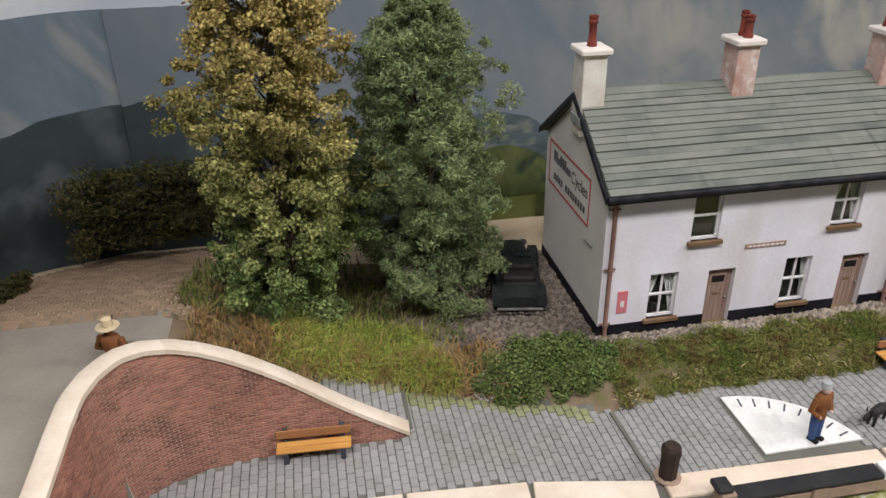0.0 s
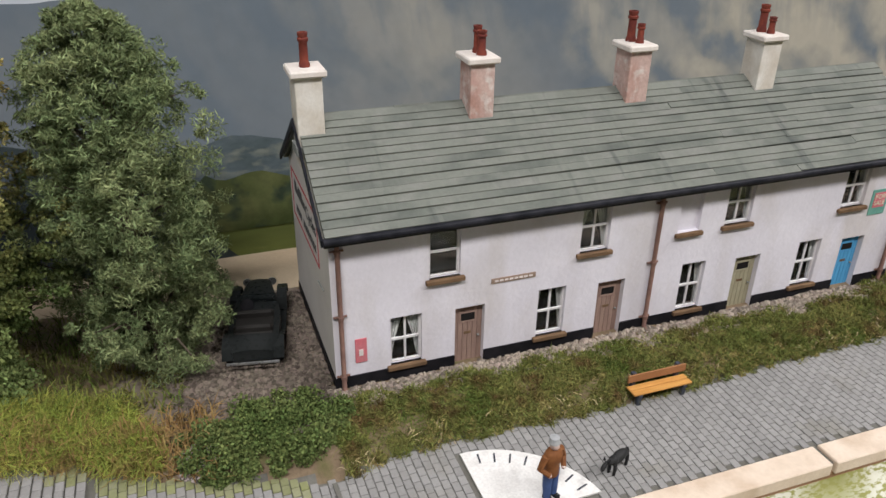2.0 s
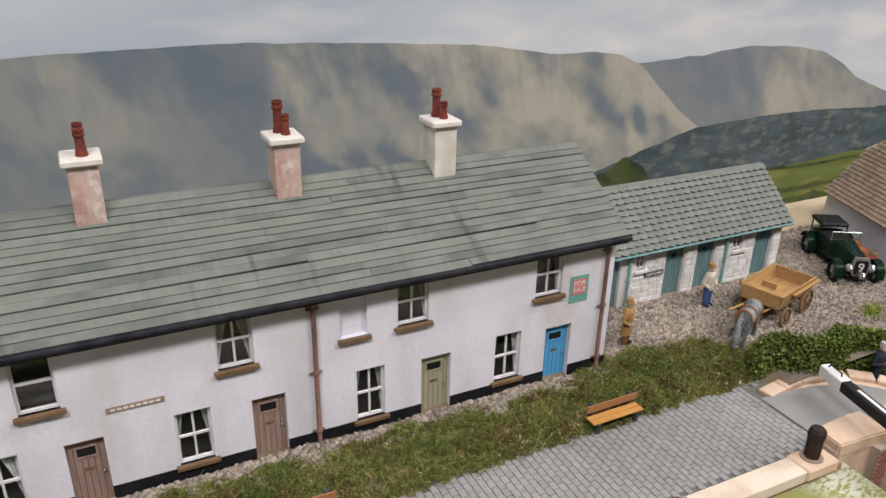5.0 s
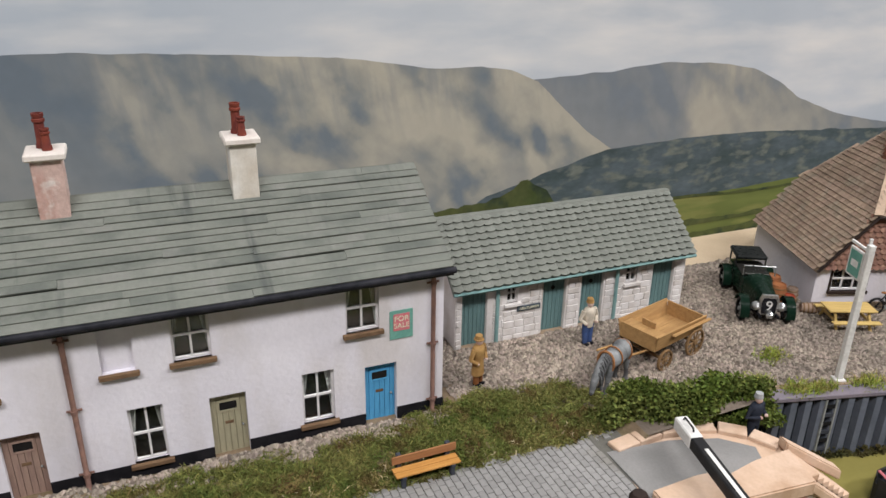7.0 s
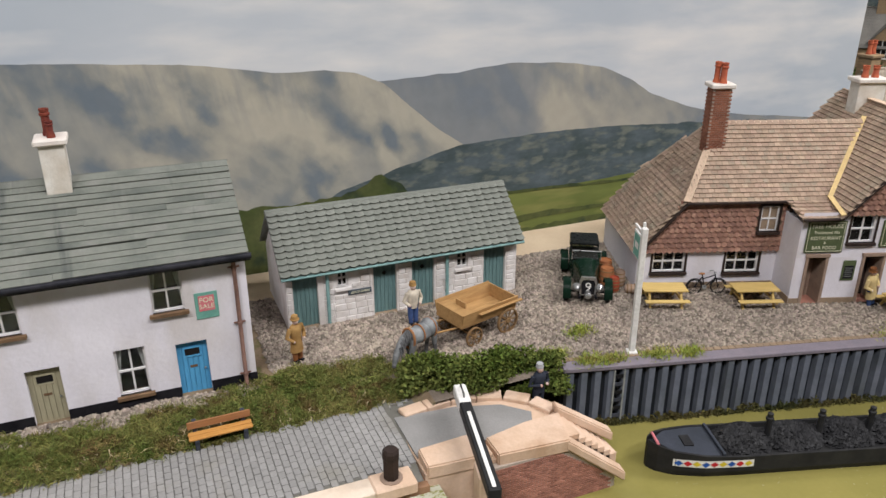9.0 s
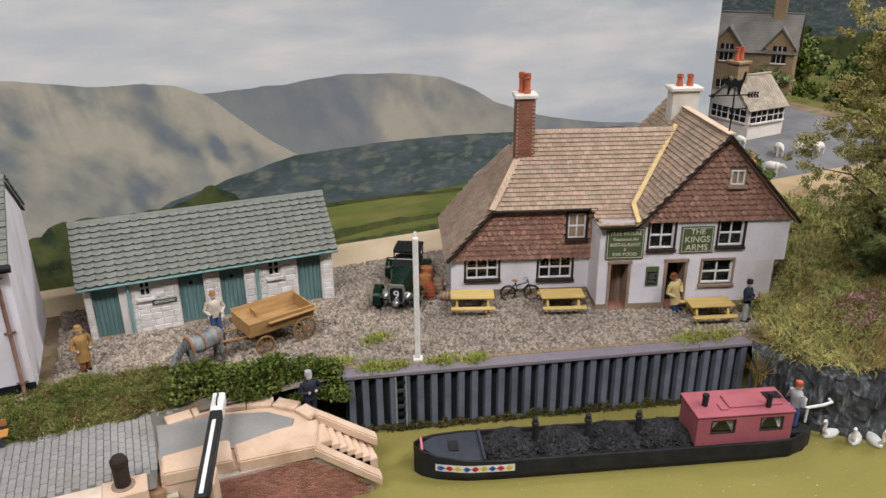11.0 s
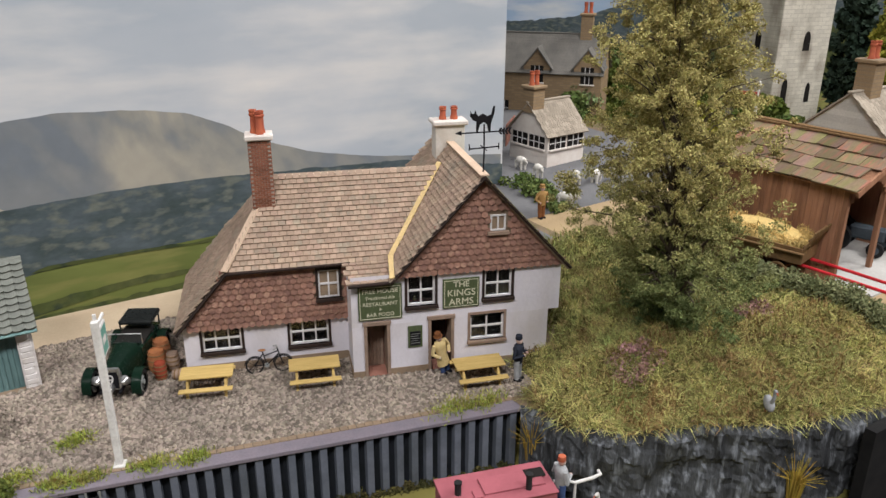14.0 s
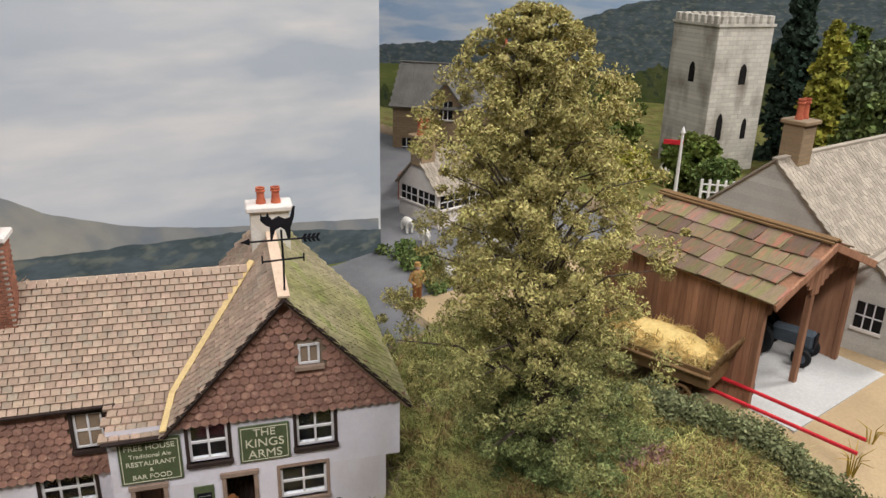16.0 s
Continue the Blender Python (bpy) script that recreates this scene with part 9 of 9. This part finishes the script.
    for x, y, z, r in ((0, 0, 0, 0.3),):
        lathe(bm, [(0.16, 0), (0.22, 0.1), (0.22, 0.5), (0.1, 0.65), (0.1, 0.75)], 14)
    solid("milk_churn", bm, "bench_leg", "dark green-grey milk churn in the shed mouth", "churn", m=at(73.4, 10.4, g + 0.03), smooth=True)


shed()


def tractor():
    t = thing("tractor", at(77.3, 11.6, 2.53, 15), "small blue-grey tractor parked in the shed mouth", "tractor")
    bm = B()
    box(bm, -0.28, 0.28, -1.2, 0.4, 0.65, 1.3, 0.1)
    part("bonnet", bm, "tractor", t)
    bm = B()
    box(bm, -0.24, 0.24, -1.27, -1.2, 0.7, 1.25, 0.02)
    part("grille", bm, "tar", t)
    bm = B()
    box(bm, -0.35, 0.35, 0.4, 1.2, 0.6, 0.85, 0.05)
    part("rear_axle", bm, "tractor", t)
    bm = B()
    box(bm, -0.22, 0.22, 0.75, 1.1, 1.0, 1.1, 0.03)
    part("seat", bm, "tar", t)
    bm = B()
    tube(bm, [(0, 0.3, 1.25), (0, 0.55, 1.5)], 0.03, 6)
    lathe(bm, [(0.2, 0), (0.22, 0.02), (0.2, 0.04)], 14, at(0, 0.55, 1.5, 0, 45))
    part("steering_wheel", bm, "tar", t)
    for x in (-0.6, 0.6):
        for y, r, w in ((-0.95, 0.38, 0.2), (0.8, 0.68, 0.3)):
            bm = B()
            lathe(bm, [(r * 0.55, -w / 2), (r * 0.95, -w / 2), (r, 0), (r * 0.95, w / 2), (r * 0.55, w / 2)], 20, at(x, y, r, 0, 0, 90))
            wh = part("wheel", bm, "tyre", t)
            bm = B()
            lathe(bm, [(r * 0.52, -w / 2 - 0.01), (r * 0.2, 0), (r * 0.52, w / 2 + 0.01)], 16, at(x, y, r, 0, 0, 90))
            part("rim", bm, "tractor", wh)


tractor()


def gabled(name, m, L, D, H, A, wall, tile, label, rows, cols, chim=None, category="house", windows=(), base=-1.0):
    """A plain gabled building with its ridge along x; tiles as joined pieces on the near slopes."""
    t = thing(name, m, label, category)
    bm = B()
    prism(bm, [(0, base), (0, H), (D / 2, A), (D, H), (D, base)], 0, L, "x")
    part("wall_shell", bm, wall, t)
    run = math.hypot(D / 2, A - H)
    ext = 0.3
    for s in (0, 1):
        up = Vector((0, D / 2, A - H)).normalized()
        p0 = Vector((-0.2, 0, H)) - up * ext + Vector((0, 0, 0.05))
        mm = plane_m(p0, (1, 0, 0), up)
        if s:
            mm = at(L, D, 0, 180) @ mm
        bm = B()
        box(bm, 0, L + 0.4, 0, run + ext + 0.03, -0.05, 0.02)
        r = part("roof_slope", bm, tile, t, m=mm)
        w, h = (L + 0.4) / cols, (run + ext) / rows
        bm = B()
        box(bm, -w / 2 + 0.01, w / 2 - 0.01, 0, h * 1.1, 0.02, 0.06)
        tl = [at((c + 0.5 + 0.25 * (k % 2)) * w - 0.1, k * h, 0, 0, -2) for k in range(rows) for c in range(cols)]
        pieces("roof_tile", bm, tile, r, tl, tile, 0)
    bm = B()
    box(bm, -0.25, L + 0.25, D / 2 - 0.14, D / 2 + 0.14, A + 0.02, A + 0.14, 0.02)
    part("ridge", bm, tile, t)
    for u, z, w, h, side in windows:
        if side == "front":
            mw = at(u, -0.02, z)
        else:
            mw = Matrix.Translation((-0.02, u + w, z)) @ pose(0, 0, 0, 0, 0, -90)
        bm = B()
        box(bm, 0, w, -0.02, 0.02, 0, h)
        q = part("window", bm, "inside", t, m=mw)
        bm = B()
        for i in range(1, 3):
            box(bm, w * i / 3 - 0.025, w * i / 3 + 0.025, -0.05, -0.02, 0, h)
        box(bm, 0, w, -0.05, -0.02, h / 2 - 0.025, h / 2 + 0.025)
        part("glazing_bar", bm, "frame_white", q)
        bm = B()
        box(bm, -0.08, w + 0.08, -0.12, 0.0, -0.12, 0, 0.01)
        part("sill", bm, "cap", q)
    if chim:
        x, h, shaft, cp = chim
        chimney(t, x, D / 2, A - 0.6, 1.0, 1.0, h, shaft, cp, [(-0.22, 0, 0.9, 0.16), (0.22, 0, 0.9, 0.16)], "pot_red")
    return t


gabled("barn", at(81.7, 11.7, 2.5), 16, 8.0, 3.1, 6.5, "barn_wall", "barn_tile", "pale stone farm building with stone-tiled roof", 20, 60, (1.3, 8.0, "far_brick", "far_brick"), "barn", [(6, 1.2, 0.5, 1.3, "front"), (8.6, 1.2, 0.5, 1.3, "front"), (11, 1.2, 0.5, 1.3, "front"), (3.7, 2.9, 0.7, 0.8, "gable")])
gabled("farm_annexe", at(80.3, 8.4, 2.5, 8), 9, 3.2, 2.5, 3.9, "barn_wall", "barn_tile", "low stone annexe with pale stone tiles", 9, 34, None, "outbuilding", [(0.9, 1.0, 0.9, 1.1, "front"), (0.9, 1.1, 1.0, 1.1, "gable")])


def church():
    t = thing("church_tower", at(115.5, 43.4, -2.5, -13.3), "battlemented grey stone church tower with lancet windows", "church")
    S, H = 6.4, 14.6
    bm = B()
    box(bm, -S / 2, S / 2, -S / 2, S / 2, 0, H, 0.05)
    body = part("tower", bm, "church", t)
    bm = B()
    box(bm, -S / 2 - 0.12, S / 2 + 0.12, -S / 2 - 0.12, S / 2 + 0.12, H - 0.2, H + 0.05)
    part("string_course", bm, "church", t)
    for f in range(4):
        for i in range(7):
            bm = B()
            x = -S / 2 + 0.5 + i * 0.9
            box(bm, x - 0.28, x + 0.28, -S / 2 - 0.1, -S / 2 + 0.3, H, H + 0.75, 0.03, m=pose(0, 0, 0, 0, 0, 90 * f))
            part("merlon", bm, "church", t)
    for f in (0, 3):
        for x, z, w, h in ((0.3, 9.2, 0.8, 1.9), (-1.6, 4.0, 0.7, 2.6), (1.4, 4.0, 0.6, 2.0)):
            if f == 3 and x != 0.3:
                continue
            bm = B()
            prism(bm, [(x - w / 2, z), (x + w / 2, z), (x + w / 2, z + h * 0.7), (x + w * 0.3, z + h * 0.9), (x, z + h), (x - w * 0.3, z + h * 0.9), (x - w / 2, z + h * 0.7)], -S / 2 - 0.02, -S / 2 + 0.1, "y")
            bm.transform(pose(0, 0, 0, 0, 0, 90 * f))
            part("lancet", bm, "inside", t)
    bm = B()
    prism(bm, [(-S / 2 - 2.6, 0), (-S / 2 + 0.6, 0), (-S / 2 + 0.6, 5.2), (-S / 2 - 2.6, 1.0)], -3.4, -0.6, "y")
    part("buttress_stair", bm, "church", t)
    return t


church()
hs = gabled("brick_house", at(82.0, 48.6, 0.5, -50), 9.8, 5.5, 5.8, 8.7, "far_brick", "far_slate", "brown brick village house with slate roof", 14, 30, (8.0, 10.3, "far_brick", "far_brick"), "house", [(3.75, 4.9, 1.1, 1.4, "front"), (8.05, 4.9, 1.1, 1.4, "front"), (3.75, 1.8, 1.1, 1.4, "front"), (8.05, 1.8, 1.1, 1.4, "front"), (0.8, 1.8, 1.1, 1.4, "front")])
for x in (4.3, 8.6):
    bm = B()
    prism(bm, [(x - 1.15, 5.4), (x + 1.15, 5.4), (x + 1.15, 6.3), (x, 7.75), (x - 1.15, 6.3)], -0.012, 2.6, "y")
    dormer = part("dormer", bm, "far_brick", hs)
    for k in (-1, 1):
        bm = B()
        slab(bm, [(x + k * 1.4, -0.25, 6.05), (x + k * 1.4, 2.7, 6.05), (x, 2.7, 7.85), (x, -0.25, 7.85)][::k], 0.1)
        part("dormer_roof", bm, "far_slate", dormer)
sb = gabled("signal_cabin", at(73.9, 30.6, 3.1, 5), 3.4, 3.6, 1.75, 3.55, "cap", "barn_tile", "small signal cabin with a long glazed front", 9, 16, (0.3, 4.5, "far_brick", "far_brick"), "cabin", [(0.15, 0.75, 1.45, 0.8, "front"), (1.8, 0.75, 1.45, 0.8, "front"), (0.3, 0.75, 1.4, 0.8, "gable"), (1.9, 0.75, 1.4, 0.8, "gable")])
tree("conifer", 125.0, 41.0, -3, 19, 4.6, "leaf_conifer", 260, 50, 0.45, "dark conifer behind the church", 0.03, shape=cone, seed=21, clump_r=0.8)
tree("tree", 120.5, 35.2, -3, 15.5, 2.4, "leaf_yellow", 150, 60, 0.35, "slim yellow-green tree beside the church", 0.03, seed=22, clump_r=0.8)
tree("tree", 123.5, 31.5, -3, 14.5, 3.4, "leaf_b", 150, 60, 0.35, "round green tree beyond the farm", 0.05, shape=round_top, seed=23, clump_r=0.9)
tree("tree", 117.0, 27.5, -3, 10.5, 3.6, "leaf_shrub", 150, 60, 0.35, "round green tree beyond the farm", 0.05, shape=round_top, seed=24, clump_r=0.9)
tree("tree", 99.0, 52.0, -2, 9.5, 4.0, "leaf_shrub", 150, 60, 0.35, "dark green tree behind the road", 0.05, shape=round_top, seed=25, clump_r=0.9)
tree("tree", 76.0, 50.0, 0, 9.0, 4.0, "leaf_hedge", 150, 60, 0.35, "dark green tree beside the brick house", 0.05, shape=round_top, seed=26, clump_r=0.9)
tree("tree", 88.5, 44.0, 0, 6.5, 2.6, "leaf_b", 130, 60, 0.3, "green tree before the brick house", 0.05, shape=round_top, seed=27, clump_r=0.8)
tree("tree", 105.0, 37.0, -2, 5.5, 3.0, "leaf_hedge", 130, 60, 0.3, "low dark tree near the church", 0.05, shape=round_top, seed=28, clump_r=0.8)

for fx, fy, fz, fh, fr, fl, words in ((94, 47, -1, 7.5, 3.2, "leaf_hedge", "dark tree beyond the road"), (100, 44, -2, 7, 3.4, "leaf_shrub", "dark tree beyond the road"), (107, 48, -3, 9, 3.6, "leaf_hedge", "dark tree before the wooded hill"), (85.5, 41.5, 0.6, 4.2, 2.0, "leaf_shrub", "green tree behind the signal cabin"),
                                      (97, 38, -1.2, 4.5, 2.4, "leaf_yellow", "low yellow-green tree near the church"), (103, 33, -1.5, 4.0, 2.4, "leaf_shrub", "low green tree near the fence"), (126, 36, -3, 15, 3.6, "leaf_hedge", "dark tree beyond the farm"), (90, 50, -1, 9, 3.4, "leaf_b", "grey-green tree beside the brick house")):
    tree("tree", fx, fy, fz, fh, fr, fl, 110, 60, 0.26, words, 0.03, shape=round_top, seed=int(fx), clump_r=0.8)


def fence(name, a, b, n, h, material, label):
    t = thing(name, at(0, 0, 0), label, "fence")
    a, b = Vector(a), Vector(b)
    ang = math.degrees(math.atan2(b.y - a.y, b.x - a.x))
    for i in range(n + 1):
        p = a.lerp(b, i / n)
        bm = B()
        box(bm, -0.09, 0.09, -0.05, 0.05, -0.2, h, 0.015)
        part("post", bm, material, t, m=at(p.x, p.y, p.z, ang))
    for z in (0.35, 0.75):
        bm = B()
        tube(bm, [a + Vector((0, 0, h * z)), b + Vector((0, 0, h * z))], 0.06, 4)
        part("rail", bm, material, t)


fence("picket_fence", (92.5, 27.0, 2.6), (97.5, 25.0, 2.0), 9, 1.3, "white_trim", "white painted wooden fence before the church")
fence("board_fence", (75.0, 36.5, 2.8), (78.0, 39.5, 2.6), 14, 1.6, "brick", "red-brown board fence beside the road")
bm = B()
tube(bm, [(0, 0, 0), (0, 0, 5.4)], 0.13, 8, r1=0.09)
lathe(bm, [(0.1, 5.4), (0.16, 5.5), (0.03, 5.9)], 8)
box(bm, -1.1, 0.1, -0.05, 0.05, 4.7, 5.0, 0.01, 1)
solid("signal_post", bm, ["white_trim", "red"], "white railway signal post with a red arm", "signal", m=at(90.5, 27.5, 1.6, -50))
bm = B()
lathe(bm, [(0.6, 0), (0.55, 0.4), (0.3, 0.5), (0.28, 2.2), (0.45, 2.4), (0.15, 3.4), (0.05, 3.6)], 10)
solid("stone_monument", bm, "grey_cap", "pale grey stone monument beyond the farm", "monument", m=at(108.5, 28.5, -2.2), smooth=True)


# ---- the second backdrop beyond the village ----
M["sky_blue"] = sky_mat("printed_summer_sky", (0.30, 0.42, 0.60), (0.42, 0.52, 0.66), (0.66, 0.68, 0.70))


def far_backdrop():
    bd = thing("backdrop", at(138.6, 71.4, 0, -50), "printed backdrop of wooded hills and summer sky", "backdrop", kind="structure")
    bm = B()
    box(bm, -75, 70, 0, 0.3, -12, 45)
    part("sky", bm, "sky_blue", bd)
    hill_sheet("forest_hill", "forest", bd, (-75, -40, -28, -18, -9, -3, 10, 30, 70), (4.2, 4.6, 5.8, 6.8, 9.9, 12.0, 14.2, 14.5, 13), [-12] * 9, -0.1, 0.3, 31, "blue-green wooded hill")
    hill_sheet("field", "field", bd, (-75, -45, -24, -10, 10, 30, 70), (1.6, 1.8, 2.0, 1.4, 1, 1, 1), [-12] * 7, -0.2, 0.2, 32, "tan and green fields")
    hill_sheet("dark_trees", "woods", bd, (-75, -40, -24, -10, 0, 10, 30, 70), (-2.5, -2, -2.2, 0.5, 3, 6, 7, 6), [-12] * 8, -0.3, 1.2, 33, "dark trees")


far_backdrop()
